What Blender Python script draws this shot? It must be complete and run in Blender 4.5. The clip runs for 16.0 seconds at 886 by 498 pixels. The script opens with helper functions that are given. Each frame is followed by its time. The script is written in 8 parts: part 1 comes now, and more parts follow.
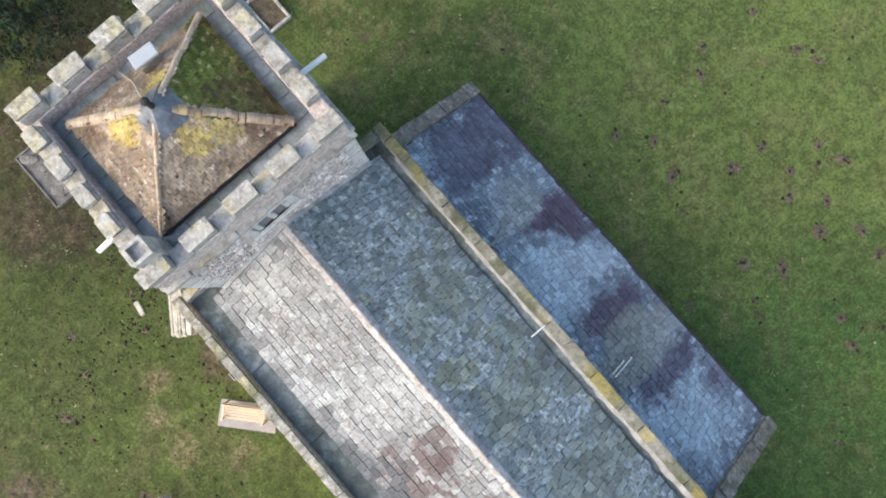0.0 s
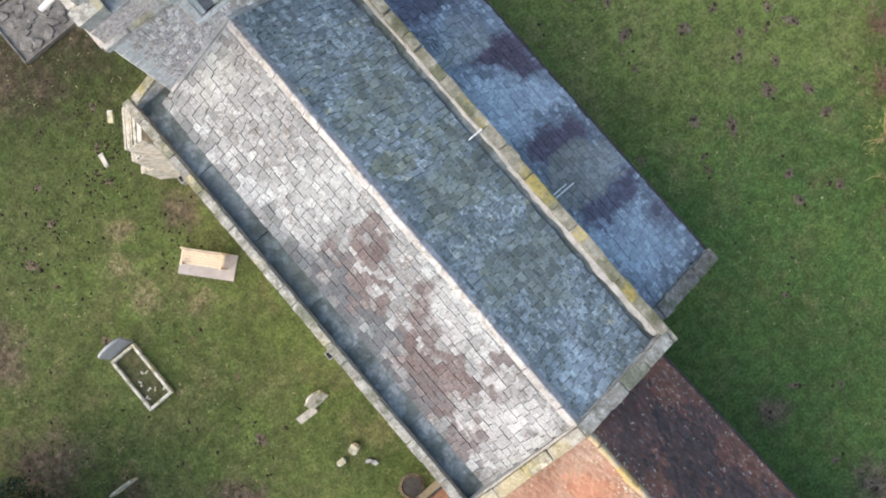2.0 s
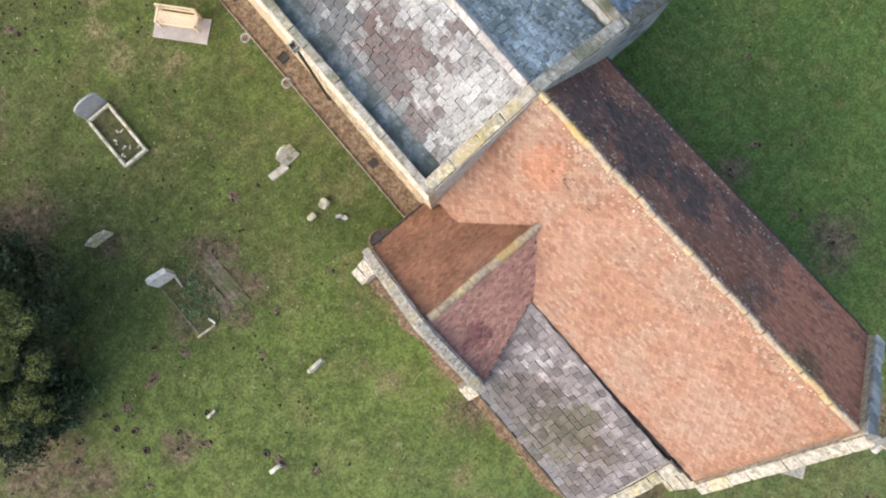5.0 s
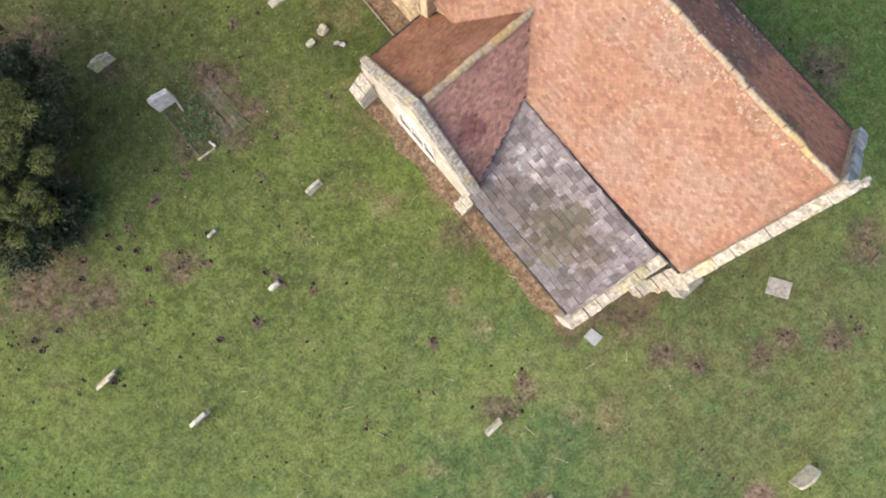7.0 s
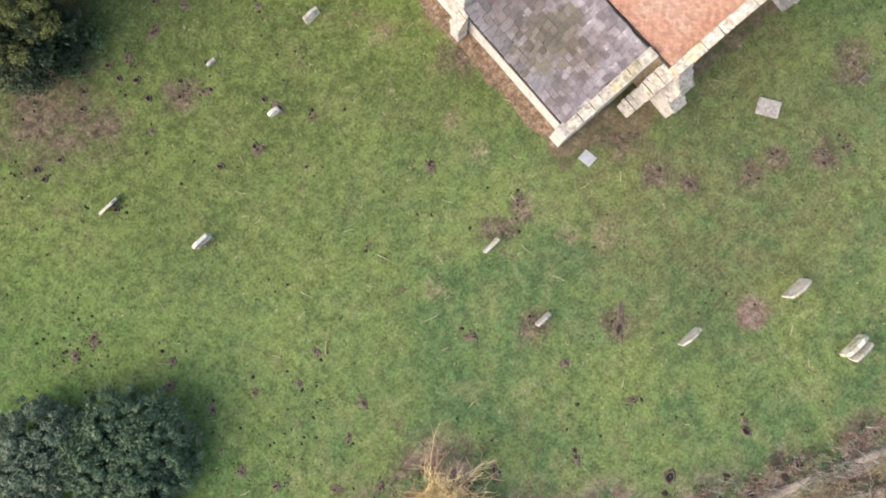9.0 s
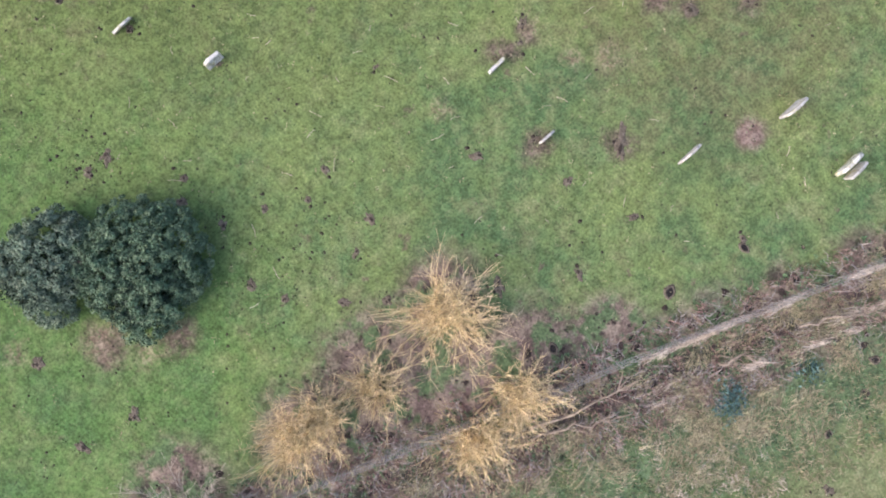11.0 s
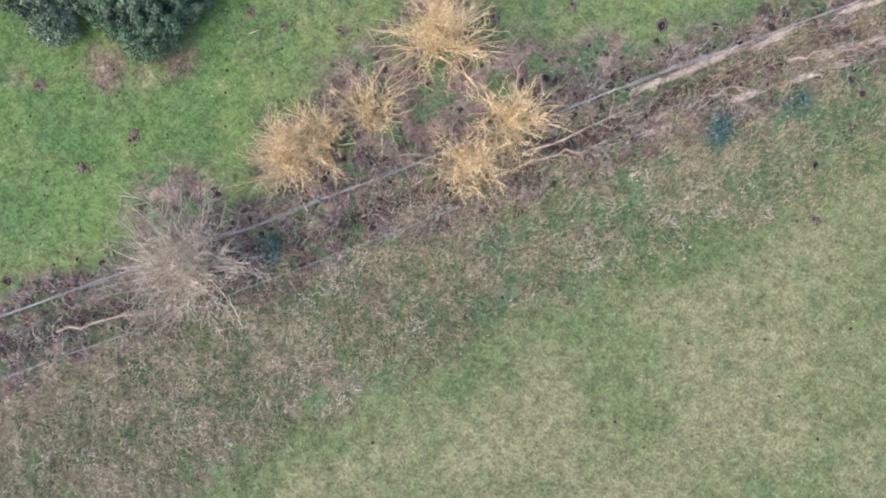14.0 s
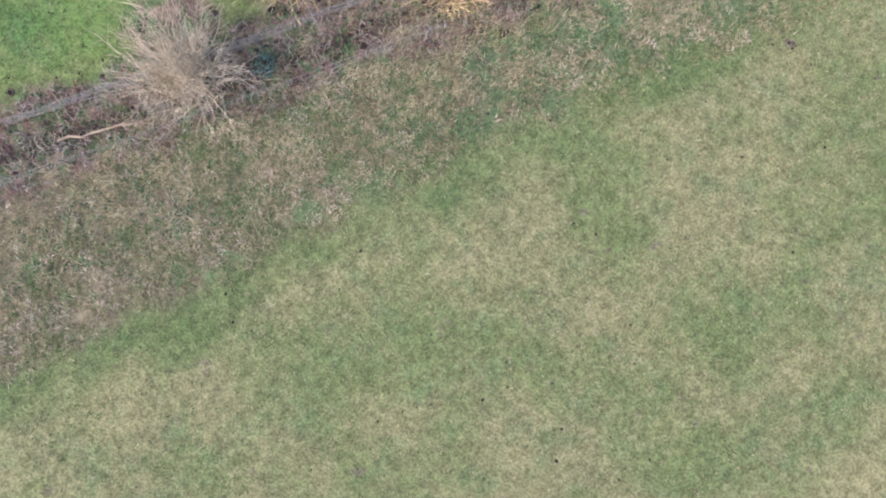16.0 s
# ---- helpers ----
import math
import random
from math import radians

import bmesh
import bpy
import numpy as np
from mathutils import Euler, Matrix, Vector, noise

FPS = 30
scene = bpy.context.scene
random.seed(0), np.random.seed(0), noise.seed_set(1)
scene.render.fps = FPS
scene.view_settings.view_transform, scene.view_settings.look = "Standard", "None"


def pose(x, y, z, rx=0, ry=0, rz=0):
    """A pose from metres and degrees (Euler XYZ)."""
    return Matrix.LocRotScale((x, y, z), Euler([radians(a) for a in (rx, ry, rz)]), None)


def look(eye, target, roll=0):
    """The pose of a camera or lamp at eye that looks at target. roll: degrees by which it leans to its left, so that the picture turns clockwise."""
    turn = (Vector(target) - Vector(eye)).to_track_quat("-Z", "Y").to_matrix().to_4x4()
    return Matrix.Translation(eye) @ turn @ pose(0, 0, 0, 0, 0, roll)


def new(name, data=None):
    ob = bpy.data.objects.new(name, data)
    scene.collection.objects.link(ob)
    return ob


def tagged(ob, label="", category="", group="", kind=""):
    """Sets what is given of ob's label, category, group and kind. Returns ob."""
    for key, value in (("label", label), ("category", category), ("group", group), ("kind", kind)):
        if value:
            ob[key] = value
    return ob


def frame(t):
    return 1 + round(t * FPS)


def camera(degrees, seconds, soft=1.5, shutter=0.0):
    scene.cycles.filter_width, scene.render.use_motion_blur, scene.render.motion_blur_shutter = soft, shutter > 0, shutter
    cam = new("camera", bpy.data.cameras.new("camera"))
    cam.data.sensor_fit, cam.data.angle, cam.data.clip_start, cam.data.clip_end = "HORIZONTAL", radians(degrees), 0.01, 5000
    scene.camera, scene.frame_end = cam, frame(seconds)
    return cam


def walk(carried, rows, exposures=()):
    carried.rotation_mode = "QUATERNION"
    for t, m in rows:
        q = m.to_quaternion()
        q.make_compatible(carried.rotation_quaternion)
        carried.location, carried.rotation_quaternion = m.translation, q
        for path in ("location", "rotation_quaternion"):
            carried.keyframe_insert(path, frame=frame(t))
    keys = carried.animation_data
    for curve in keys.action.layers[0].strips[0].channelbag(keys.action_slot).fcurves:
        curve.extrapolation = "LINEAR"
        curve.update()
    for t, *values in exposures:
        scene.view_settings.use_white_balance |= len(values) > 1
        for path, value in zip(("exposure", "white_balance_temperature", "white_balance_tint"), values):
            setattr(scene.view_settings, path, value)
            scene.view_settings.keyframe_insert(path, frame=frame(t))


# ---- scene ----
cam = camera(68.0, 16.0, soft=2.0)
PATH = [
    (0, (0.144, -3.559, 25.512), (0.061, -3.501, 23.514), -6.1),
    (0.5, (1.629, -4.255, 25.635), (1.53, -4.202, 23.638), -12.0),
    (1, (3.002, -4.884, 25.72), (2.903, -4.825, 23.723), -9.7),
    (1.5, (4.439, -5.412, 25.756), (4.334, -5.354, 23.76), -11.6),
    (2, (5.957, -6.043, 25.768), (5.85, -5.982, 23.772), -10.9),
    (2.5, (7.348, -6.728, 25.778), (7.242, -6.667, 23.782), -10.3),
    (3, (8.651, -7.506, 25.749), (8.542, -7.441, 23.753), -9.5),
    (3.5, (9.91, -8.354, 25.73), (9.804, -8.292, 23.734), -10.0),
    (4, (11.102, -9.245, 25.754), (11.004, -9.184, 23.758), -8.6),
    (4.2, (11.637, -9.635, 25.747), (11.538, -9.572, 23.75), -7.8),
    (6.3, (17.114, -13.685, 26.054), (17.043, -13.652, 24.055), -15.7),
    (6.5, (17.625, -14.137, 26.06), (17.555, -14.103, 24.062), -14.4),
    (7, (18.873, -15.261, 26.101), (18.808, -15.226, 24.103), -11.7),
    (7.5, (20.153, -16.374, 26.173), (20.093, -16.339, 24.174), -9.5),
    (8, (21.408, -17.452, 26.237), (21.351, -17.413, 24.238), -5.9),
    (8.5, (22.71, -18.636, 26.281), (22.658, -18.593, 24.282), -1.2),
    (9, (24.209, -19.883, 26.305), (24.153, -19.838, 24.306), -2.0),
    (9.2, (24.789, -20.4, 26.299), (24.724, -20.347, 24.301), -1.1),
    (11.3, (30.384, -25.734, 26.642), (30.331, -25.675, 24.644), 7.5),
    (11.5, (30.913, -26.198, 26.635), (30.861, -26.139, 24.637), 8.4),
    (12, (32.255, -27.337, 26.636), (32.21, -27.282, 24.637), 10.1),
    (12.5, (33.55, -28.429, 26.602), (33.507, -28.377, 24.603), 10.7),
    (13, (34.951, -29.561, 26.604), (34.911, -29.512, 24.605), 11.5),
    (13.5, (36.447, -30.758, 26.639), (36.404, -30.704, 24.64), 11.5),
    (14, (38.125, -31.994, 26.682), (38.077, -31.937, 24.683), 10.1),
    (14.5, (39.849, -33.199, 26.787), (39.792, -33.139, 24.788), 7.0),
    (15, (41.491, -34.376, 26.939), (41.423, -34.308, 24.941), 5.6),
    (15.5, (43.243, -35.618, 27.102), (43.162, -35.54, 25.105), 4.3),
    (16, (44.995, -36.849, 27.184), (44.904, -36.765, 25.188), 3.5),
]
walk(cam, [(t, look(eye, target, roll)) for t, eye, target, roll in PATH],
     [(0, 1.30, 6550, 8), (4.2, 1.28, 6550, 7.5), (6.4, 1.28, 7050, 11), (8, 1.31, 6980, 13.2), (9.2, 1.45, 6680, 15), (11.3, 1.49, 5950, 21.5), (13, 1.48, 5780, 21.5), (16, 1.53, 6050, 21)])

# ---- light ----
SUN_AZ, SUN_EL = radians(189), radians(34)   # compass bearing and height of a hazy winter sun
world = bpy.data.worlds.new("world")
scene.world = world
world.use_nodes = True
wn = world.node_tree.nodes
sky = wn.new("ShaderNodeTexSky")
sky.sky_type, sky.sun_disc = "NISHITA", False
sky.sun_elevation, sky.sun_rotation = SUN_EL, SUN_AZ
sky.dust_density, sky.air_density = 3.0, 1.0
world.node_tree.links.new(sky.outputs[0], wn["Background"].inputs[0])
wn["Background"].inputs[1].default_value = 0.155
sun_data = bpy.data.lights.new("sun", "SUN")
sun_data.energy, sun_data.angle, sun_data.color = 0.78, radians(90), (1.0, 0.93, 0.84)
sun = new("sun", sun_data)
sun.matrix_world = look((60 * math.sin(SUN_AZ), 60 * math.cos(SUN_AZ), 60 * math.tan(SUN_EL)), (0, 0, 0))


# ---- materials ----
def material(name, cols, scale=1.5, rough=0.85, bump=0.25, bump_scale=30.0, fine=0.25, rand=0.0, loose=0.5,
             stains=(), patches=(), hue=0.0, metal=0.0, detail=6.0, stretch=None, aspect=1.0, gap=0.14):
    """A weathered surface in world metres. cols: colours from dark to light of the broad mottling; fine: strength of the grain;
    rand: how much each piece differs; stains: (colour, scale, threshold, softness, strength, seed)."""
    m = bpy.data.materials.new(name)
    m.use_nodes = True
    nt = m.node_tree
    n, l = nt.nodes, nt.links
    bsdf = n["Principled BSDF"]
    geo = n.new("ShaderNodeNewGeometry")
    vec = geo.outputs["Position"]
    if stretch:
        mp = n.new("ShaderNodeMapping")
        mp.inputs["Scale"].default_value = stretch
        l.new(vec, mp.inputs[0])
        vec = mp.outputs[0]

    def noise_at(s, seed=0.0, det=detail, rgh=0.6):
        t = n.new("ShaderNodeTexNoise")
        t.noise_dimensions = "4D"
        t.inputs["Scale"].default_value, t.inputs["W"].default_value = s, seed
        t.inputs["Detail"].default_value, t.inputs["Roughness"].default_value = det, rgh
        l.new(vec, t.inputs["Vector"])
        return t.outputs["Fac"]

    ramp = n.new("ShaderNodeValToRGB")
    e = ramp.color_ramp.elements
    while len(e) < len(cols):
        e.new(0.5)
    for i, c in enumerate(cols):
        e[i].position = 0.3 + 0.4 * i / max(1, len(cols) - 1)
        e[i].color = (*c, 1)
    l.new(noise_at(scale), ramp.inputs[0])
    col = ramp.outputs[0]

    def mix(a, b, fac, mode="MIX"):
        x = n.new("ShaderNodeMix")
        x.data_type, x.blend_type = "RGBA", mode
        for sock, v in ((x.inputs[0], fac), (x.inputs[6], a), (x.inputs[7], b)):
            if isinstance(v, (int, float)):
                sock.default_value = v
            elif isinstance(v, tuple):
                sock.default_value = (*v, 1)
            else:
                l.new(v, sock)
        return x.outputs[2]

    def span(v, a, b, c, d):
        r = n.new("ShaderNodeMapRange")
        for k, q in zip((1, 2, 3, 4), (a, b, c, d)):
            r.inputs[k].default_value = q
        l.new(v, r.inputs[0])
        return r.outputs[0]

    piece = None
    if rand:
        both = n.new("ShaderNodeMath")
        both.operation = "MULTIPLY_ADD"
        l.new(geo.outputs["Random Per Island"], both.inputs[0])
        both.inputs[1].default_value = 7.31
        l.new(n.new("ShaderNodeObjectInfo").outputs["Random"], both.inputs[2])
        part_of = n.new("ShaderNodeMath")
        part_of.operation = "FRACT"
        l.new(both.outputs[0], part_of.inputs[0])
        piece = part_of.outputs[0]
    for c, s, th, soft, strength, seed in stains:
        f = noise_at(s, seed)
        if piece:
            add = n.new("ShaderNodeMath")
            add.operation = "MULTIPLY_ADD"
            l.new(piece, add.inputs[0])
            add.inputs[1].default_value = 0.14
            l.new(f, add.inputs[2])
            f = add.outputs[0]
        col = mix(col, c, span(f, th, th + soft, 0, strength))
    for c, x, y, r0, r1, strength, seed in patches:   # one stain with a place of its own, broken up piece by piece
        flat = n.new("ShaderNodeVectorMath")
        flat.operation = "MULTIPLY"
        l.new(geo.outputs["Position"], flat.inputs[0])
        flat.inputs[1].default_value = (1, aspect, 0)
        dist = n.new("ShaderNodeVectorMath")
        dist.operation = "DISTANCE"
        l.new(flat.outputs[0], dist.inputs[0])
        dist.inputs[1].default_value = (x, y * aspect, 0)
        bent = n.new("ShaderNodeMath")
        bent.operation = "MULTIPLY_ADD"
        l.new(noise_at(0.8, seed + 0.5, 5.0), bent.inputs[0])
        bent.inputs[1].default_value = 2.0 * r1
        l.new(dist.outputs["Value"], bent.inputs[2])
        mask = span(bent.outputs[0], r0 + r1, 2 * r1, 1.0, 0.0)
        wob = n.new("ShaderNodeMath")
        wob.operation = "MULTIPLY"
        l.new(noise_at(1.1, seed), wob.inputs[0])
        wob.inputs[1].default_value = 0.7
        dap = n.new("ShaderNodeMath")
        dap.operation = "MULTIPLY_ADD"
        l.new(noise_at(9.0, seed + 0.7, 4.0), dap.inputs[0])
        dap.inputs[1].default_value = 0.42
        l.new(wob.outputs[0], dap.inputs[2])
        f = dap.outputs[0]
        if piece:
            w2 = n.new("ShaderNodeTexWhiteNoise")
            w2.noise_dimensions = "1D"
            add = n.new("ShaderNodeMath")
            add.operation = "ADD"
            l.new(piece, add.inputs[0])
            add.inputs[1].default_value = 3.7
            l.new(add.outputs[0], w2.inputs["W"])
            add2 = n.new("ShaderNodeMath")
            add2.operation = "MULTIPLY_ADD"
            l.new(w2.outputs[0], add2.inputs[0])
            add2.inputs[1].default_value = loose
            l.new(f, add2.inputs[2])
            f = add2.outputs[0]
        gate = n.new("ShaderNodeMath")
        gate.operation = "MULTIPLY"
        l.new(f, gate.inputs[0]), l.new(mask, gate.inputs[1])
        th = 0.23 + 0.45 * loose - (0.13 if loose > 1 else 0.0) if piece else 0.4
        col = mix(col, c, span(gate.outputs[0], th - 0.05, th + 0.24, 0, strength))
    if piece:
        g = n.new("ShaderNodeHueSaturation")
        l.new(col, g.inputs["Color"])
        l.new(span(piece, 0, 1, 1 - rand, 1 + rand), g.inputs["Value"])
        if hue:
            w = n.new("ShaderNodeTexWhiteNoise")
            w.noise_dimensions = "1D"
            l.new(piece, w.inputs["W"])
            l.new(span(w.outputs[0], 0, 1, 0.5 - hue, 0.5 + hue), g.inputs["Hue"])
        col = g.outputs[0]
    if fine:
        f = span(noise_at(bump_scale * 0.7, 3.0, 4.0, 0.7), 0.3, 0.7, 1 - fine, 1 + fine)
        v = n.new("ShaderNodeHueSaturation")
        l.new(col, v.inputs["Color"])
        l.new(f, v.inputs["Value"])
        col = v.outputs[0]
    l.new(col, bsdf.inputs["Base Color"])
    bsdf.inputs["Roughness"].default_value, bsdf.inputs["Metallic"].default_value = rough, metal
    bsdf.inputs["Specular IOR Level"].default_value = 0.3
    if bump:
        b = n.new("ShaderNodeBump")
        b.inputs["Strength"].default_value, b.inputs["Distance"].default_value = bump, 0.05
        l.new(noise_at(bump_scale, 7.0, 5.0), b.inputs["Height"])
        l.new(b.outputs[0], bsdf.inputs["Normal"])
    return m


LICHEN, MOSS = (0.50, 0.38, 0.08), (0.07, 0.09, 0.03)
M_RUBBLE = material("rubble_stone", [(0.38, 0.305, 0.265), (0.60, 0.51, 0.465), (0.74, 0.66, 0.615)], 12, 0.9, 1.0, 14, 0.4,
                    stains=[((0.720, 0.644, 0.598), 0.8, 0.55, 0.15, 0.6, 2), ((0.240, 0.196, 0.161), 1.3, 0.64, 0.1, 0.4, 5), ((0.408, 0.287, 0.218), 16, 0.58, 0.05, 0.6, 6)])
M_CREAM = material("cream_rubble_wall", [(0.31, 0.235, 0.155), (0.45, 0.365, 0.255), (0.55, 0.475, 0.365)], 7, 0.92, 0.9, 12, 0.35,
                   stains=[((0.30, 0.215, 0.13), 1.1, 0.58, 0.1, 0.5, 2), ((0.54, 0.49, 0.40), 3.0, 0.60, 0.06, 0.6, 5), ((0.20, 0.15, 0.10), 9, 0.64, 0.04, 0.7, 6)])
M_LIME = material("pale_limestone", [(0.28, 0.260, 0.232), (0.45, 0.424, 0.386), (0.55, 0.525, 0.485)], 4, 0.9, 0.5, 22, 0.25, rand=0.1,
                  stains=[(LICHEN, 1.6, 0.66, 0.08, 0.35, 4), ((0.185, 0.176, 0.143), 3.0, 0.58, 0.1, 0.55, 9)])
M_COPING = material("lichened_coping", [(0.185, 0.168, 0.132), (0.357, 0.330, 0.275), (0.527, 0.500, 0.445)], 4.5, 0.92, 0.5, 25, 0.3, rand=0.15,
                    stains=[(LICHEN, 1.0, 0.64, 0.1, 0.35, 1), (MOSS, 1.4, 0.58, 0.1, 0.6, 8), ((0.136, 0.128, 0.102), 6, 0.58, 0.1, 0.6, 3)],
                    patches=[((0.42, 0.33, 0.12), 11.2, -8.1, 0.2, 0.9, 0.45, 11), ((0.42, 0.33, 0.14), 11.2, -6.6, 0.1, 0.6, 0.4, 12)])
M_PALECOPE = material("pale_weathered_coping", [(0.21, 0.19, 0.155), (0.37, 0.345, 0.30), (0.49, 0.465, 0.42)], 6, 0.92, 0.6, 22, 0.35, rand=0.12,
                      stains=[((0.15, 0.14, 0.10), 7, 0.60, 0.06, 0.7, 3), ((0.42, 0.34, 0.15), 1.5, 0.62, 0.1, 0.5, 7)])
M_DARKCOPE = material("dark_brown_coping", [(0.085, 0.075, 0.065), (0.155, 0.138, 0.120), (0.24, 0.215, 0.19)], 4, 0.92, 0.6, 22, 0.35, rand=0.12,
                      stains=[((0.34, 0.31, 0.27), 7, 0.66, 0.05, 0.6, 3), (MOSS, 1.3, 0.58, 0.1, 0.5, 7)])
M_MOSSY = material("mossy_coping", [(0.16, 0.15, 0.115), (0.28, 0.26, 0.20), (0.44, 0.41, 0.34)], 3, 0.95, 0.6, 25, 0.35, rand=0.15,
                   stains=[((0.085, 0.09, 0.045), 1.1, 0.50, 0.16, 0.8, 6), (LICHEN, 0.9, 0.62, 0.1, 0.4, 2)])
M_GREYSTONE = material("grey_wall_top", [(0.20, 0.198, 0.19), (0.37, 0.365, 0.355), (0.51, 0.50, 0.48)], 2.2, 0.9, 0.4, 20, 0.25, rand=0.1,
                       stains=[((0.101, 0.108, 0.108), 2.2, 0.55, 0.12, 0.7, 3)])
M_SLATE_S = material("pale_stone_slate", [(0.186, 0.188, 0.186), (0.245, 0.248, 0.246), (0.302, 0.308, 0.306)], 1.6, 0.85, 0.55, 24, 0.38, rand=0.17, loose=1.15, hue=0.01,
                     stains=[((0.135, 0.110, 0.099), 2.2, 0.64, 0.05, 0.7, 8), ((0.165, 0.150, 0.140), 5.0, 0.62, 0.05, 0.6, 18), ((0.36, 0.374, 0.372), 1.0, 0.60, 0.05, 0.6, 12), ((0.43, 0.44, 0.435), 13, 0.63, 0.05, 0.5, 33), ((0.13, 0.125, 0.11), 11, 0.66, 0.05, 0.5, 34)],
                     patches=[((0.380, 0.388, 0.370), -3.4, -7.2, 0.4, 1.6, 0.6, 1), ((0.116, 0.087, 0.083), 4.0, -8.2, 0.5, 2.0, 0.85, 2), ((0.116, 0.087, 0.083), 6.6, -7.6, 0.5, 2.2, 0.8, 3), ((0.116, 0.087, 0.083), 7.6, -8.7, 0.5, 2.4, 0.85, 4), ((0.116, 0.087, 0.083), 9.3, -8.2, 0.3, 2.2, 0.7, 5), ((0.116, 0.087, 0.083), 3.4, -7.0, 0.1, 1.4, 0.8, 6), ((0.116, 0.087, 0.083), 8.7, -6.9, 0.1, 1.5, 0.7, 7),
                              ((0.098, 0.107, 0.115), 3.0, -9.0, 0.5, 1.9, 0.85, 8), ((0.098, 0.107, 0.115), 5.4, -9.1, 0.5, 1.9, 0.85, 9), ((0.105, 0.108, 0.112), 7.6, -9.2, 0.3, 1.4, 0.8, 13), ((0.125, 0.132, 0.132), 1.2, -9.0, 0.2, 1.3, 0.7, 10), ((0.14, 0.145, 0.143), -1.0, -9.1, 0.1, 1.2, 0.6, 11), ((0.14, 0.145, 0.143), -3.0, -9.1, 0.1, 1.1, 0.6, 12),
                              ((0.40, 0.402, 0.395), 10.0, -7.3, 0.5, 2.2, 0.7, 14), ((0.38, 0.385, 0.38), 6.6, -6.5, 0.4, 1.7, 0.6, 15), ((0.36, 0.37, 0.365), 1.5, -6.8, 0.5, 2.2, 0.6, 16)])
M_SLATE_N = material("mossed_grey_slate", [(0.145, 0.182, 0.190), (0.222, 0.268, 0.287), (0.32, 0.375, 0.41)], 1.3, 0.85, 0.45, 26, 0.3, rand=0.38, hue=0.01,
                     stains=[((0.26, 0.24, 0.10), 1.6, 0.68, 0.06, 0.6, 11), ((0.42, 0.47, 0.49), 9, 0.63, 0.05, 0.5, 4), ((0.085, 0.100, 0.088), 6, 0.58, 0.05, 0.65, 5)],
                     patches=[((0.17, 0.195, 0.165), 0.2, -4.0, 0.6, 2.4, 0.85, 21), ((0.17, 0.195, 0.165), 3.4, -3.8, 0.8, 2.6, 0.85, 22), ((0.17, 0.195, 0.17), 6.8, -3.8, 0.8, 2.4, 0.8, 23), ((0.11, 0.13, 0.125), 4.0, -3.0, 0.1, 1.0, 0.7, 24), ((0.36, 0.43, 0.48), 9.8, -4.6, 0.3, 1.8, 0.6, 25), ((0.20, 0.22, 0.15), 2.2, -4.9, 0.1, 1.2, 0.6, 26)])
M_SLATE_A = material("blue_slate", [(0.105, 0.121, 0.144), (0.174, 0.206, 0.242), (0.285, 0.342, 0.385)], 0.8, 0.7, 0.35, 26, 0.25, rand=0.2, hue=0.010, aspect=0.5, loose=0.25,
                     stains=[((0.44, 0.49, 0.53), 5, 0.63, 0.05, 0.6, 4), ((0.09, 0.085, 0.11), 1.2, 0.62, 0.06, 0.5, 6)],
                     patches=[((0.36, 0.425, 0.48), 2.4, -0.8, 0.68, 1.76, 0.68, 41), ((0.36, 0.425, 0.48), 3.4, -1, 0.27, 1.08, 0.68, 43), ((0.34, 0.41, 0.47), 8.4, -0.7, 0.68, 1.62, 0.68, 42), ((0.34, 0.41, 0.47), -3, -1.3, 0.41, 1.22, 0.58, 44), ((0.32, 0.39, 0.45), 9.6, 0.3, 0.27, 1.22, 0.58, 45),
                              ((0.085, 0.080, 0.115), -2.7, 0.6, 0.81, 1.89, 0.83, 31), ((0.082, 0.062, 0.088), 0.85, 0.8, 0.34, 1.15, 0.95, 32), ((0.082, 0.062, 0.088), 1.7, 1.5, 0.27, 0.94, 0.88, 33), ((0.085, 0.068, 0.095), 4.55, 0, 0.41, 1.01, 0.93, 34), ((0.085, 0.080, 0.115), 7.15, -0.1, 0.41, 1.15, 0.93, 35), ((0.090, 0.078, 0.11), 8.6, 1.3, 0.27, 1.08, 0.68, 36),
                              ((0.265, 0.285, 0.28), 0, -0.3, 0.27, 0.88, 0.93, 37), ((0.215, 0.235, 0.24), -0.6, 0.3, 0.27, 0.94, 0.68, 38), ((0.19, 0.195, 0.18), 5.75, -0.1, 0.61, 1.28, 0.95, 39), ((0.235, 0.25, 0.25), 6.2, 0.9, 0.27, 0.94, 0.78, 40)])
M_SLATE_V = material("mottled_stone_slate", [(0.112, 0.099, 0.104), (0.162, 0.146, 0.153), (0.225, 0.208, 0.215)], 1.9, 0.85, 0.35, 26, 0.25, rand=0.3, loose=0.55, hue=0.02,
                     stains=[((0.340, 0.319, 0.299), 2.4, 0.70, 0.05, 0.6, 2)],
                     patches=[((0.105, 0.106, 0.112), 18.2, -12.6, 0.8, 1.9, 0.85, 56), ((0.105, 0.106, 0.112), 21.0, -12.7, 0.6, 1.5, 0.8, 57), ((0.092, 0.085, 0.061), 20.2, -11.5, 0.9, 1.9, 0.9, 51), ((0.095, 0.082, 0.078), 18.6, -11.6, 0.5, 1.6, 0.8, 52), ((0.102, 0.085, 0.068), 21.4, -10.8, 0.3, 1.3, 0.7, 53), ((0.313, 0.319, 0.326), 17.8, -10.4, 0.1, 0.9, 0.6, 54), ((0.102, 0.089, 0.082), 21.9, -12.4, 0.2, 1.0, 0.7, 55)])
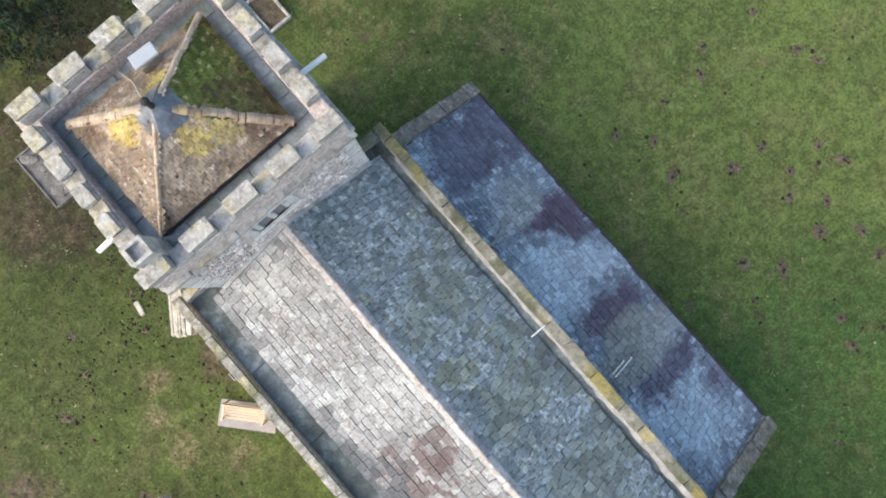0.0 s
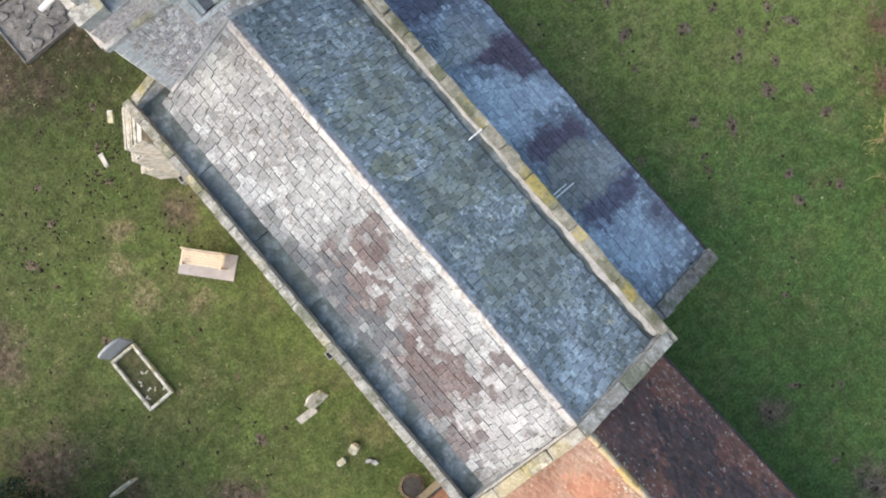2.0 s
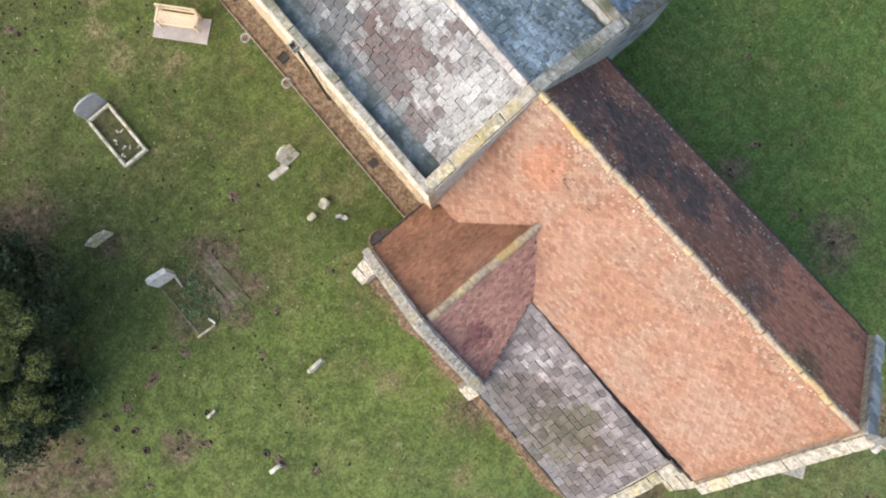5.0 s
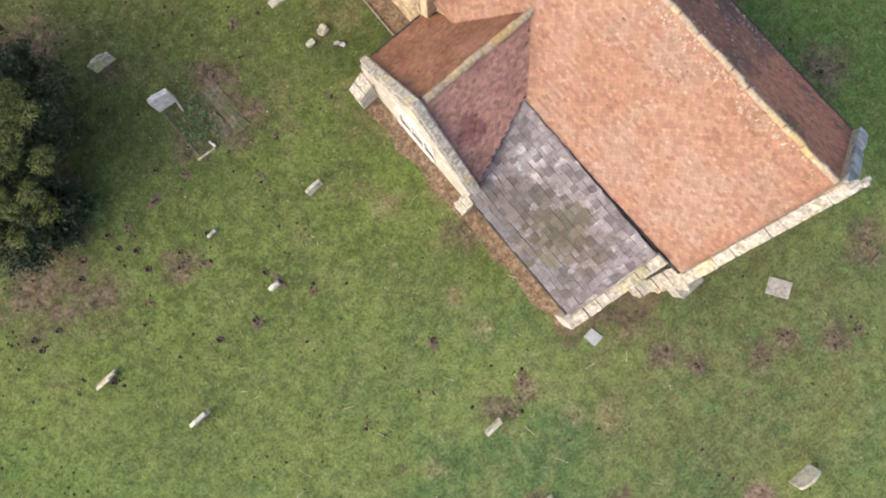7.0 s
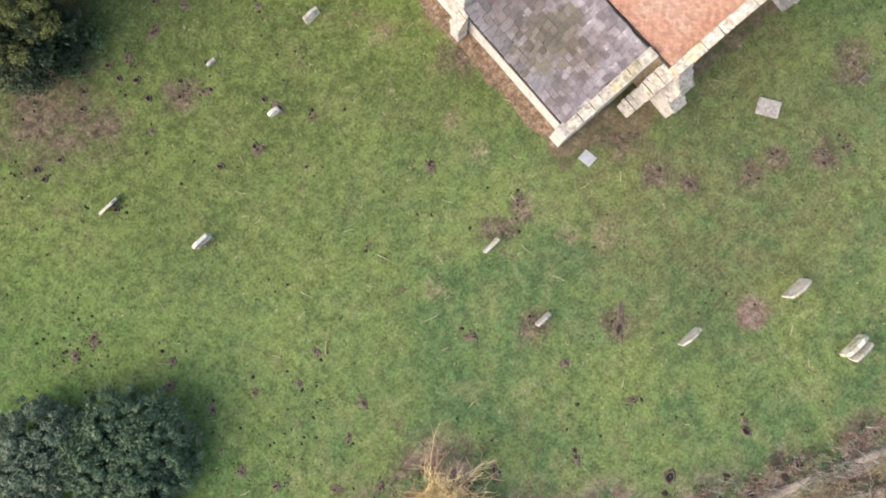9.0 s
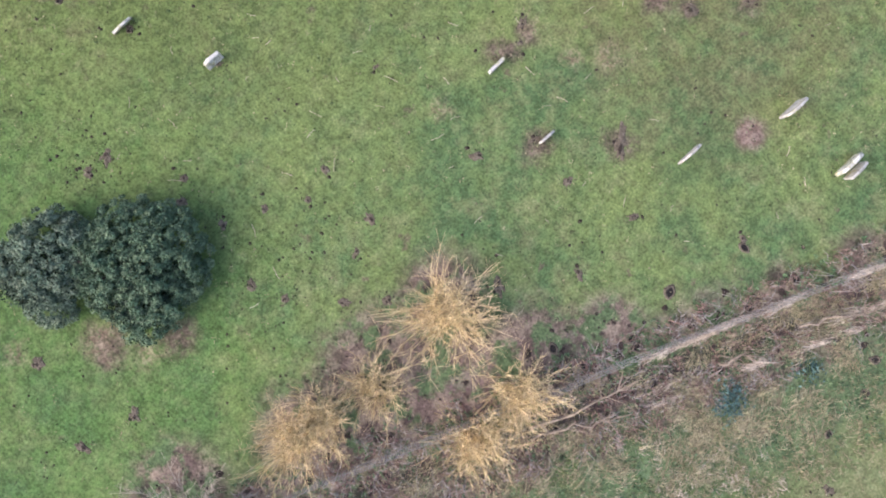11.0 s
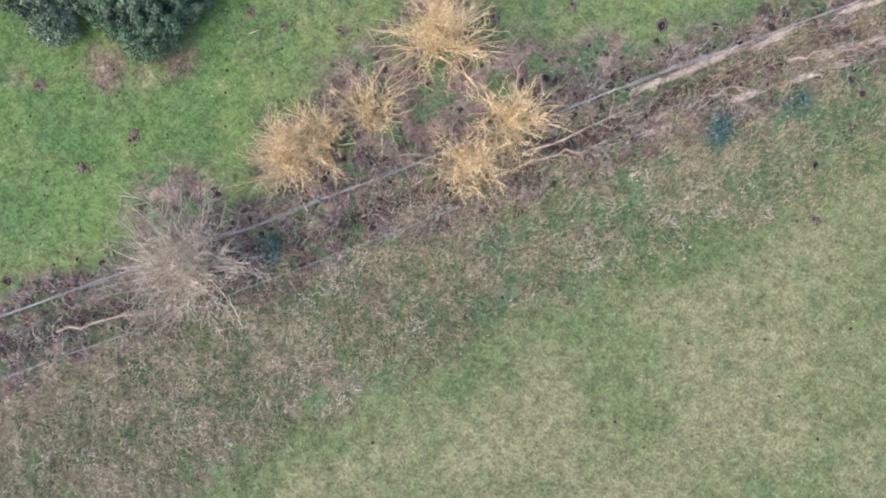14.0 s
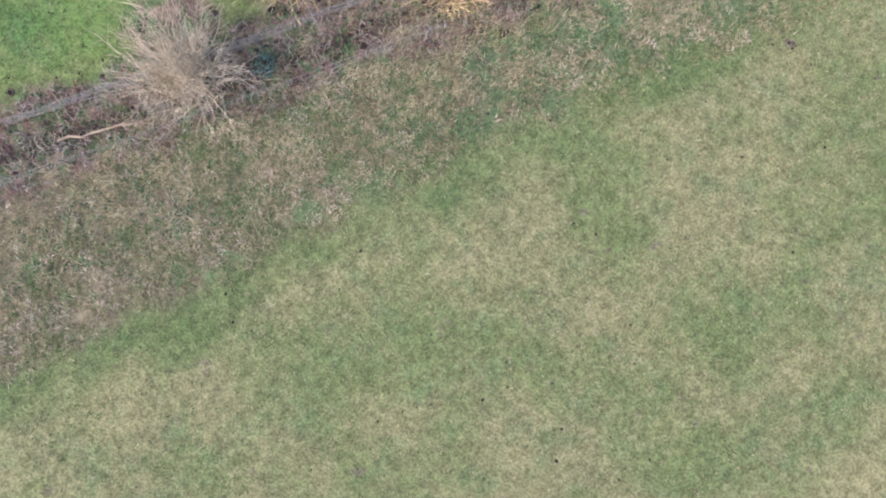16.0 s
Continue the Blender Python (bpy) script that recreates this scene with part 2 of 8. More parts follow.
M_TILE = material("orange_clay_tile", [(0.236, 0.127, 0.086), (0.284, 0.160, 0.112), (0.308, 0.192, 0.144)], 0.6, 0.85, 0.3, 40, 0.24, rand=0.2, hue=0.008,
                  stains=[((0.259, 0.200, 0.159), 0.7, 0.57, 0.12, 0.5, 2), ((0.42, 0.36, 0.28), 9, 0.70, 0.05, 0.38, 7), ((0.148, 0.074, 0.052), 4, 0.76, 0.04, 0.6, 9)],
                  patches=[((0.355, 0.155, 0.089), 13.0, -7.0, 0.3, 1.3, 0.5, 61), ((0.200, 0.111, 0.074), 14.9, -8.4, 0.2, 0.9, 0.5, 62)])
M_TILE_N = material("dark_red_clay_tile", [(0.165, 0.078, 0.057), (0.225, 0.102, 0.071), (0.285, 0.13, 0.088)], 0.9, 0.85, 0.3, 40, 0.25, rand=0.25, hue=0.01,
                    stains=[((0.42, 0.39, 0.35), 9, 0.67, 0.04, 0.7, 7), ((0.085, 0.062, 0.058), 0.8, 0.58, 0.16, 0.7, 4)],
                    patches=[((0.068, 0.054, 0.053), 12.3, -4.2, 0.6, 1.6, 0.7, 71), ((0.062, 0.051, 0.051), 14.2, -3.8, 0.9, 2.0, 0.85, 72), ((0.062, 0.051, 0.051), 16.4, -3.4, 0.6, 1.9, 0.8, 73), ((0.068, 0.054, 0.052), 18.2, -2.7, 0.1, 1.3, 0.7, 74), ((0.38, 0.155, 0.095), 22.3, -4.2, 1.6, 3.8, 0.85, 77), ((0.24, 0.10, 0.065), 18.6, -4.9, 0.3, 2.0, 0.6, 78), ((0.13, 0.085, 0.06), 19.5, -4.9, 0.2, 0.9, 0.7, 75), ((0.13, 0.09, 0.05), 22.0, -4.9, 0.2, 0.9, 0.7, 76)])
M_TILE_T = material("brown_clay_tile", [(0.150, 0.074, 0.045), (0.215, 0.105, 0.064), (0.270, 0.142, 0.094)], 0.9, 0.85, 0.3, 40, 0.2, rand=0.22, hue=0.01,
                    stains=[((0.145, 0.081, 0.051), 0.9, 0.58, 0.1, 0.5, 4)])
M_TILE_TE = material("purple_clay_tile", [(0.243, 0.135, 0.113), (0.306, 0.167, 0.135), (0.342, 0.203, 0.171)], 0.9, 0.85, 0.3, 40, 0.2, rand=0.25, hue=0.01,
                     stains=[((0.090, 0.054, 0.045), 5, 0.72, 0.04, 0.6, 8)], patches=[((0.144, 0.063, 0.063), 15.7, -11.6, 0.15, 0.7, 0.8, 81), ((0.153, 0.081, 0.072), 16.6, -11.9, 0.1, 0.7, 0.6, 82)])
M_PYRAMID = material("lichened_stone_tile", [(0.17, 0.125, 0.09), (0.26, 0.205, 0.15), (0.36, 0.30, 0.23)], 1.6, 0.9, 0.5, 24, 0.35, rand=0.3, hue=0.008,
                     stains=[((0.11, 0.07, 0.04), 0.9, 0.60, 0.1, 0.6, 2), ((0.52, 0.48, 0.42), 6, 0.70, 0.04, 0.6, 9)],
                     patches=[((0.43, 0.33, 0.08), -6.9, -6.6, 0.2, 0.9, 0.75, 91), ((0.41, 0.32, 0.09), -5.7, -5.7, 0.1, 0.8, 0.7, 92), ((0.40, 0.33, 0.10), -5.6, -5.0, 0.1, 0.7, 0.6, 93), ((0.38, 0.31, 0.08), -7.3, -5.4, 0.1, 0.7, 0.7, 94), ((0.12, 0.08, 0.05), -5.4, -4.4, 0.1, 0.9, 0.7, 95), ((0.10, 0.06, 0.035), -7.6, -7.4, 0.1, 0.7, 0.7, 96)])
M_PYR_MOSS = material("moss_covered_tile", [(0.070, 0.085, 0.018), (0.115, 0.135, 0.028), (0.170, 0.170, 0.050)], 1.8, 0.95, 0.7, 24, 0.5, rand=0.35,
                      stains=[((0.150, 0.110, 0.045), 1.0, 0.56, 0.1, 0.7, 5), ((0.34, 0.30, 0.20), 9, 0.68, 0.04, 0.6, 6)], patches=[((0.085, 0.052, 0.03), -5.9, -4.0, 0.2, 1.4, 0.7, 97)])
M_TOWERCAP = material("cream_lichened_cap", [(0.27, 0.25, 0.21), (0.42, 0.395, 0.345), (0.56, 0.535, 0.48)], 5, 0.92, 0.5, 20, 0.3, rand=0.14,
                      stains=[((0.46, 0.38, 0.14), 1.7, 0.58, 0.1, 0.38, 4), ((0.17, 0.16, 0.13), 5.0, 0.60, 0.06, 0.6, 9)])
M_RUBBLE_PIECE = material("rubble_pieces", [(0.48, 0.425, 0.39), (0.64, 0.58, 0.54), (0.75, 0.695, 0.66)], 2.5, 0.92, 0.7, 18, 0.35, rand=0.34, hue=0.015,
                          stains=[((0.22, 0.16, 0.12), 3.0, 0.62, 0.05, 0.6, 3)])
M_DRESSED = material("pale_dressed_stone", [(0.46, 0.44, 0.41), (0.60, 0.58, 0.545), (0.70, 0.68, 0.645)], 4, 0.9, 0.4, 22, 0.2, rand=0.1,
                     stains=[((0.26, 0.25, 0.22), 3.0, 0.62, 0.08, 0.5, 9)])
M_HIPMORTAR = material("hip_mortar", [(0.30, 0.225, 0.15), (0.43, 0.34, 0.25), (0.53, 0.45, 0.36)], 4, 0.95, 0.6, 24, 0.3)
M_HIP = material("hip_tile", [(0.22, 0.155, 0.11), (0.33, 0.25, 0.18), (0.45, 0.37, 0.29)], 3, 0.9, 0.4, 30, 0.25, rand=0.15,
                 stains=[((0.45, 0.36, 0.10), 1.2, 0.62, 0.1, 0.35, 5)])
M_RIDGE = material("pale_ridge_tile", [(0.21, 0.165, 0.125), (0.32, 0.26, 0.20), (0.42, 0.35, 0.28)], 6, 0.9, 0.5, 24, 0.35, rand=0.12,
                   stains=[((0.44, 0.36, 0.16), 0.8, 0.62, 0.10, 0.5, 5), ((0.230, 0.180, 0.115), 4, 0.62, 0.08, 0.5, 2)],
                   patches=[((0.44, 0.31, 0.10), 12.9, -5.72, 0.2, 0.9, 0.65, 13), ((0.42, 0.30, 0.10), 14.2, -8.9, 0.3, 1.1, 0.65, 14), ((0.44, 0.31, 0.12), 22.4, -5.4, 0.2, 1.0, 0.4, 15)])
M_LEAD = material("weathered_lead", [(0.16, 0.18, 0.19), (0.26, 0.29, 0.30), (0.38, 0.41, 0.42)], 2.0, 0.55, 0.15, 18, 0.2, rand=0.15,
                  stains=[((0.12, 0.14, 0.11), 1.5, 0.56, 0.1, 0.6, 5)], metal=0.25)
# gutter lead: stains, plus parapet shade put into its dark colours
M_GUTTER = material("shade_tinted_lead", [(0.075, 0.095, 0.095), (0.15, 0.175, 0.172), (0.27, 0.30, 0.298)], 1.6, 0.6, 0.15, 18, 0.25, rand=0.2,
                    stains=[((0.30, 0.31, 0.30), 2.5, 0.62, 0.06, 0.6, 5), ((0.05, 0.06, 0.045), 1.2, 0.54, 0.1, 0.7, 6)], metal=0.1)
M_LEADCAP = material("dark_lead", [(0.07, 0.08, 0.10), (0.13, 0.145, 0.17), (0.22, 0.24, 0.26)], 2.5, 0.5, 0.2, 12, 0.2, metal=0.3)
M_MORTAR = material("mortar", [(0.27, 0.26, 0.24), (0.40, 0.39, 0.365), (0.53, 0.52, 0.495)], 3, 0.95, 0.5, 30, 0.3)
M_DARK = material("dark_underlay", [(0.04, 0.038, 0.036), (0.08, 0.075, 0.07)], 3, 0.95, 0.3, 30, 0.2)
M_LOUVRE = material("dark_louvre", [(0.16, 0.155, 0.15), (0.26, 0.25, 0.245)], 6, 0.8, 0.2, 30, 0.2)
# pale grey base stands for the sky reflected in the panes
M_GLASS = material("leaded_glass", [(0.36, 0.365, 0.37), (0.50, 0.505, 0.51)], 5, 0.4, 0.1, 12, 0.2)
M_WHITE = material("white_paint", [(0.66, 0.66, 0.64), (0.80, 0.80, 0.78)], 5, 0.5, 0.05, 30, 0.06)
M_PANEL = material("pale_panel", [(0.32, 0.345, 0.365), (0.42, 0.44, 0.455)], 3, 0.45, 0.05, 20, 0.06)
M_IRON = material("dark_iron", [(0.03, 0.03, 0.03), (0.07, 0.06, 0.055)], 8, 0.6, 0.2, 40, 0.2, metal=0.4)
M_TIMBER = material("new_softwood", [(0.50, 0.39, 0.26), (0.65, 0.53, 0.38), (0.73, 0.62, 0.47)], 3, 0.7, 0.1, 30, 0.1, rand=0.08, stretch=(1, 6, 6))
M_OLDWOOD = material("weathered_wood", [(0.22, 0.19, 0.15), (0.40, 0.36, 0.30)], 4, 0.9, 0.3, 30, 0.25, rand=0.15)
M_SLAB = material("concrete_slab", [(0.32, 0.29, 0.27), (0.44, 0.40, 0.38)], 3, 0.9, 0.2, 40, 0.15, rand=0.06)
M_HEADSTONE = material("lichened_headstone", [(0.33, 0.32, 0.265), (0.53, 0.50, 0.42), (0.64, 0.61, 0.53)], 3, 0.92, 0.4, 24, 0.3, rand=0.2,
                       stains=[((0.42, 0.36, 0.12), 2.5, 0.60, 0.08, 0.6, 5), ((0.12, 0.13, 0.08), 3, 0.60, 0.08, 0.6, 7)])
M_GRANITE = material("pale_granite", [(0.28, 0.29, 0.29), (0.40, 0.41, 0.41)], 4, 0.6, 0.1, 60, 0.15)
M_GRAVEL = material("brown_gravel", [(0.095, 0.062, 0.040), (0.185, 0.128, 0.082), (0.275, 0.21, 0.145)], 4, 0.95, 1.0, 16, 0.65)
# near-black stands for the shade inside burrow mouths
M_HOLE = material("burrow_painted_dark", [(0.010, 0.008, 0.006), (0.022, 0.017, 0.013)], 5, 0.97, 0.4, 22, 0.3)
M_SOIL = material("molehill_soil", [(0.068, 0.053, 0.034), (0.118, 0.094, 0.063), (0.170, 0.139, 0.098)], 5, 0.97, 1.0, 22, 0.5)
M_MARGIN = material("trodden_margin", [(0.075, 0.062, 0.033), (0.130, 0.104, 0.058), (0.20, 0.160, 0.10)], 2.2, 0.97, 0.9, 16, 0.5, stains=[((0.060, 0.078, 0.025), 1.6, 0.50, 0.1, 0.75, 3)])
# clod colour; also paints the dark inside burrows that are not hollow
M_CLOD_HOLE = material("clod_and_hole_dark", [(0.022, 0.016, 0.011), (0.045, 0.032, 0.022)], 5, 0.97, 0.6, 22, 0.4)



# ---- building helpers ----
def part(name, bm, mat, parent, label=""):
    """Links a bmesh, given in world metres, as one mesh under a thing or under a part."""
    me = bpy.data.meshes.new(name)
    bm.to_mesh(me)
    bm.free()
    return part_mesh(name, me, mat, parent, label)


def part_mesh(name, me, mat, parent, label=""):
    if mat and not me.materials:
        me.materials.append(mat)
    ob = new(name, me)
    if parent:
        ob.parent = parent
        if parent.type == "EMPTY":
            ob.matrix_parent_inverse = Matrix.Translation(-parent.location)
    return tagged(ob, label) if label else ob


def thing(name, at, label, category, group="", kind=""):
    ob = new(name)
    ob.empty_display_size = 0.3
    ob.location = at
    return tagged(ob, label, category, group, kind)


def box(bm, x0, y0, z0, x1, y1, z1, m=None):
    """A box between two corners, moved by the pose m."""
    vs = [bm.verts.new((x, y, z)) for z in (z0, z1) for y in (y0, y1) for x in (x0, x1)]
    for f in ((0, 2, 3, 1), (4, 5, 7, 6), (0, 1, 5, 4), (2, 6, 7, 3), (0, 4, 6, 2), (1, 3, 7, 5)):
        bm.faces.new([vs[i] for i in f])
    if m is not None:
        bmesh.ops.transform(bm, matrix=m, verts=vs)
    return vs


def prism(bm, pts, way):
    """A closed polygon pushed along a vector."""
    a = [bm.verts.new(p) for p in pts]
    b = [bm.verts.new(Vector(p) + Vector(way)) for p in pts]
    n = len(pts)
    bm.faces.new(a), bm.faces.new(b[::-1])
    for i in range(n):
        bm.faces.new((a[i], b[i], b[(i + 1) % n], a[(i + 1) % n]))
    bmesh.ops.recalc_face_normals(bm, faces=bm.faces)


def softened(bm, width=0.02, seg=1):
    bmesh.ops.bevel(bm, geom=bm.edges[:], offset=width, segments=seg, affect="EDGES", clamp_overlap=True)
    return bm


def worn(bm, amount=0.015, scale=3.0, seed=0.0):
    for v in bm.verts:
        v.co += amount * Vector(noise.noise_vector(v.co * scale + Vector((seed, 0, 0))))
    return bm


def tube(bm, a, b, r0, r1=None, sides=6):
    a, b = Vector(a), Vector(b)
    r1 = r0 if r1 is None else r1
    q = (b - a).to_track_quat("Z", "Y").to_matrix()
    rings = []
    for p, r in ((a, r0), (b, r1)):
        rings.append([bm.verts.new(p + q @ Vector((r * math.cos(k * 2 * math.pi / sides), r * math.sin(k * 2 * math.pi / sides), 0))) for k in range(sides)])
    for k in range(sides):
        bm.faces.new((rings[0][k], rings[0][(k + 1) % sides], rings[1][(k + 1) % sides], rings[1][k]))
    bm.faces.new(rings[0][::-1]), bm.faces.new(rings[1])


def chain(bm, pts, r0, r1, sides=7):
    """One bent, tapering stem through the points."""
    rings = []
    for k, p in enumerate(pts):
        d = pts[min(k + 1, len(pts) - 1)] - pts[max(k - 1, 0)]
        q = d.to_track_quat("Z", "Y").to_matrix()
        r = r0 + (r1 - r0) * k / (len(pts) - 1)
        rings.append([bm.verts.new(p + q @ Vector((r * math.cos(i * 2 * math.pi / sides), r * math.sin(i * 2 * math.pi / sides), 0))) for i in range(sides)])
    for a, b in zip(rings, rings[1:]):
        for i in range(sides):
            bm.faces.new((a[i], a[(i + 1) % sides], b[(i + 1) % sides], b[i]))
    bm.faces.new(rings[0][::-1]), bm.faces.new(rings[-1])


def block_mesh(name, seed, wear=0.06, skew=0.03):
    """A unit stone, 1 x 1 x 1 round its middle, with worn edges."""
    rng = random.Random(seed)
    bm = bmesh.new()
    box(bm, -0.5, -0.5, -0.5, 0.5, 0.5, 0.5)
    for v in bm.verts:
        v.co += Vector([rng.uniform(-skew, skew) for _ in range(3)])
    softened(bm, wear)
    me = bpy.data.meshes.new(name)
    bm.to_mesh(me)
    bm.free()
    return me


def slate_mesh(name, seed):
    """A unit slate: x across, y up the slope, its tail edge and corners chipped, 1 thick."""
    rng = random.Random(seed)
    c = rng.uniform(0.02, 0.09)
    out = [(-0.5, 0.5), (-0.5, -0.5 + c * rng.random()), (-0.5 + c, -0.5), (0.1 * rng.uniform(-1, 1), -0.5 + 0.025 * rng.uniform(-1, 0.6)),
           (0.5 - c * rng.random(), -0.5), (0.5, -0.5 + c), (0.5, 0.5)]
    bm = bmesh.new()
    prism(bm, [(x, y, -0.5) for x, y in out], (0, 0, 1))
    me = bpy.data.meshes.new(name)
    bm.to_mesh(me)
    bm.free()
    return me


def block(name, me, parent, x0, y0, z0, x1, y1, z1, turn=None):
    """One stone of shared mesh, filling a box."""
    ob = part_mesh(name, me, None, parent)
    c = Matrix.Translation(((x0 + x1) / 2, (y0 + y1) / 2, (z0 + z1) / 2))
    ob.matrix_basis = c @ (turn or Matrix()) @ Matrix.Diagonal((x1 - x0, y1 - y0, z1 - z0, 1))
    return ob


class Slope:
    """A roof plane: low-left corner, unit vectors along the eave and up the slope, and the normal."""

    def __init__(self, p, along, up):
        self.p, self.u, self.v = Vector(p), Vector(along).normalized(), Vector(up).normalized()
        self.n = self.u.cross(self.v).normalized()
        if self.n.z < 0:
            self.n = -self.n
        self.len, self.high = Vector(along).length, Vector(up).length

    def at(self, a, b, h=0.0):
        return self.p + a * self.u + b * self.v + h * self.n


def slab(name, slope, thick, mat, parent, label="", trim=None):
    bm = bmesh.new()
    pts = trim or [(0, 0), (slope.len, 0), (slope.len, slope.high), (0, slope.high)]
    prism(bm, [slope.at(a, b) for a, b in pts], -thick * slope.n)
    return part(name, bm, mat, parent, label)


def lay_slates(slope, parent, mat, course, wide, seed, keep, thick=0.035, lap=1.35, piece="slate", label="", rough=1.0, most=300, inside=None, shrink=0.0, joint=0.012):
    """Courses of slates on a slope. Those for which keep(place) holds are parts of their own, the others one joined mesh."""
    rng = random.Random(seed)
    shapes = [slate_mesh(piece, seed * 10 + k) for k in range(6)]
    for s in shapes:
        s.materials.append(mat)
    verts, faces, made, row, b = [], [], 0, 0, 0.0
    while b < slope.high - 0.02:
        c = course * (1 - shrink * b / slope.high)
        a = -wide * rng.uniform(0.1, 0.9)
        while a < slope.len:
            w = wide * rng.uniform(0.72, 1.3)
            a0, a1 = max(0.0, a), min(slope.len, a + w)
            a += w
            if a1 - a0 < 0.25 * wide:
                continue
            mid = (a0 + a1) / 2
            if inside and not inside(mid, b + c / 2):
                continue
            ln = min(c * lap, slope.high - b + 0.02)
            t = thick * rng.uniform(0.7, 1.5)
            tip = Matrix.Rotation(radians(rng.gauss(2.6, 0.5 * rough)), 4, "X") @ Matrix.Rotation(radians(rng.gauss(0, 0.7 * rough)), 4, "Z") @ Matrix.Rotation(radians(rng.gauss(0, 0.5 * rough)), 4, "Y")
            basis = Matrix((slope.u, slope.v, slope.n)).transposed().to_4x4()
            m = Matrix.Translation(slope.at(mid, b + ln / 2 + rng.gauss(0, 0.012 * rough), 0.022 + t / 2)) @ basis @ tip @ Matrix.Diagonal((a1 - a0 - joint, ln, t, 1))
            me = shapes[rng.randrange(6)]
            if made < most and keep(slope.at(mid, b)):
                ob = part_mesh(piece, me, None, parent)
                ob.matrix_basis = m
                made += 1
            else:
                i = len(verts)
                verts += [m @ v.co for v in me.vertices]
                faces += [[i + k for k in p.vertices] for p in me.polygons]
        b += c
        row += 1
    if verts:
        me = bpy.data.meshes.new(piece + "_rest")
        me.from_pydata(verts, [], faces)
        tagged(part_mesh(piece + "_rest", me, mat, parent, label), kind="stuff")


def lay_tiles(slope, parent, mat, name="roof_tiles", course=0.105, wide=0.17, seed=1, inside=None, rough=1.0, label=""):
    """Small plain clay tiles as one joined mesh; each is a bent wedge."""
    rng = random.Random(seed)
    verts, faces, row, b = [], [], 0, 0.0
    while b < slope.high - 0.01:
        a = -wide * (0.5 if row % 2 else 0.02)
        sag = 0.0
        while a < slope.len:
            a0, a1 = max(a, 0), min(a + wide, slope.len)
            a += wide
            if a1 - a0 < 0.04 or (inside and not inside((a0 + a1) / 2, b)):
                continue
            h = 0.018 + rng.gauss(0, 0.004 * rough)
            k = rng.gauss(0, 0.006 * rough)
            d = rng.gauss(0, 0.006 * rough)
            g = 0.004
            top = min(b + course * 1.2, slope.high + 0.01)
            sag = 0.02 * noise.noise(Vector((a * 0.6, b * 0.6, seed)))
            i = len(verts)
            for p in ((a0 + g, b + d, -0.01), (a1 - g, b + d, -0.01), (a0 + g, b + d, h + 0.012 + k), (a1 - g, b + d, h + 0.012 - k), (a0 + g, top, 0.006), (a1 - g, top, 0.006)):
                verts.append(slope.at(p[0], p[1], p[2] + sag))
            faces += [[i, i + 1, i + 3, i + 2], [i + 2, i + 3, i + 5, i + 4], [i, i + 2, i + 4], [i + 1, i + 5, i + 3]]
        b += course
        row += 1
    me = bpy.data.meshes.new(name)
    me.from_pydata(verts, [], faces)
    return tagged(part_mesh(name, me, mat, parent, label), kind="stuff")


def stones_along(name, meshes, parent, a, b, length, across, thick, rng, up=(0, 0, 1), jitter=0.012):
    """A run of coping or ridge stones from a to b, their middle on the line."""
    a, b = Vector(a), Vector(b)
    u = (b - a).normalized()
    v = Vector(up).cross(u).normalized()
    w = u.cross(v)
    basis = Matrix((u, v, w)).transposed().to_4x4()
    n = max(1, round((b - a).length / length))
    cuts = [0] + [(k + rng.uniform(-0.18, 0.18)) / n for k in range(1, n)] + [1]
    for k in range(n):
        l = (b - a).length * (cuts[k + 1] - cuts[k])
        p = a + (b - a) * (cuts[k] + cuts[k + 1]) / 2 + Vector([rng.gauss(0, jitter) for _ in range(3)])
        ob = part_mesh(name, meshes[rng.randrange(len(meshes))], None, parent)
        ob.matrix_basis = Matrix.Translation(p) @ basis @ Matrix.Rotation(rng.gauss(0, 0.012), 4, "Z") @ Matrix.Rotation(rng.gauss(0, 0.02), 4, "X") @ Matrix.Diagonal((l - 0.012, across * rng.uniform(0.94, 1.05), thick * rng.uniform(0.9, 1.15), 1))


def stone_set(name, mat, seed, wear=0.06, skew=0.03):
    out = []
    for k in range(5):
        me = block_mesh(name, seed + k, wear, skew)
        me.materials.append(mat)
        out.append(me)
    return out


def ridge_set(name, mat, seed, crest=False):
    """Ridge tiles of unit size, half-round or folded to a crest: x along, y across."""
    out = []
    for k in range(3):
        rng = random.Random(seed + k)
        bm = bmesh.new()
        prof = [(-0.5, -0.5), (-0.42, -0.02), (-0.2, 0.35), (0, 0.46 + 0.04 * rng.random()), (0.2, 0.35), (0.42, -0.02), (0.5, -0.5)]
        if crest:
            c = 0.05 * rng.uniform(-1, 1)
            prof = [(-0.5, -0.5), (-0.47, -0.22), (c - 0.05, 0.46), (c + 0.05, 0.46), (0.47, -0.22), (0.5, -0.5)]
        prism(bm, [(-0.5, y, z) for y, z in prof], (1, 0, 0))
        me = bpy.data.meshes.new(name)
        bm.to_mesh(me)
        bm.free()
        me.materials.append(mat)
        out.append(me)
    return out


rng = random.Random(5)

# ---- the church ----
church = thing("church", (3.4, -5.85, 0), "medieval stone parish church with slate and clay tile roofs", "church")

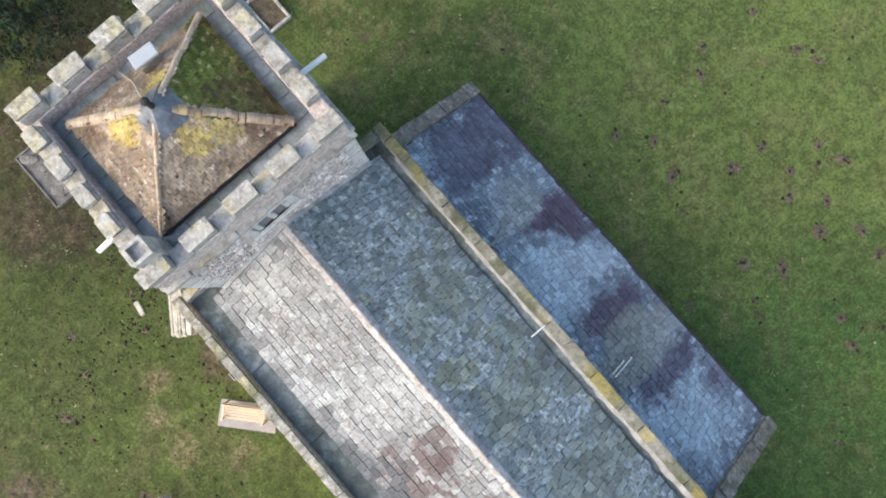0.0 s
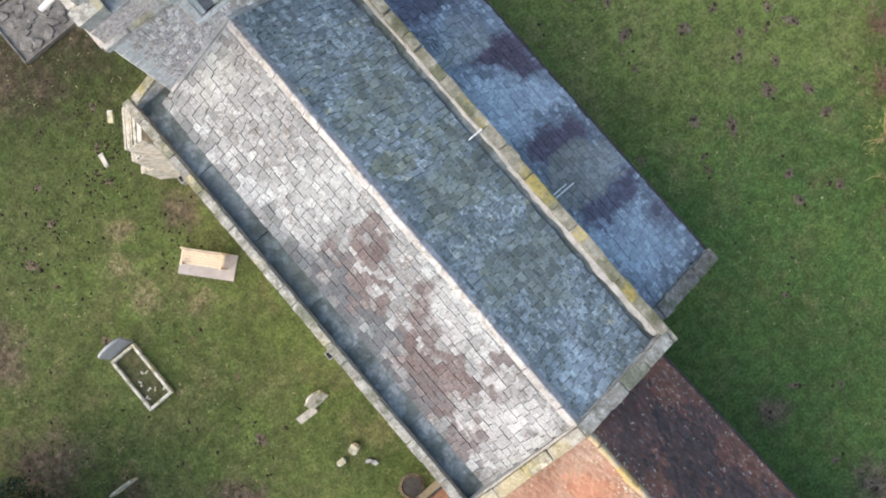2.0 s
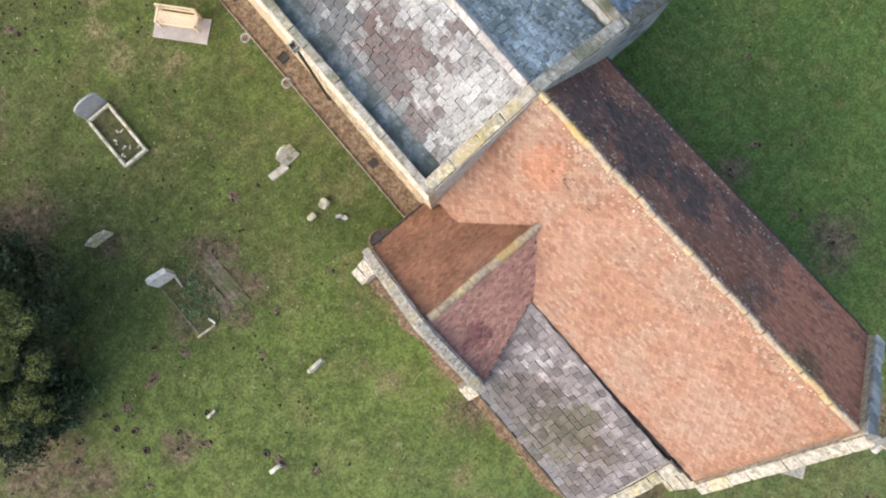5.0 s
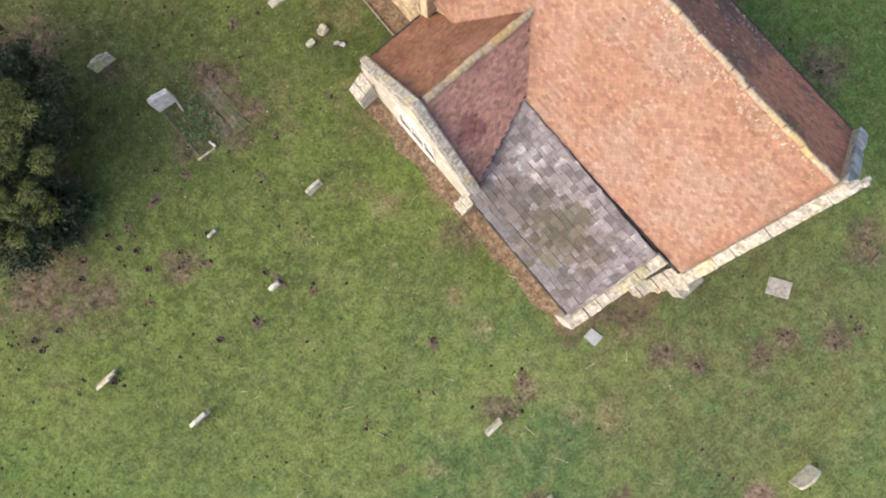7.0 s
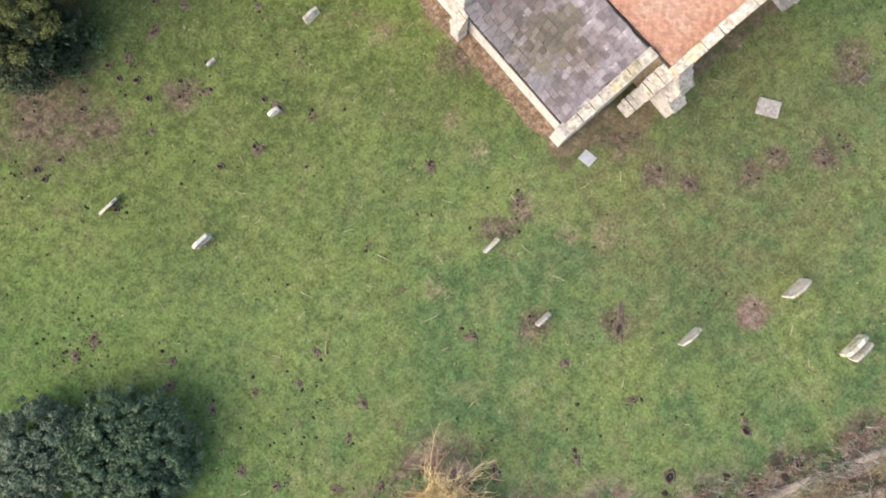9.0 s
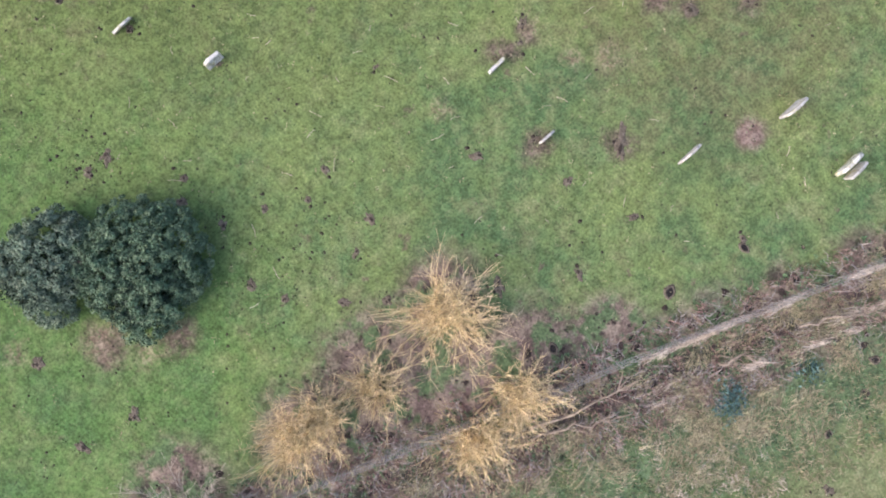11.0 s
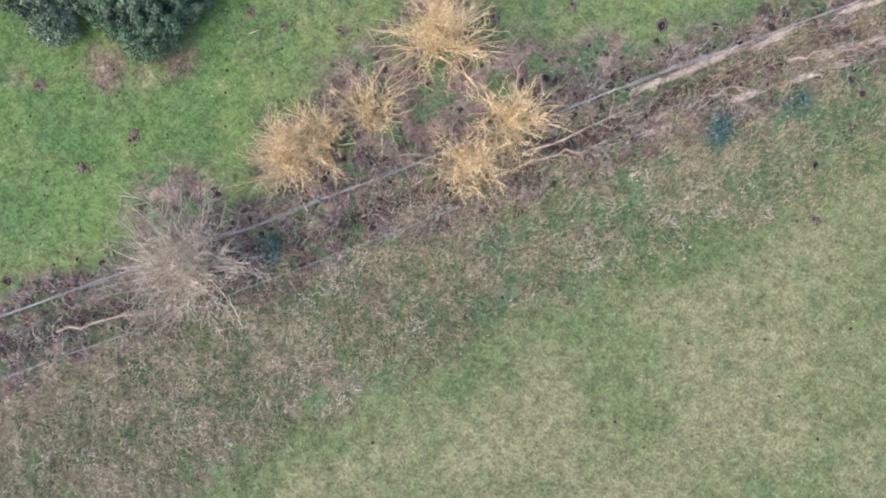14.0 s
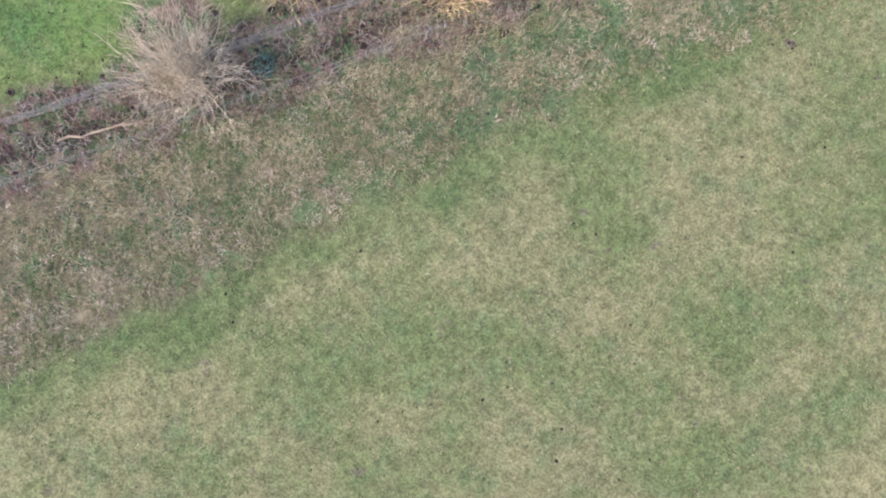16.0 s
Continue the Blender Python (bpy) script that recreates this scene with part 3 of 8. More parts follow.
# nave: walls, roof timbers hidden, two slate slopes behind parapets
NX0, NX1, NYS, NYN = -4.62, 11.4, -9.93, -1.95
RIDGE_Y, RIDGE_Z, PITCH = -5.85, 7.55, 0.42
bm = bmesh.new()
box(bm, NX0, NYS, 0, NX1, NYS + 0.28, 6.42)
nave_south = part("nave_south_wall", worn(bm, 0.01), M_CREAM, church, "cream rubble stone wall")
bm = bmesh.new()
prism(bm, [(NX0, NYS - 0.002, 5.72), (NX0, NYS - 0.09, 5.76), (NX0, NYS - 0.09, 5.81), (NX0, NYS - 0.002, 5.90)], (NX1 - NX0, 0, 0))
part("string_course", bm, M_LIME, church, "thin stone string course")
bm = bmesh.new()
box(bm, NX0, NYN - 0.32, 0, NX1, NYN, 6.28)
nave_north = part("nave_north_wall", bm, M_GREYSTONE, church, "lime-streaked grey stone parapet wall")
for nm, x0, x1 in (("nave_west_wall", NX0, NX0 + 0.28), ("nave_east_wall", NX1 - 0.45, NX1)):
    bm = bmesh.new()
    y0, y1 = NYS + 0.28, NYN - 0.32
    prism(bm, [(x0, y0, 0), (x0, y0, 6.42), (x0, RIDGE_Y, RIDGE_Z + 0.08), (x0, y1, 6.25), (x0, y1, 0)], (x1 - x0, 0, 0))
    part(nm, bm, M_LIME, church)
S_EAVE, N_EAVE = -9.02, -2.62
zs, zn = RIDGE_Z - PITCH * (RIDGE_Y - S_EAVE), RIDGE_Z - PITCH * (N_EAVE - RIDGE_Y)
nave_s = Slope((-4.0, S_EAVE, zs), (14.98, 0, 0), (0, RIDGE_Y - S_EAVE, RIDGE_Z - zs))
nave_n = Slope((-4.0, N_EAVE, zn), (14.98, 0, 0), (0, RIDGE_Y - N_EAVE, RIDGE_Z - zn))
roof_s = slab("nave_roof_south", nave_s, 0.12, M_DARK, church, "sunlit pale stone slate slope with brown stains")
roof_n = slab("nave_roof_north", nave_n, 0.12, M_DARK, church, "shaded grey slate slope grown with moss")
for nm, y0, y1, z in (("south_gutter", NYS + 0.28, S_EAVE + 0.05, zs - 0.07), ("north_gutter", N_EAVE - 0.05, NYN - 0.32, zn - 0.07)):
    bm = bmesh.new()
    box(bm, NX0 + 0.28, min(y0, y1), z - 0.1, 10.95, max(y0, y1), z)
    gut = part(nm, bm, M_GUTTER, church, "dark lead parapet gutter")
    x = -4.0
    while x < 10.6:   # lead sheets with rolled joints
        w = rng.uniform(1.7, 2.9)
        bm = bmesh.new()
        lo, hi = min(y0, y1), max(y0, y1)
        box(bm, x, lo + 0.01, z, min(x + w, 10.9) - 0.03, hi - 0.04, z + rng.uniform(0.01, 0.05))
        part("lead_sheet", softened(bm, 0.008), M_GUTTER, gut)
        x += w
bm = bmesh.new()
box(bm, NX0 + 0.28, S_EAVE + 0.052, 5.9, -4.0, -8.5, zs - 0.03)
part("lead_infill", bm, M_GUTTER, church, "grey lead flat in the parapet corner")
bm = bmesh.new()
box(bm, NX0 + 0.28, -3.0, 5.9, -4.0, N_EAVE - 0.052, zn + 0.02)
part("lead_infill", bm, M_GUTTER, church, "grey lead flat in the parapet corner")

COPE = stone_set("coping_stone", M_COPING, 40)
MOSSY = stone_set("coping_stone", M_MOSSY, 50)
LIME = stone_set("coping_stone", M_LIME, 60)
DARK_COPE = stone_set("coping_stone", M_DARKCOPE, 62)
for x, x1, w in ((-3.6, -0.4, 0.05), (-0.4, 4.3, 0.07), (4.3, 7.8, 0.12), (7.8, 10.9, 0.15)):   # pale mortar fillet inside the north parapet
    bm = bmesh.new()
    n = int((x1 - x) / 0.25)
    cut = []
    for k in range(n + 1):
        a, y, z = x + (x1 - x) * k / n, NYN - 0.33 - w * rng.uniform(0.6, 1.25), 6.27 + rng.uniform(-0.012, 0.012)
        cut.append([bm.verts.new(q) for q in ((a, y - 0.02, 6.0), (a, y, z - 0.03), (a, NYN - 0.325, z), (a, NYN - 0.325, 6.0))])
    for c, d in zip(cut, cut[1:]):
        for k in range(4):
            bm.faces.new((c[k], d[k], d[(k + 1) % 4], c[(k + 1) % 4]))
    bm.faces.new(cut[0]), bm.faces.new(cut[-1][::-1])
    part("mortar_fillet", worn(bm, 0.02), M_MORTAR, church, "pale mortar fillet")
stones_along("coping_stone", COPE, nave_south, (NX0 - 0.02, NYS + 0.125, 6.48), (NX1, NYS + 0.125, 6.48), 0.72, 0.27, 0.12, rng, jitter=0.006)
stones_along("coping_stone", MOSSY, nave_north, (NX0 - 0.02, NYN - 0.16, 6.50), (-0.15, NYN - 0.16, 6.50), 0.6, 0.31, 0.30, rng)
stones_along("coping_stone", MOSSY, nave_north, (-0.15, NYN - 0.16, 6.36), (NX1, NYN - 0.16, 6.36), 0.65, 0.34, 0.13, rng)
east = bpy.data.objects["nave_east_wall"]
stones_along("coping_stone", COPE, east, (NX1 - 0.22, NYS + 0.2, 6.50), (NX1 - 0.22, RIDGE_Y, RIDGE_Z + 0.20), 1.1, 0.38, 0.16, rng, jitter=0.004)
stones_along("coping_stone", COPE, east, (NX1 - 0.22, RIDGE_Y, RIDGE_Z + 0.20), (NX1 - 0.22, NYN - 0.2, 6.42), 1.1, 0.40, 0.16, rng, jitter=0.004)
west = bpy.data.objects["nave_west_wall"]
stones_along("coping_stone", MOSSY, west, (NX0 + 0.13, NYS + 0.34, 6.46), (NX0 + 0.13, -8.6, 6.86), 0.4, 0.26, 0.12, rng)
stones_along("coping_stone", MOSSY, west, (NX0 + 0.14, -2.95, 6.52), (NX0 + 0.14, NYN - 0.34, 6.42), 0.5, 0.28, 0.14, rng)
# ridge of the nave: long pale capping stones
RIDGE_STONES = ridge_set("ridge_stone", material("pale_ridge_stone", [(0.27, 0.255, 0.25), (0.37, 0.352, 0.345), (0.46, 0.44, 0.432)], 5, 0.9, 0.5, 24, 0.3, rand=0.2, stains=[((0.16, 0.15, 0.13), 4, 0.62, 0.06, 0.6, 3)]), 70, True)
stones_along("ridge_stone", RIDGE_STONES, roof_s, (-3.98, RIDGE_Y, RIDGE_Z + 0.06), (10.95, RIDGE_Y, RIDGE_Z + 0.06), 0.72, 0.36, 0.20, rng, jitter=0.009)

# tower
TX0, TX1, TYS, TYN, T_TOP = -9.08, -4.02, -8.55, -2.95, 10.86
t = 0.42
WIN_Y0, WIN_Y1, WIN_Z0, WIN_Z1 = -6.35, -5.25, 8.45, 9.55
bm = bmesh.new()
box(bm, TX0, TYS, 0, TX1, TYS + t, T_TOP)
tower = part("tower_south_wall", bm, M_RUBBLE, church, "tower wall of flint and rubble stone with battlements")
bm = bmesh.new()
box(bm, TX0, TYN - t, 0, TX1, TYN, T_TOP)
part("tower_north_wall", bm, M_RUBBLE, church)
bm = bmesh.new()
box(bm, TX0, TYS + t, 0, TX0 + t, TYN - t, T_TOP)
part("tower_west_wall", bm, M_RUBBLE, church)
bm = bmesh.new()
ys, zz = [TYS + t, WIN_Y0, WIN_Y1, TYN - t], [0, WIN_Z0, WIN_Z1, T_TOP]
for x in (TX1 - t, TX1):   # one sheet of wall with the window cut through
    grid = [[bm.verts.new((x, y, z)) for y in ys] for z in zz]
    for r in range(3):
        for c in range(3):
            if (r, c) != (1, 1):
                bm.faces.new((grid[r][c], grid[r][c + 1], grid[r + 1][c + 1], grid[r + 1][c]))
    keep = grid if x == TX1 - t else keep
for ring in ([(0, 0), (0, 3), (3, 3), (3, 0)], [(1, 1), (1, 2), (2, 2), (2, 1)]):
    for (r0, c0), (r1, c1) in zip(ring, ring[1:] + ring[:1]):
        bm.faces.new((keep[r0][c0], keep[r1][c1], grid[r1][c1], grid[r0][c0]))
bmesh.ops.recalc_face_normals(bm, faces=bm.faces)
part("tower_east_wall", bm, M_RUBBLE, church)
bm = bmesh.new()
box(bm, TX0 + t, TYS + t, 9.9, TX1 - t, TYN - t, 10.38)
walkway = part("tower_gutter", bm, M_LEAD, church, "grey lead walkway behind the battlements")
for k in range(5):
    for x in (TX0 + t + 0.02, TX1 - t - 0.42):
        bm = bmesh.new()
        y = TYS + t + 0.05 + k * 0.93
        box(bm, x, y, 10.38, x + 0.4, y + 0.88, 10.40 + 0.03 * rng.random())
        part("lead_sheet", softened(bm, 0.008), M_LEAD, walkway)
    for y in (TYS + t + 0.02, TYN - t - 0.42):
        bm = bmesh.new()
        x = TX0 + t + 0.45 + k * 0.66
        box(bm, x, y, 10.38, x + 0.62, y + 0.4, 10.40 + 0.03 * rng.random())
        part("lead_sheet", softened(bm, 0.008), M_LEAD, walkway)
# string course, battlements
for nm, a, b in (("string_course", (TX1 + 0.04, TYS - 0.1, 10.12), (TX1 + 0.04, TYN + 0.1, 10.12)), ("string_course", (TX0, TYS - 0.04, 10.12), (TX1, TYS - 0.04, 10.12)),
                 ("string_course", (TX0, TYN + 0.04, 10.12), (TX1, TYN + 0.04, 10.12)), ("string_course", (TX0 - 0.04, TYS, 10.12), (TX0 - 0.04, TYN, 10.12))):
    stones_along(nm, LIME, tower, a, b, 0.7, 0.22, 0.16, rng)
MERLON = stone_set("merlon", M_LIME, 80, 0.04, 0.03)
MERLON_S = stone_set("merlon", M_LIME, 90, 0.03, 0.04)
CAP = stone_set("merlon_cap", M_TOWERCAP, 95, 0.05, 0.05)
CAP_S = stone_set("merlon_cap", M_TOWERCAP, 97, 0.06, 0.08)


def battlement(a, b, n, out, stones, caps, low_caps, rise=0.36, deep=0.40):
    """Merlons and the caps of the gaps between them along one side."""
    a, b = Vector(a), Vector(b)
    u = (b - a).normalized()
    L = (b - a).length
    pitch = L / (n - 0.45)
    turn = Matrix.Rotation(math.atan2(u.y, u.x), 4, "Z")
    for k in range(n):
        c = a + u * (k * pitch + pitch * 0.275)
        wide = pitch * 0.55
        h = rise * rng.uniform(0.9, 1.1)
        ob = part_mesh("merlon", stones[rng.randrange(5)], None, tower)
        ob.matrix_basis = Matrix.Translation(c + Vector((0, 0, T_TOP + h / 2))) @ turn @ Matrix.Diagonal((wide, 0.36, h, 1))
        ob = part_mesh("merlon_cap", caps[rng.randrange(5)], None, tower)
        ob.matrix_basis = Matrix.Translation(c + Vector((*(0.03 * Vector(out)), T_TOP + h + 0.05))) @ turn @ Matrix.Rotation(rng.gauss(0, 0.03), 4, "X") @ Matrix.Diagonal((wide + 0.05, deep, 0.13, 1))
        if k < n - 1:
            c = a + u * (k * pitch + pitch * 0.775)
            ob = part_mesh("crenel_cap", low_caps[rng.randrange(5)], None, tower)
            ob.matrix_basis = Matrix.Translation(c + Vector((0, 0, T_TOP + 0.04))) @ turn @ Matrix.Diagonal((pitch * 0.45 - 0.06, 0.42, 0.10, 1))


battlement((TX1 - 0.2, TYS, 0), (TX1 - 0.2, TYN, 0), 5, (1, 0), MERLON, CAP, LIME)
battlement((TX0 + 0.2, TYS + 0.18, 0), (TX0 + 0.2, TYN + 0.16, 0), 5, (-1, 0), MERLON_S, CAP_S, CAP_S)
battlement((TX0 + 0.55, TYS + 0.2, 0), (TX1 - 0.62, TYS + 0.2, 0), 5, (0, -1), MERLON_S, CAP_S, CAP_S, 0.14, 0.36)
battlement((TX0 + 0.75, TYN - 0.2, 0), (TX1 - 0.85, TYN - 0.2, 0), 4, (0, 1), MERLON_S, CAP, COPE, 0.3, 0.38)
# quoins on the two eastern corners, long and short
QUOIN = stone_set("quoin", M_DRESSED, 110, 0.05, 0.02)
z = 5.9
k = 0
while z < 10.0:
    h = rng.uniform(0.28, 0.36)
    l = 0.62 if k % 2 else 0.34
    block("quoin", QUOIN[k % 5], tower, TX1 - (0.34 if k % 2 else 0.62), TYS - 0.02, z, TX1 + 0.015, TYS + l, z + h - 0.015)
    block("quoin", QUOIN[(k + 2) % 5], tower, TX1 - 0.5, TYN - l, z, TX1 + 0.015, TYN + 0.02, z + h - 0.015)
    z += h
    k += 1
# belfry window of two lights with a dressed surround, in the east face
surround = M_DRESSED
bm = bmesh.new()
mid = (WIN_Y0 + WIN_Y1) / 2
for y in (WIN_Y0, mid - 0.08, WIN_Y1 - 0.16):
    box(bm, TX1 - 0.36, y, WIN_Z0, TX1 - 0.02, y + 0.16, WIN_Z1)
belfry = part("belfry_window", softened(bm, 0.02), surround, church, "two-light belfry window with pale stone surround")
for nm, c in (("window_sill", (TX1 - 0.3, WIN_Y0 - 0.25, WIN_Z0 - 0.14, TX1 + 0.10, WIN_Y1 + 0.25, WIN_Z0)),
              ("window_head", (TX1 - 0.36, WIN_Y0 - 0.1, WIN_Z1, TX1 + 0.03, WIN_Y1 + 0.1, WIN_Z1 + 0.22)),
              ("window_jamb", (TX1 - 0.36, WIN_Y0 - 0.26, WIN_Z0, TX1 + 0.025, WIN_Y0 - 0.01, WIN_Z1)),
              ("window_jamb", (TX1 - 0.36, WIN_Y1 + 0.01, WIN_Z0, TX1 + 0.025, WIN_Y1 + 0.26, WIN_Z1)),
              ("hood_mould", (TX1 - 0.1, WIN_Y0 - 0.34, WIN_Z1 + 0.22, TX1 + 0.12, WIN_Y1 + 0.34, WIN_Z1 + 0.32))):
    bm = bmesh.new()
    box(bm, *c)
    part(nm, softened(bm, 0.02), surround, belfry)
for y in (WIN_Y0 + 0.16, mid + 0.08):
    for k in range(6):
        bm = bmesh.new()
        box(bm, -0.14, 0, -0.015, 0.14, mid - 0.24 - WIN_Y0, 0.015, pose(TX1 - 0.17, y, WIN_Z0 + 0.10 + k * 0.18, 0, 38, 0))
        part("louvre", bm, M_LOUVRE, belfry)
bm = bmesh.new()
box(bm, TX1 - 0.55, WIN_Y0, WIN_Z0, TX1 - 0.45, WIN_Y1, WIN_Z1)
part("louvre_backing", bm, M_LOUVRE, belfry)
# pyramid roof
PX, PY, PHX, PHY, PZ, PA = -6.58, -5.76, 1.68, 1.98, 10.68, 12.05
cx = [(PX - PHX, PY - PHY), (PX + PHX, PY - PHY), (PX + PHX, PY + PHY), (PX - PHX, PY + PHY)]
bm = bmesh.new()
vs = [bm.verts.new((x, y, PZ)) for x, y in cx] + [bm.verts.new((x, y, 10.39)) for x, y in cx] + [bm.verts.new((PX, PY, PA))]
for k in range(4):
    bm.faces.new((vs[k], vs[(k + 1) % 4], vs[8])), bm.faces.new((vs[k + 4], vs[(k + 1) % 4 + 4], vs[(k + 1) % 4], vs[k]))
pyramid = part("tower_roof", bm, M_DARK, church, "low pyramid roof of stone tiles with yellow lichen")
HIP = ridge_set("hip_tile", M_HIP, 130)
HIP_MORTAR = ridge_set("hip_mortar", M_HIPMORTAR, 134)
for k, (x, y) in enumerate(cx):
    x2, y2 = cx[(k + 1) % 4]
    base = Vector((x, y, PZ))
    along = Vector((x2 - x, y2 - y, 0))
    up = Vector((PX, PY, PA)) - (base + along / 2)
    s = Slope(base, along, up)
    half = s.len / 2
    lay_tiles(s, pyramid, M_PYR_MOSS if k == 2 else M_PYRAMID, "stone_tiles", 0.12, 0.15, 20 + k, lambda a, b, s=s, half=half: abs(a - half) < half * (1 - b / s.high) + 0.05, rough=1.6)
    tip = Vector((PX, PY, PA))
    foot, head = base + Vector((0, 0, 0.05)), base.lerp(tip, 0.88) + Vector((0, 0, 0.06))
    if k == 2:
        stones_along("hip_tile", HIP, pyramid, foot, head, 0.15, 0.24, 0.12, rng, jitter=0.014)
    else:   # the other hips are flaunched with mortar
        stones_along("hip_mortar", HIP_MORTAR, pyramid, foot, head, 0.42, (0.24, 0.10, 0, 0.15)[k], 0.06, rng, jitter=0.006)
bm = bmesh.new()
for k in range(4):   # lead cap with folded wings
    a = radians(45 + 90 * k)
    q = Matrix.Rotation(a, 4, "Z")
    vs = [bm.verts.new(Vector((PX, PY, 0)) + q @ Vector(p)) for p in ((0, 0, PA + 0.2), (0.62, 0.08, PA - 0.30), (0.14, 0.58, PA - 0.34), (-0.08, 0.62, PA - 0.32))]
    bm.faces.new(vs[:3]), bm.faces.new((vs[0], vs[2], vs[3]))
cap = part("lead_cap", bm, M_LEADCAP, pyramid, "folded lead cap on the apex")
bm = bmesh.new()
tube(bm, (PX, PY, PA), (PX, PY, PA + 0.42), 0.09, 0.05, 8)
bmesh.ops.create_icosphere(bm, subdivisions=2, radius=0.10, matrix=Matrix.Translation((PX, PY, PA + 0.45)))
part("finial", bm, M_IRON, cap)
# lightning tape from the cap down the western slope
bm = bmesh.new()
pts = [(PX, PY, PA + 0.3), (PX - 0.55, PY - 0.1, PA - 0.28), (PX - 1.15, PY - 0.12, PA - 0.78), (TX0 + 0.5, PY - 0.35, 10.45)]
for a, b in zip(pts, pts[1:]):
    tube(bm, a, b, 0.025)
part("lightning_rod_cable", bm, M_OLDWOOD, pyramid)
# hatch panel, chimney pot stand, spouts
hatch = thing("roof_hatch", (-7.75, -5.2, 11.5), "pale grey flat hatch cover on the tower roof", "hatch")
s_w = (PA - PZ) / PHX
bm = bmesh.new()
box(bm, -0.19, -0.31, 0, 0.19, 0.31, 0.07, pose(-7.9, -5.31, PZ + (1.68 - 1.2) * s_w + 0.36, 0, -12, -3))
part("hatch_cover", softened(bm, 0.015), M_PANEL, hatch)
bm = bmesh.new()
box(bm, -8.05, -5.56, 10.6, -7.74, -5.06, 11.36)
part("hatch_kerb", bm, M_OLDWOOD, hatch)
pot = thing("vent_box", (-4.62, -8.05, 10.4), "square stone vent box with a hollow top at the parapet corner", "vent")
bm = bmesh.new()
for c in ((-4.87, -8.3, -4.37, -8.22), (-4.87, -7.88, -4.37, -7.8), (-4.87, -8.22, -4.79, -7.88), (-4.45, -8.22, -4.37, -7.88)):
    box(bm, c[0], c[1], 10.4, c[2], c[3], 11.78)
part("casing", bm, M_LIME, pot)
bm = bmesh.new()
box(bm, -4.79, -8.22, 11.4, -4.45, -7.88, 11.62)
part("vent_filling", bm, M_GREYSTONE, pot)
for y0, y1, x in ((TYS + 0.1, TYS - 0.68, -5.75), (TYN - 0.1, TYN + 0.75, -5.80)):
    bm = bmesh.new()
    tube(bm, (x, y0, 10.30), (x, y1, 10.18), 0.075, 0.07, 10)
    part("rain_spout", bm, M_WHITE, church, "white rainwater spout")

# flashing of mortar where the nave roof meets the tower
bm = bmesh.new()
prism(bm, [(TX1, TYS, zs + 0.05 + PITCH * (TYS - S_EAVE) - 0.1), (TX1, RIDGE_Y, RIDGE_Z - 0.05), (TX1, TYN, RIDGE_Z - PITCH * (TYN - RIDGE_Y) - 0.05), (TX1, TYN, RIDGE_Z - PITCH * (TYN - RIDGE_Y) + 0.14),
           (TX1, RIDGE_Y, RIDGE_Z + 0.2), (TX1, TYS, zs + PITCH * (TYS - S_EAVE) + 0.14)], (0.14, 0, 0))
part("mortar_fillet", worn(bm, 0.02), M_MORTAR, church, "mortar fillet between roof and tower")

# north aisle
AX0, AX1, AYS, AYN = -4.1, 10.72, NYN, 1.6
az0, az1 = 2.62, 4.42
aisle = Slope((AX0, AYN, az0), (AX1 - AX0, 0, 0), (0, AYS - AYN, az1 - az0))
roof_a = slab("aisle_roof", aisle, 0.12, M_DARK, church, "blue-grey slate lean-to roof with dark damp patches")
bm = bmesh.new()
box(bm, AX0 - 0.4, AYN - 0.65, 0, AX1 + 0.4, AYN - 0.15, az0 + 0.0)
part("aisle_north_wall", bm, M_RUBBLE, church)
bm = bmesh.new()
tube(bm, (AX0, AYN + 0.07, az0 - 0.02), (AX1, AYN + 0.07, az0 - 0.02), 0.075, None, 8)
part("aisle_gutter", bm, M_IRON, church, "black eaves gutter")
for x0, x1 in ((AX0 - 0.48, AX0), (AX1, AX1 + 0.46)):
    bm = bmesh.new()
    prism(bm, [(x0, AYN + 0.02, 0), (x0, AYN + 0.02, az0 + 0.2), (x0, AYS, az1 + 0.2), (x0, AYS, 0)], (x1 - x0, 0, 0))
    w = part("aisle_end_wall", bm, M_GREYSTONE, church)
    stones_along("coping_stone", DARK_COPE, w, ((x0 + x1) / 2, AYN + 0.08, az0 + 0.24), ((x0 + x1) / 2, AYS, az1 + 0.24), 0.6, 0.5, 0.13, rng)

# chancel, its axis turned slightly from that of the nave
CX0, CX1, CY, CZ = NX1, 24.05, -5.76, 7.72
CS, CN, SKEW = -9.63, -2.25, 0.036
zS, zN = 3.66, 4.06


def skewed(bm):
    for v in bm.verts:
        v.co.y += SKEW * (v.co.x - CX0)
    return bm


def off(x, y, z):
    return (x, y + SKEW * (x - CX0), z)


ch_s = Slope(off(CX0, CS, zS), (CX1 - CX0, SKEW * (CX1 - CX0), 0), (0, CY - CS, CZ - zS))
ch_n = Slope(off(CX0, CN, zN), (CX1 - CX0, SKEW * (CX1 - CX0), 0), (0, CY - CN, CZ - zN))
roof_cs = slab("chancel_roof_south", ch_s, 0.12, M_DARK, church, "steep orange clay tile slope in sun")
roof_cn = slab("chancel_roof_north", ch_n, 0.12, M_DARK, church, "dark red clay tile slope with black patches")
for nm, y0, y1, zt in (("chancel_south_wall", CS + 0.12, CS + 0.72, zS), ("chancel_north_wall", CN - 0.72, CN - 0.12, zN)):
    bm = bmesh.new()
    box(bm, CX0, y0, 0, CX1, y1, zt + 0.02)
    part(nm, skewed(bm), M_CREAM, church)
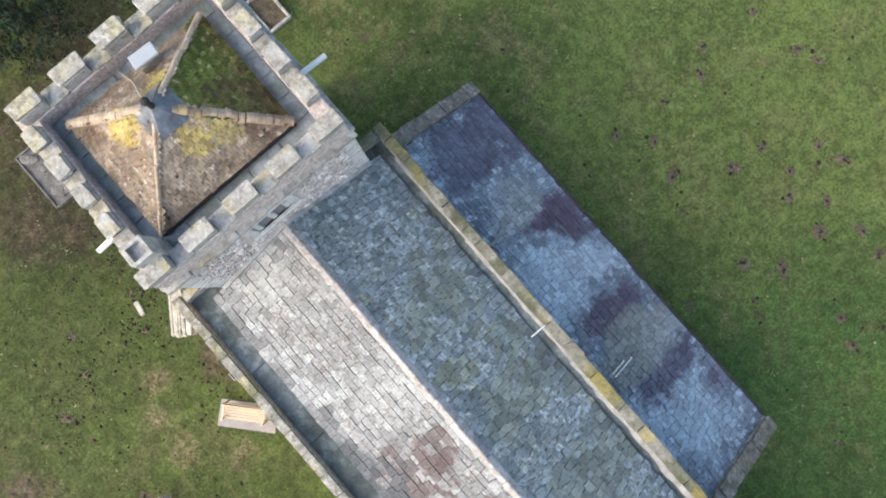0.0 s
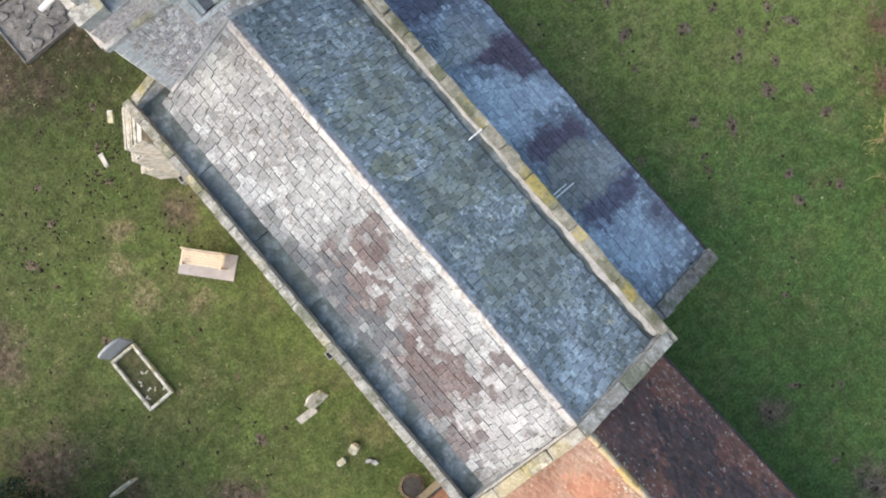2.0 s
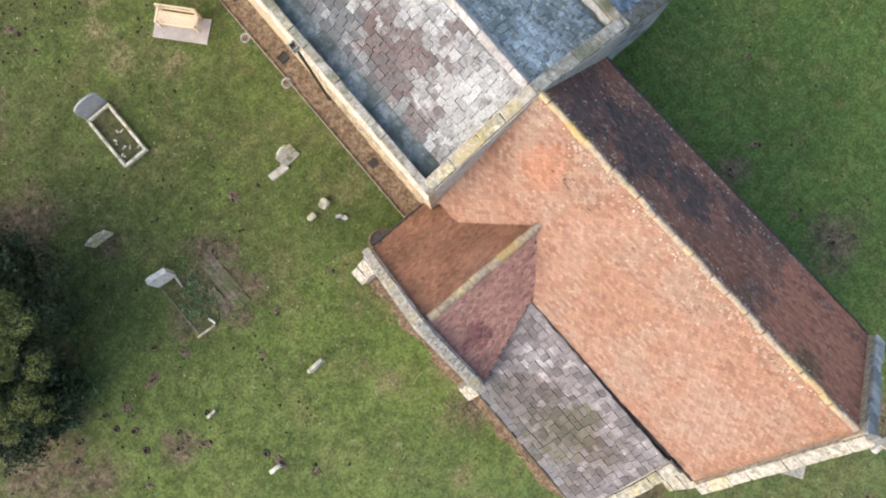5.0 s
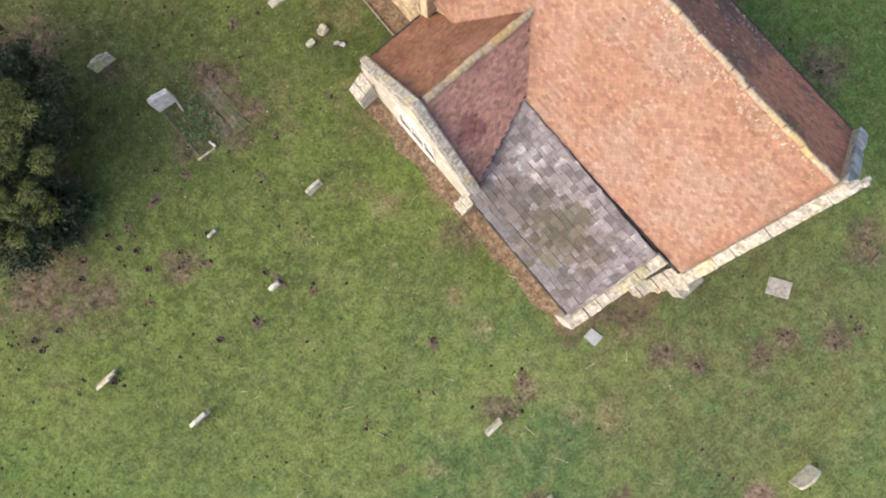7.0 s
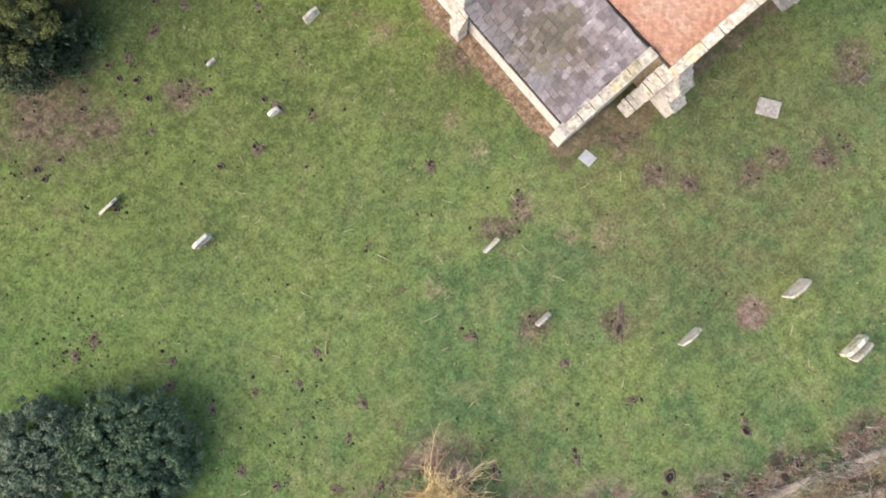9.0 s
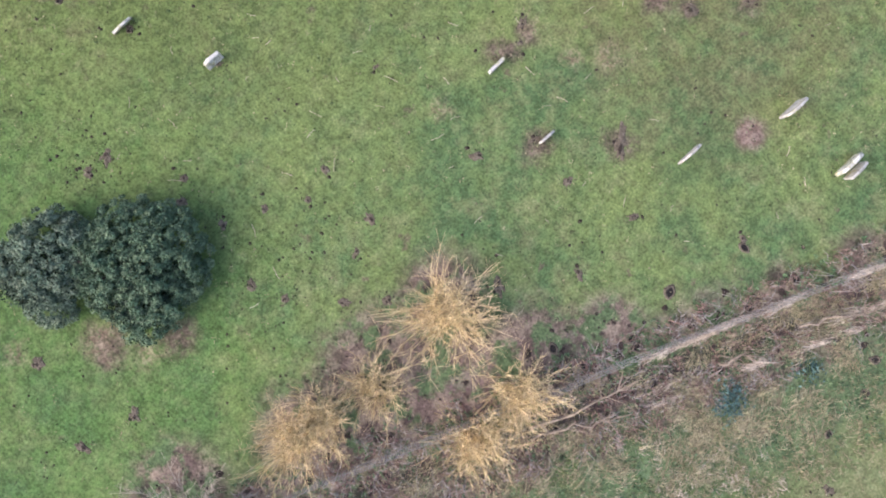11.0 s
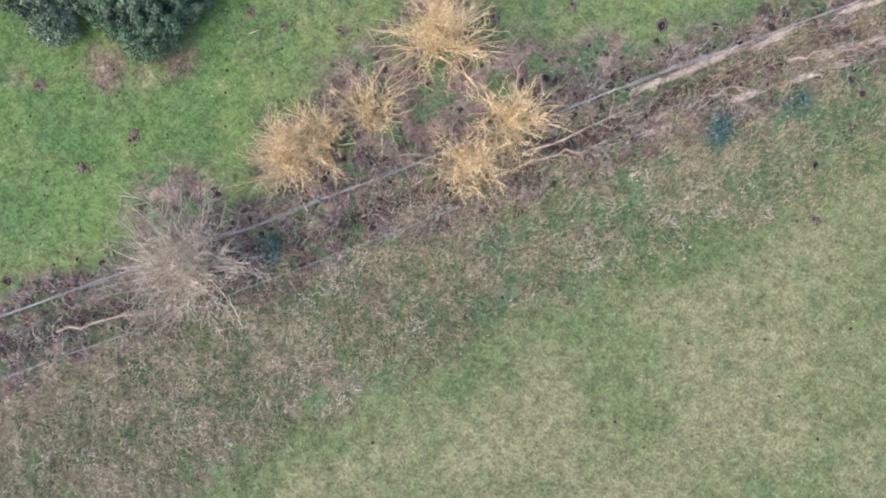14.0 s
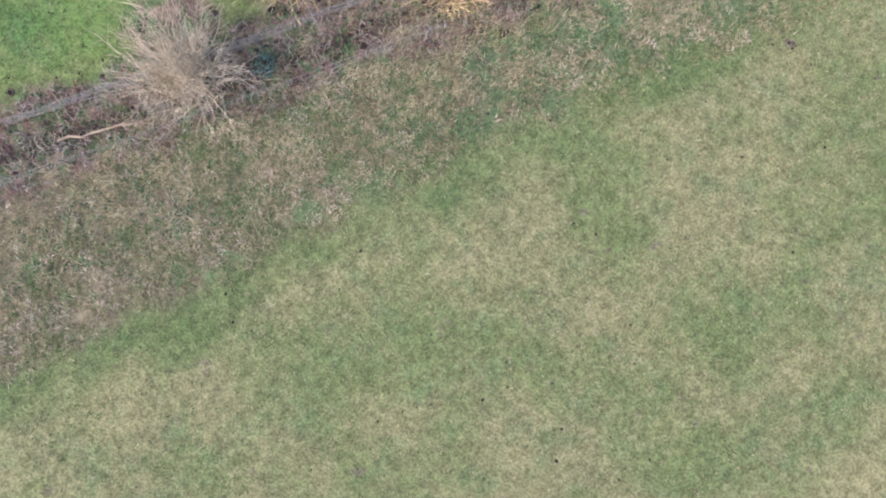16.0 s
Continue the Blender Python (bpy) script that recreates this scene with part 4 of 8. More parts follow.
for x, y, zt in ((CX0, CN + 0.06, zN), (16.2, CS - 0.06, zS)):
    bm = bmesh.new()
    tube(bm, off(x, y, zt - 0.03), off(CX1 - 0.1, y, zt - 0.03), 0.055, None, 8)
    part("chancel_gutter", bm, M_IRON, church)
bm = bmesh.new()
x0 = CX1 - 0.08
prism(bm, [off(x0, CS - 0.05, 0), off(x0, CS - 0.05, zS + 0.22), off(x0, CY, CZ + 0.28), off(x0, CN + 0.05, zN + 0.22), off(x0, CN + 0.05, 0)], (0.38, 0, 0))
gable = part("chancel_east_wall", bm, M_CREAM, church, "pale stone east gable wall")
PALE_COPE = stone_set("coping_stone", M_PALECOPE, 66)
stones_along("coping_stone", PALE_COPE, gable, off(x0 + 0.19, CS - 0.12, zS + 0.24), off(x0 + 0.19, CY, CZ + 0.34), 0.62, 0.40, 0.14, rng)
stones_along("coping_stone", stone_set("coping_stone", M_GREYSTONE, 65), gable, off(x0 + 0.19, CY, CZ + 0.34), off(x0 + 0.19, CN + 0.12, zN + 0.24), 0.62, 0.38, 0.12, rng)
bm = bmesh.new()
yc = off(x0, CY, 0)[1]
box(bm, x0 + 0.06, yc - 0.14, CZ + 0.35, x0 + 0.32, yc + 0.14, CZ + 0.75)
box(bm, x0 + 0.12, yc - 0.32, CZ + 0.75, x0 + 0.26, yc + 0.32, CZ + 0.92)
box(bm, x0 + 0.12, yc - 0.09, CZ + 0.92, x0 + 0.26, yc + 0.09, CZ + 1.12)
part("gable_cross", worn(softened(bm, 0.03), 0.02), M_LIME, gable, "weathered stone gable cross")
RIDGE_TILE = ridge_set("ridge_tile", M_RIDGE, 140)
stones_along("ridge_tile", RIDGE_TILE, roof_cs, off(CX0, CY, CZ + 0.07), off(CX1 - 0.1, CY, CZ + 0.07), 0.36, 0.22, 0.12, rng, jitter=0.014)


def buttress(name, at, angle, wide, stages, mat=M_LIME):
    """A stepped buttress: stages of (length, height of its top at the wall, height at its nose)."""
    bm = bmesh.new()
    m = pose(*at, 0, 0, angle)
    low = 0.0
    for l, z_wall, z_nose in stages:
        pts = [(0, -wide / 2, low), (0, -wide / 2, z_wall), (l, -wide / 2, z_nose), (l, -wide / 2, low)]
        bm2 = bmesh.new()
        prism(bm2, [m @ Vector(p) for p in pts], m.to_3x3() @ Vector((0, wide, 0)))
        me = bpy.data.meshes.new("tmp")
        bm2.to_mesh(me)
        bm2.free()
        bm.from_mesh(me)
        bpy.data.meshes.remove(me)
        low = z_nose - 0.02
    ob = part(name, worn(softened(bm, 0.03), 0.015), mat, church, "stepped pale stone buttress")
    low = 0.0
    for l, z_wall, z_nose in stages:   # weathering slabs on each slope
        a, b = m @ Vector((max(0.0, l - 0.7), 0, z_nose + (z_wall - z_nose) * min(1, 0.7 / l) + 0.03)), m @ Vector((l + 0.04, 0, z_nose + 0.03))
        stones_along("weathering_slab", PALE_COPE, ob, a, b, 0.22, wide + 0.05, 0.07, rng)
    return ob


buttress("buttress", (-4.15, -9.85, 0), 234.5, 1.35, [(2.15, 3.2, 1.5), (1.6, 4.9, 3.3), (1.0, 6.1, 5.0)])
buttress("buttress", (24.0, -9.2, 0), 270, 0.62, [(1.05, 1.9, 0.9), (0.7, 3.4, 2.3)])
buttress("buttress", (24.2, -8.75, 0), 0, 0.62, [(1.15, 1.9, 0.9), (0.75, 3.5, 2.3)])
buttress("buttress", (24.2, -2.3, 0), 0, 0.62, [(1.0, 1.9, 0.9), (0.7, 3.5, 2.3)], M_GREYSTONE)

# south chapel
SX, SZ, SYS, SYN = 14.2, 5.42, -12.42, -7.4
SXW, SXE = 11.05, 17.18
kW, kE = 0.965, 0.90
ch_w = Slope((SXW, SYN, SZ - kW * (SX - SXW)), (0, SYS - SYN, 0), (SX - SXW, 0, kW * (SX - SXW)))
ch_e = Slope((SXE, SYS, SZ - kE * (SXE - SX)), (0, SYN - SYS, 0), (SX - SXE, 0, kE * (SXE - SX)))
roof_w = slab("chapel_roof_west", ch_w, 0.1, M_DARK, church, "brown clay tile slope of the south chapel")


def on_east(a, b):
    """East slope of the chapel: its foot runs aslant along the vestry roof."""
    p = ch_e.at(a, b)
    return p.x < 17.18 - (p.y - SYS) * (17.18 - 16.0) / (-9.45 - SYS)


roof_e = slab("chapel_roof_east", ch_e, 0.1, M_DARK, church, "purple-brown clay tile slope of the south chapel",
              trim=[(0, 0), (2.97, 1.18 * math.hypot(1, kE)), (ch_e.len, 1.5 * math.hypot(1, kE)), (ch_e.len, ch_e.high), (0, ch_e.high)])
bm = bmesh.new()
prism(bm, [(17.16, SYS, 1.6), (17.16, SYS, SZ - kE * (17.16 - SX) - 0.06), (16.0, -9.45, SZ - kE * (16.0 - SX) - 0.06), (16.0, -9.45, 1.6)], (-0.3, -0.1, 0))
part("chapel_east_wall", bm, M_MORTAR, church, "mortared wall strip above the vestry roof")
bm = bmesh.new()
box(bm, SXW + 0.12, SYS, 0, SXW + 0.6, NYS, SZ - kW * (SX - SXW) - 0.05)
part("chapel_west_wall", bm, M_CREAM, church)
bm = bmesh.new()
tube(bm, (SXW - 0.05, SYS + 0.1, SZ - kW * (SX - SXW) - 0.03), (SXW - 0.05, NYS - 0.05, SZ - kW * (SX - SXW) - 0.03), 0.055, None, 8)
part("chapel_gutter", bm, M_IRON, church)
# gable with a pointed window opening
GW0, GW1, GZ0, GZ1 = 13.25, 15.15, 1.0, 2.6
y0, y1 = SYS - 0.45, SYS
zw, ze = SZ - kW * (SX - SXW) + 0.15, SZ - kE * (SXE - SX) + 0.15
bm = bmesh.new()
arch = [(SX + 0.95 * s, GZ1 + 1.0 * math.sqrt(max(0, 1 - (abs(s)) ** 1.7))) for s in (-1, -0.8, -0.55, -0.28, 0, 0.28, 0.55, 0.8, 1)]
for pts in ([(SXW + 0.02, 0), (SXW + 0.02, zw), (SX, SZ + 0.2)] + [(x, z) for x, z in arch[:5]][::-1] + [(GW0, GZ0), (GW0, 0)],
            [(SX, SZ + 0.2), (SXE + 0.05, ze), (SXE + 0.05, 0), (GW1, 0), (GW1, GZ0)] + [(x, z) for x, z in arch[4:]][::-1],
            [(GW0, 0), (GW0, GZ0), (GW1, GZ0), (GW1, 0)]):
    bm2 = bmesh.new()
    prism(bm2, [(x, y0, z) for x, z in pts], (0, y1 - y0, 0))
    me = bpy.data.meshes.new("tmp")
    bm2.to_mesh(me)
    bm2.free()
    bm.from_mesh(me)
    bpy.data.meshes.remove(me)
chapel_gable = part("chapel_gable_wall", bm, M_LIME, church, "pale stone gable wall with a traceried window")
stones_along("coping_stone", PALE_COPE, chapel_gable, (SXW - 0.1, y0 + 0.24, zw + 0.02), (SX, y0 + 0.24, SZ + 0.26), 0.55, 0.30, 0.11, rng)
stones_along("coping_stone", PALE_COPE, chapel_gable, (SX, y0 + 0.24, SZ + 0.26), (SXE + 0.2, y0 + 0.24, ze + 0.02), 0.55, 0.30, 0.11, rng)
bm = bmesh.new()
box(bm, GW0 + 0.01, y0 + 0.05, GZ0 + 0.01, GW1 - 0.01, y0 + 0.08, GZ1 + 0.95)
chapel_window = part("chapel_window", bm, M_GLASS, church, "leaded glass window with stone tracery")
for x in (GW0 + 0.55, GW1 - 0.62):
    bm = bmesh.new()
    box(bm, x, y0 - 0.02, GZ0, x + 0.12, y0 + 0.05, GZ1 + 0.6)
    part("mullion", softened(bm, 0.015), surround, chapel_window)
for s in (-1, 1):
    for r in (0.95, 0.5):
        bm = bmesh.new()
        pts = [(SX + s * (r - 2 * r * q) * 1.0, GZ1 + 0.9 * math.sin(q * math.pi / 1.6) * r) for q in (0, 0.12, 0.25, 0.38, 0.5)]
        for (xa, za), (xb, zb) in zip(pts, pts[1:]):
            tube(bm, (xa, y0 + 0.02, za), (xb, y0 + 0.02, zb), 0.06)
        part("tracery", bm, surround, chapel_window)
bm = bmesh.new()
pr = [(x + 0.13 * (x - SX), z + 0.12) for x, z in arch]
for (xa, za), (xb, zb) in zip(pr, pr[1:]):
    tube(bm, (xa, y0 - 0.03, za), (xb, y0 - 0.03, zb), 0.06)
part("hood_mould", bm, surround, chapel_window)
bm = bmesh.new()
box(bm, GW0 - 0.15, y0 - 0.1, GZ0 - 0.12, GW1 + 0.15, y0 + 0.2, GZ0)
part("window_sill", softened(bm, 0.02), surround, chapel_window)
stones_along("ridge_tile", RIDGE_TILE, roof_w, (SX, SYS + 0.1, SZ + 0.07), (SX, -7.78, SZ + 0.07), 0.34, 0.27, 0.13, rng, jitter=0.010)
buttress("buttress", (SXW + 0.35, y0, 0), 270, 0.6, [(0.75, 1.9, 1.2)])
buttress("buttress", (SXE + 0.1, y0, 0), 270, 0.5, [(0.5, 1.9, 1.2)])

# vestry lean-to
VX0, VX1, VYS, VYN, vz0, vz1 = 15.6, 22.95, -12.85, -9.44, 1.88, 3.72
vestry = Slope((VX0, VYS, vz0), (VX1 - VX0, 0, 0), (0, VYN - VYS, vz1 - vz0))
roof_v = slab("vestry_roof", vestry, 0.1, M_DARK, church, "mottled stone slate lean-to roof")
bm = bmesh.new()
box(bm, 17.2, VYS + 0.12, 0, VX1, VYS + 0.55, vz0 + 0.0)
part("vestry_south_wall", bm, M_LIME, church)
bm = bmesh.new()
tube(bm, (17.4, VYS - 0.06, vz0 - 0.03), (VX1, VYS - 0.06, vz0 - 0.03), 0.05, None, 8)
part("vestry_gutter", bm, M_IRON, church)
bm = bmesh.new()
prism(bm, [(VX1, VYS + 0.1, 0), (VX1, VYS + 0.1, vz0 + 0.12), (VX1, VYN + 0.1, vz1 + 0.1), (VX1, VYN + 0.1, 0)], (0.45, 0, 0))
w = part("vestry_east_wall", bm, M_LIME, church)
stones_along("coping_stone", COPE, w, (VX1 + 0.22, VYS - 0.05, vz0 + 0.14), (VX1 + 0.22, VYN + 0.05, vz1 + 0.16), 0.6, 0.42, 0.10, rng)
bm = bmesh.new()
box(bm, VX1 - 0.1, VYS - 0.28, 0, VX1 + 0.45, VYS + 0.2, vz0 + 0.05)
part("vestry_corner_pier", worn(softened(bm, 0.03), 0.01), M_LIME, church)

# rubble of the walls, stone by stone, and mortar crumbs below the chancel ridge
def rubble_face(parent, p, u, w, h, mat, seed, row=0.15, wide=0.21, inside=None):
    """Courses of uneven stones on an upright face; p: its low corner, u: along it, so that u x up points outwards."""
    r = random.Random(seed)
    p, u, up = Vector(p), Vector(u), Vector((0, 0, 1))
    out = u.cross(up)
    verts, faces, b = [], [], 0.0
    while b < h - 0.05:
        hh, a = row * r.uniform(0.7, 1.35), -r.random() * wide
        while a < w:
            ww = wide * r.uniform(0.5, 1.6)
            a0, a1 = max(a, 0), min(a + ww, w)
            a += ww
            if a1 - a0 < 0.07 or (inside and not inside((a0 + a1) / 2, b + hh / 2)):
                continue
            i, g, d = len(verts), 0.014, r.uniform(0.012, 0.05)
            base = [(a0 + g, b + g), (a1 - g, b + g), (a1 - g, b + hh - g), (a0 + g, b + hh - g)]
            face = [(x + r.uniform(0.2, 1.0) * sx * 0.025, z + r.uniform(0.2, 1.0) * sz * 0.02) for (x, z), sx, sz in zip(base, (1, -1, -1, 1), (1, 1, -1, -1))]
            verts += [p + u * x + up * z - out * 0.01 for x, z in base] + [p + u * x + up * z + out * d * r.uniform(0.7, 1.2) for x, z in face]
            faces += [[i + 4, i + 5, i + 6, i + 7]] + [[i + k, i + (k + 1) % 4, i + 4 + (k + 1) % 4, i + 4 + k] for k in range(4)]
        b += hh
    me = bpy.data.meshes.new("rubble_stones")
    me.from_pydata(verts, [], faces)
    return tagged(part_mesh("rubble_stones", me, mat, parent), kind="stuff")


M_CREAM_PIECE = material("cream_rubble_pieces", [(0.27, 0.20, 0.13), (0.42, 0.335, 0.23), (0.53, 0.455, 0.345)], 2.0, 0.92, 0.7, 18, 0.3, rand=0.28, hue=0.01)
rubble_face(bpy.data.objects["tower_east_wall"], (TX1 + 0.002, TYS + 0.36, 5.95), (0, 1, 0), TYN - TYS - 0.72, 4.1, M_RUBBLE_PIECE, 501, 0.19, 0.16,
            inside=lambda a, b: not (WIN_Y0 - 0.42 < a + TYS + 0.36 < WIN_Y1 + 0.42 and WIN_Z0 - 0.2 < b + 5.95 < WIN_Z1 + 0.4))
rubble_face(nave_south, (5.5, NYS - 0.002, 0.1), (1, 0, 0), NX1 - 5.9, 5.6, M_CREAM_PIECE, 502, 0.17, 0.26)
M_CRUMB = material("mortar_crumbs", [(0.33, 0.28, 0.21), (0.50, 0.44, 0.35)], 5, 0.95, 0.3, 30, 0.2, rand=0.3)
verts, faces = [], []
r9 = random.Random(41)
for _ in range(560):
    south = r9.random() < 0.5
    a, b = r9.uniform(0.2, ch_s.len - 0.2), abs(r9.gauss(0.05, 0.22)) + 0.14
    if not south and r9.random() < 0.5:
        b, a = (r9.uniform(0.2, 4.6), abs(r9.gauss(0, 2.6)) + 0.1) if r9.random() < 0.5 else (ch_n.high - abs(r9.gauss(0.05, 0.3)) - 0.05, r9.uniform(1.5, 10.0))
    sl = ch_s if south else ch_n
    c, i, q = sl.at(min(a, sl.len - 0.1), sl.high - b, 0.03), len(verts), r9.uniform(0.014, 0.04)
    verts += [c + sl.n * q] + [c + q * r9.uniform(0.6, 1.5) * (sl.u * math.cos(g * 1.2566) + sl.v * math.sin(g * 1.2566)) for g in range(5)]
    faces += [[i, i + 1 + g, i + 1 + (g + 1) % 5] for g in range(5)]
me = bpy.data.meshes.new("mortar_crumbs")
me.from_pydata(verts, [], faces)
tagged(part_mesh("mortar_crumbs", me, M_CRUMB, roof_cs, "pale crumbs of lichen and mortar"), kind="stuff")

# ---- ground ----
FN = Vector((0.944, -0.33, 0))   # across the field fence, towards the pasture
FD = Vector((0.33, 0.944, 0))    # along it, towards the north-east


def ground_material():
    m = bpy.data.materials.new("churchyard_grass")
    m.use_nodes = True
    nt = m.node_tree
    n, l = nt.nodes, nt.links
    bsdf = n["Principled BSDF"]
    pos = n.new("ShaderNodeNewGeometry").outputs["Position"]

    def nz(s, seed, det=6.0, rgh=0.6):
        t = n.new("ShaderNodeTexNoise")
        t.noise_dimensions = "4D"
        t.inputs["Scale"].default_value, t.inputs["W"].default_value = s, seed
        t.inputs["Detail"].default_value, t.inputs["Roughness"].default_value = det, rgh
        l.new(pos, t.inputs["Vector"])
        return t.outputs["Fac"]

    def put(sock, v):
        if isinstance(v, (int, float)):
            sock.default_value = v
        elif isinstance(v, tuple):
            sock.default_value = (*v, 1) if len(v) == 3 else v
        else:
            l.new(v, sock)

    def mix(a, b, f):
        x = n.new("ShaderNodeMix")
        x.data_type = "RGBA"
        put(x.inputs[0], f), put(x.inputs[6], a), put(x.inputs[7], b)
        return x.outputs[2]

    def span(v, a, b, c=0.0, d=1.0):
        r = n.new("ShaderNodeMapRange")
        r.interpolation_type = "SMOOTHSTEP"
        for k, q in zip((1, 2, 3, 4), (a, b, c, d)):
            r.inputs[k].default_value = q
        l.new(v, r.inputs[0])
        return r.outputs[0]

    def calc(op, a, b, c=0.0):
        x = n.new("ShaderNodeMath")
        x.operation = op
        put(x.inputs[0], a), put(x.inputs[1], b), put(x.inputs[2], c)
        return x.outputs[0]

    def dot(v):
        x = n.new("ShaderNodeVectorMath")
        x.operation = "DOT_PRODUCT"
        l.new(pos, x.inputs[0])
        x.inputs[1].default_value = v
        return x.outputs["Value"]

    shared = [nz(0.9, 71, 5, 0.65), nz(1.1, 72, 5, 0.65), nz(1.4, 73, 5, 0.65)]

    def near(x, y, r0, r1, wob=0.5):
        """1 within r0 of a place, 0 beyond r1, with an uneven edge."""
        v = n.new("ShaderNodeVectorMath")
        v.operation = "DISTANCE"
        l.new(pos, v.inputs[0])
        v.inputs[1].default_value = (x, y, 0)
        d = calc("MULTIPLY_ADD", shared[int(abs(x * 7 + y * 3)) % 3], -2 * wob * r1, calc("ADD", v.outputs["Value"], wob * r1))
        return span(d, r0, r1, 1, 0)

    s, u = dot(FN), dot(FD)
    # lawn: mossy green, yellow-green and worn straw, all broken up finely
    lawn = mix((0.064, 0.088, 0.027), (0.102, 0.138, 0.038), span(nz(0.22, 1, 4, 0.5), 0.38, 0.62))
    lawn = mix(lawn, (0.150, 0.138, 0.062), span(nz(0.55, 2, 7, 0.66), 0.46, 0.63, 0, 0.65))
    lawn = mix(lawn, (0.058, 0.080, 0.028), span(nz(1.2, 4, 7, 0.68), 0.47, 0.68, 0, 0.42))
    lawn = mix(lawn, (0.255, 0.205, 0.125), span(nz(1.9, 3, 6, 0.66), 0.60, 0.69, 0, 0.65))
    lawn = mix(lawn, (0.120, 0.084, 0.062), span(nz(0.8, 5, 6, 0.64), 0.61, 0.67, 0, 0.85))
    lawn = mix(lawn, (0.046, 0.040, 0.026), span(nz(4.2, 6, 5, 0.6), 0.64, 0.70, 0, 0.7))
    lawn = mix(lawn, (0.21, 0.205, 0.095), span(nz(5.5, 7, 5, 0.6), 0.56, 0.66, 0, 0.35))
    # the eastern lawn is fresher
    fresh = mix((0.072, 0.128, 0.050), (0.150, 0.192, 0.062), span(nz(0.3, 11, 5, 0.6), 0.36, 0.64))
    fresh = mix(fresh, (0.190, 0.195, 0.088), span(nz(0.9, 12, 7, 0.66), 0.47, 0.64, 0, 0.6))
    fresh = mix(fresh, (0.070, 0.110, 0.038), span(nz(1.4, 13, 7, 0.68), 0.48, 0.68, 0, 0.45))
    fresh = mix(fresh, (0.135, 0.098, 0.072), span(nz(0.9, 14, 6, 0.64), 0.625, 0.68, 0, 0.8))
    fresh = mix(fresh, (0.26, 0.245, 0.13), span(nz(4.0, 15, 5, 0.6), 0.58, 0.68, 0, 0.4))
    fresh = mix(fresh, (0.040, 0.052, 0.022), span(nz(4.4, 16, 5, 0.6), 0.65, 0.71, 0, 0.7))
    col = mix(lawn, fresh, span(calc("MULTIPLY_ADD", nz(0.15, 9), 10, s), 24, 36, 0, 0.85))
    # open lawn north of the church, and a darker green corner by the tower
    col = mix(col, (0.118, 0.152, 0.046), calc("MULTIPLY", near(2.0, 12.0, 6.0, 11.0, 0.4), span(nz(1.3, 20, 7, 0.66), 0.34, 0.62, 0.15, 0.7)))
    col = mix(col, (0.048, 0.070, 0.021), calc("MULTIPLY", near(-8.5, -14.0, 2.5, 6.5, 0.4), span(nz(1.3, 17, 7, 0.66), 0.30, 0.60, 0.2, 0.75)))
    # lush grass north of the chancel, the church's soft shade put into its green
    col = mix(col, (0.064, 0.118, 0.034), calc("MULTIPLY", near(17.0, 4.0, 6.0, 12.0, 0.4), span(nz(1.3, 89, 7, 0.66), 0.30, 0.60, 0.2, 0.75)))
    # mossier, darker lawn south of the nave
    col = mix(col, (0.070, 0.082, 0.030), calc("MULTIPLY", near(-1.0, -18.0, 7.0, 13.0, 0.4), span(nz(1.7, 18, 7, 0.68), 0.36, 0.62, 0.1, 0.75)))
    # lush grass south of the evergreen bush
    col = mix(col, (0.072, 0.138, 0.034), calc("MULTIPLY", near(20.5, -38.0, 6.0, 12.0, 0.4), span(nz(1.5, 19, 7, 0.66), 0.34, 0.62, 0.2, 0.75)))
    # darker grass round the large yew, its shade painted into the colour
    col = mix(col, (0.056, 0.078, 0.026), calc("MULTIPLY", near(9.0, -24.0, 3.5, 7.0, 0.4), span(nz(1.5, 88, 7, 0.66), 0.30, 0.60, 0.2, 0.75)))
    # dull worn grass east of the chancel
    col = mix(col, (0.118, 0.112, 0.050), calc("MULTIPLY", near(28.0, -9.0, 4.5, 8.5, 0.4), span(nz(1.5, 87, 7, 0.66), 0.32, 0.62, 0.1, 0.65)))
    # brighter grass between the yew and the vestry
    col = mix(col, (0.132, 0.172, 0.052), calc("MULTIPLY", near(17.5, -25.5, 6.0, 12.0, 0.4), span(nz(1.4, 86, 7, 0.66), 0.34, 0.62, 0.1, 0.65)))
    # rough strip along the ditch and fence
    rough = mix((0.120, 0.085, 0.066), (0.215, 0.165, 0.115), span(nz(1.1, 21, 6, 0.65), 0.42, 0.60))
    rough = mix(rough, (0.080, 0.125, 0.050), span(nz(0.8, 22, 7, 0.66), 0.48, 0.57, 0, 0.9))
    rough = mix(rough, (0.058, 0.040, 0.034), span(nz(0.8, 23, 6, 0.62), 0.56, 0.62, 0, 0.92))
    rough = mix(rough, (0.185, 0.125, 0.110), span(nz(0.5, 26, 6, 0.62), 0.55, 0.62, 0, 0.55))
    rough = mix(rough, (0.36, 0.29, 0.20), span(nz(5, 24, 5, 0.65), 0.58, 0.68, 0, 0.6))
    rough = mix(rough, (0.025, 0.018, 0.016), span(nz(2.2, 27, 4, 0.55), 0.61, 0.66, 0, 0.92))
    rough = mix(rough, (0.040, 0.030, 0.028), span(calc("ABSOLUTE", calc("SUBTRACT", calc("MULTIPLY_ADD", nz(0.7, 28), 1.6, s), 44.0), 0), 0.15, 0.6, 0.75, 0))
    edge = calc("MULTIPLY_ADD", nz(0.35, 25), 4.5, s)
    strip = span(edge, 42.6, 44.2)
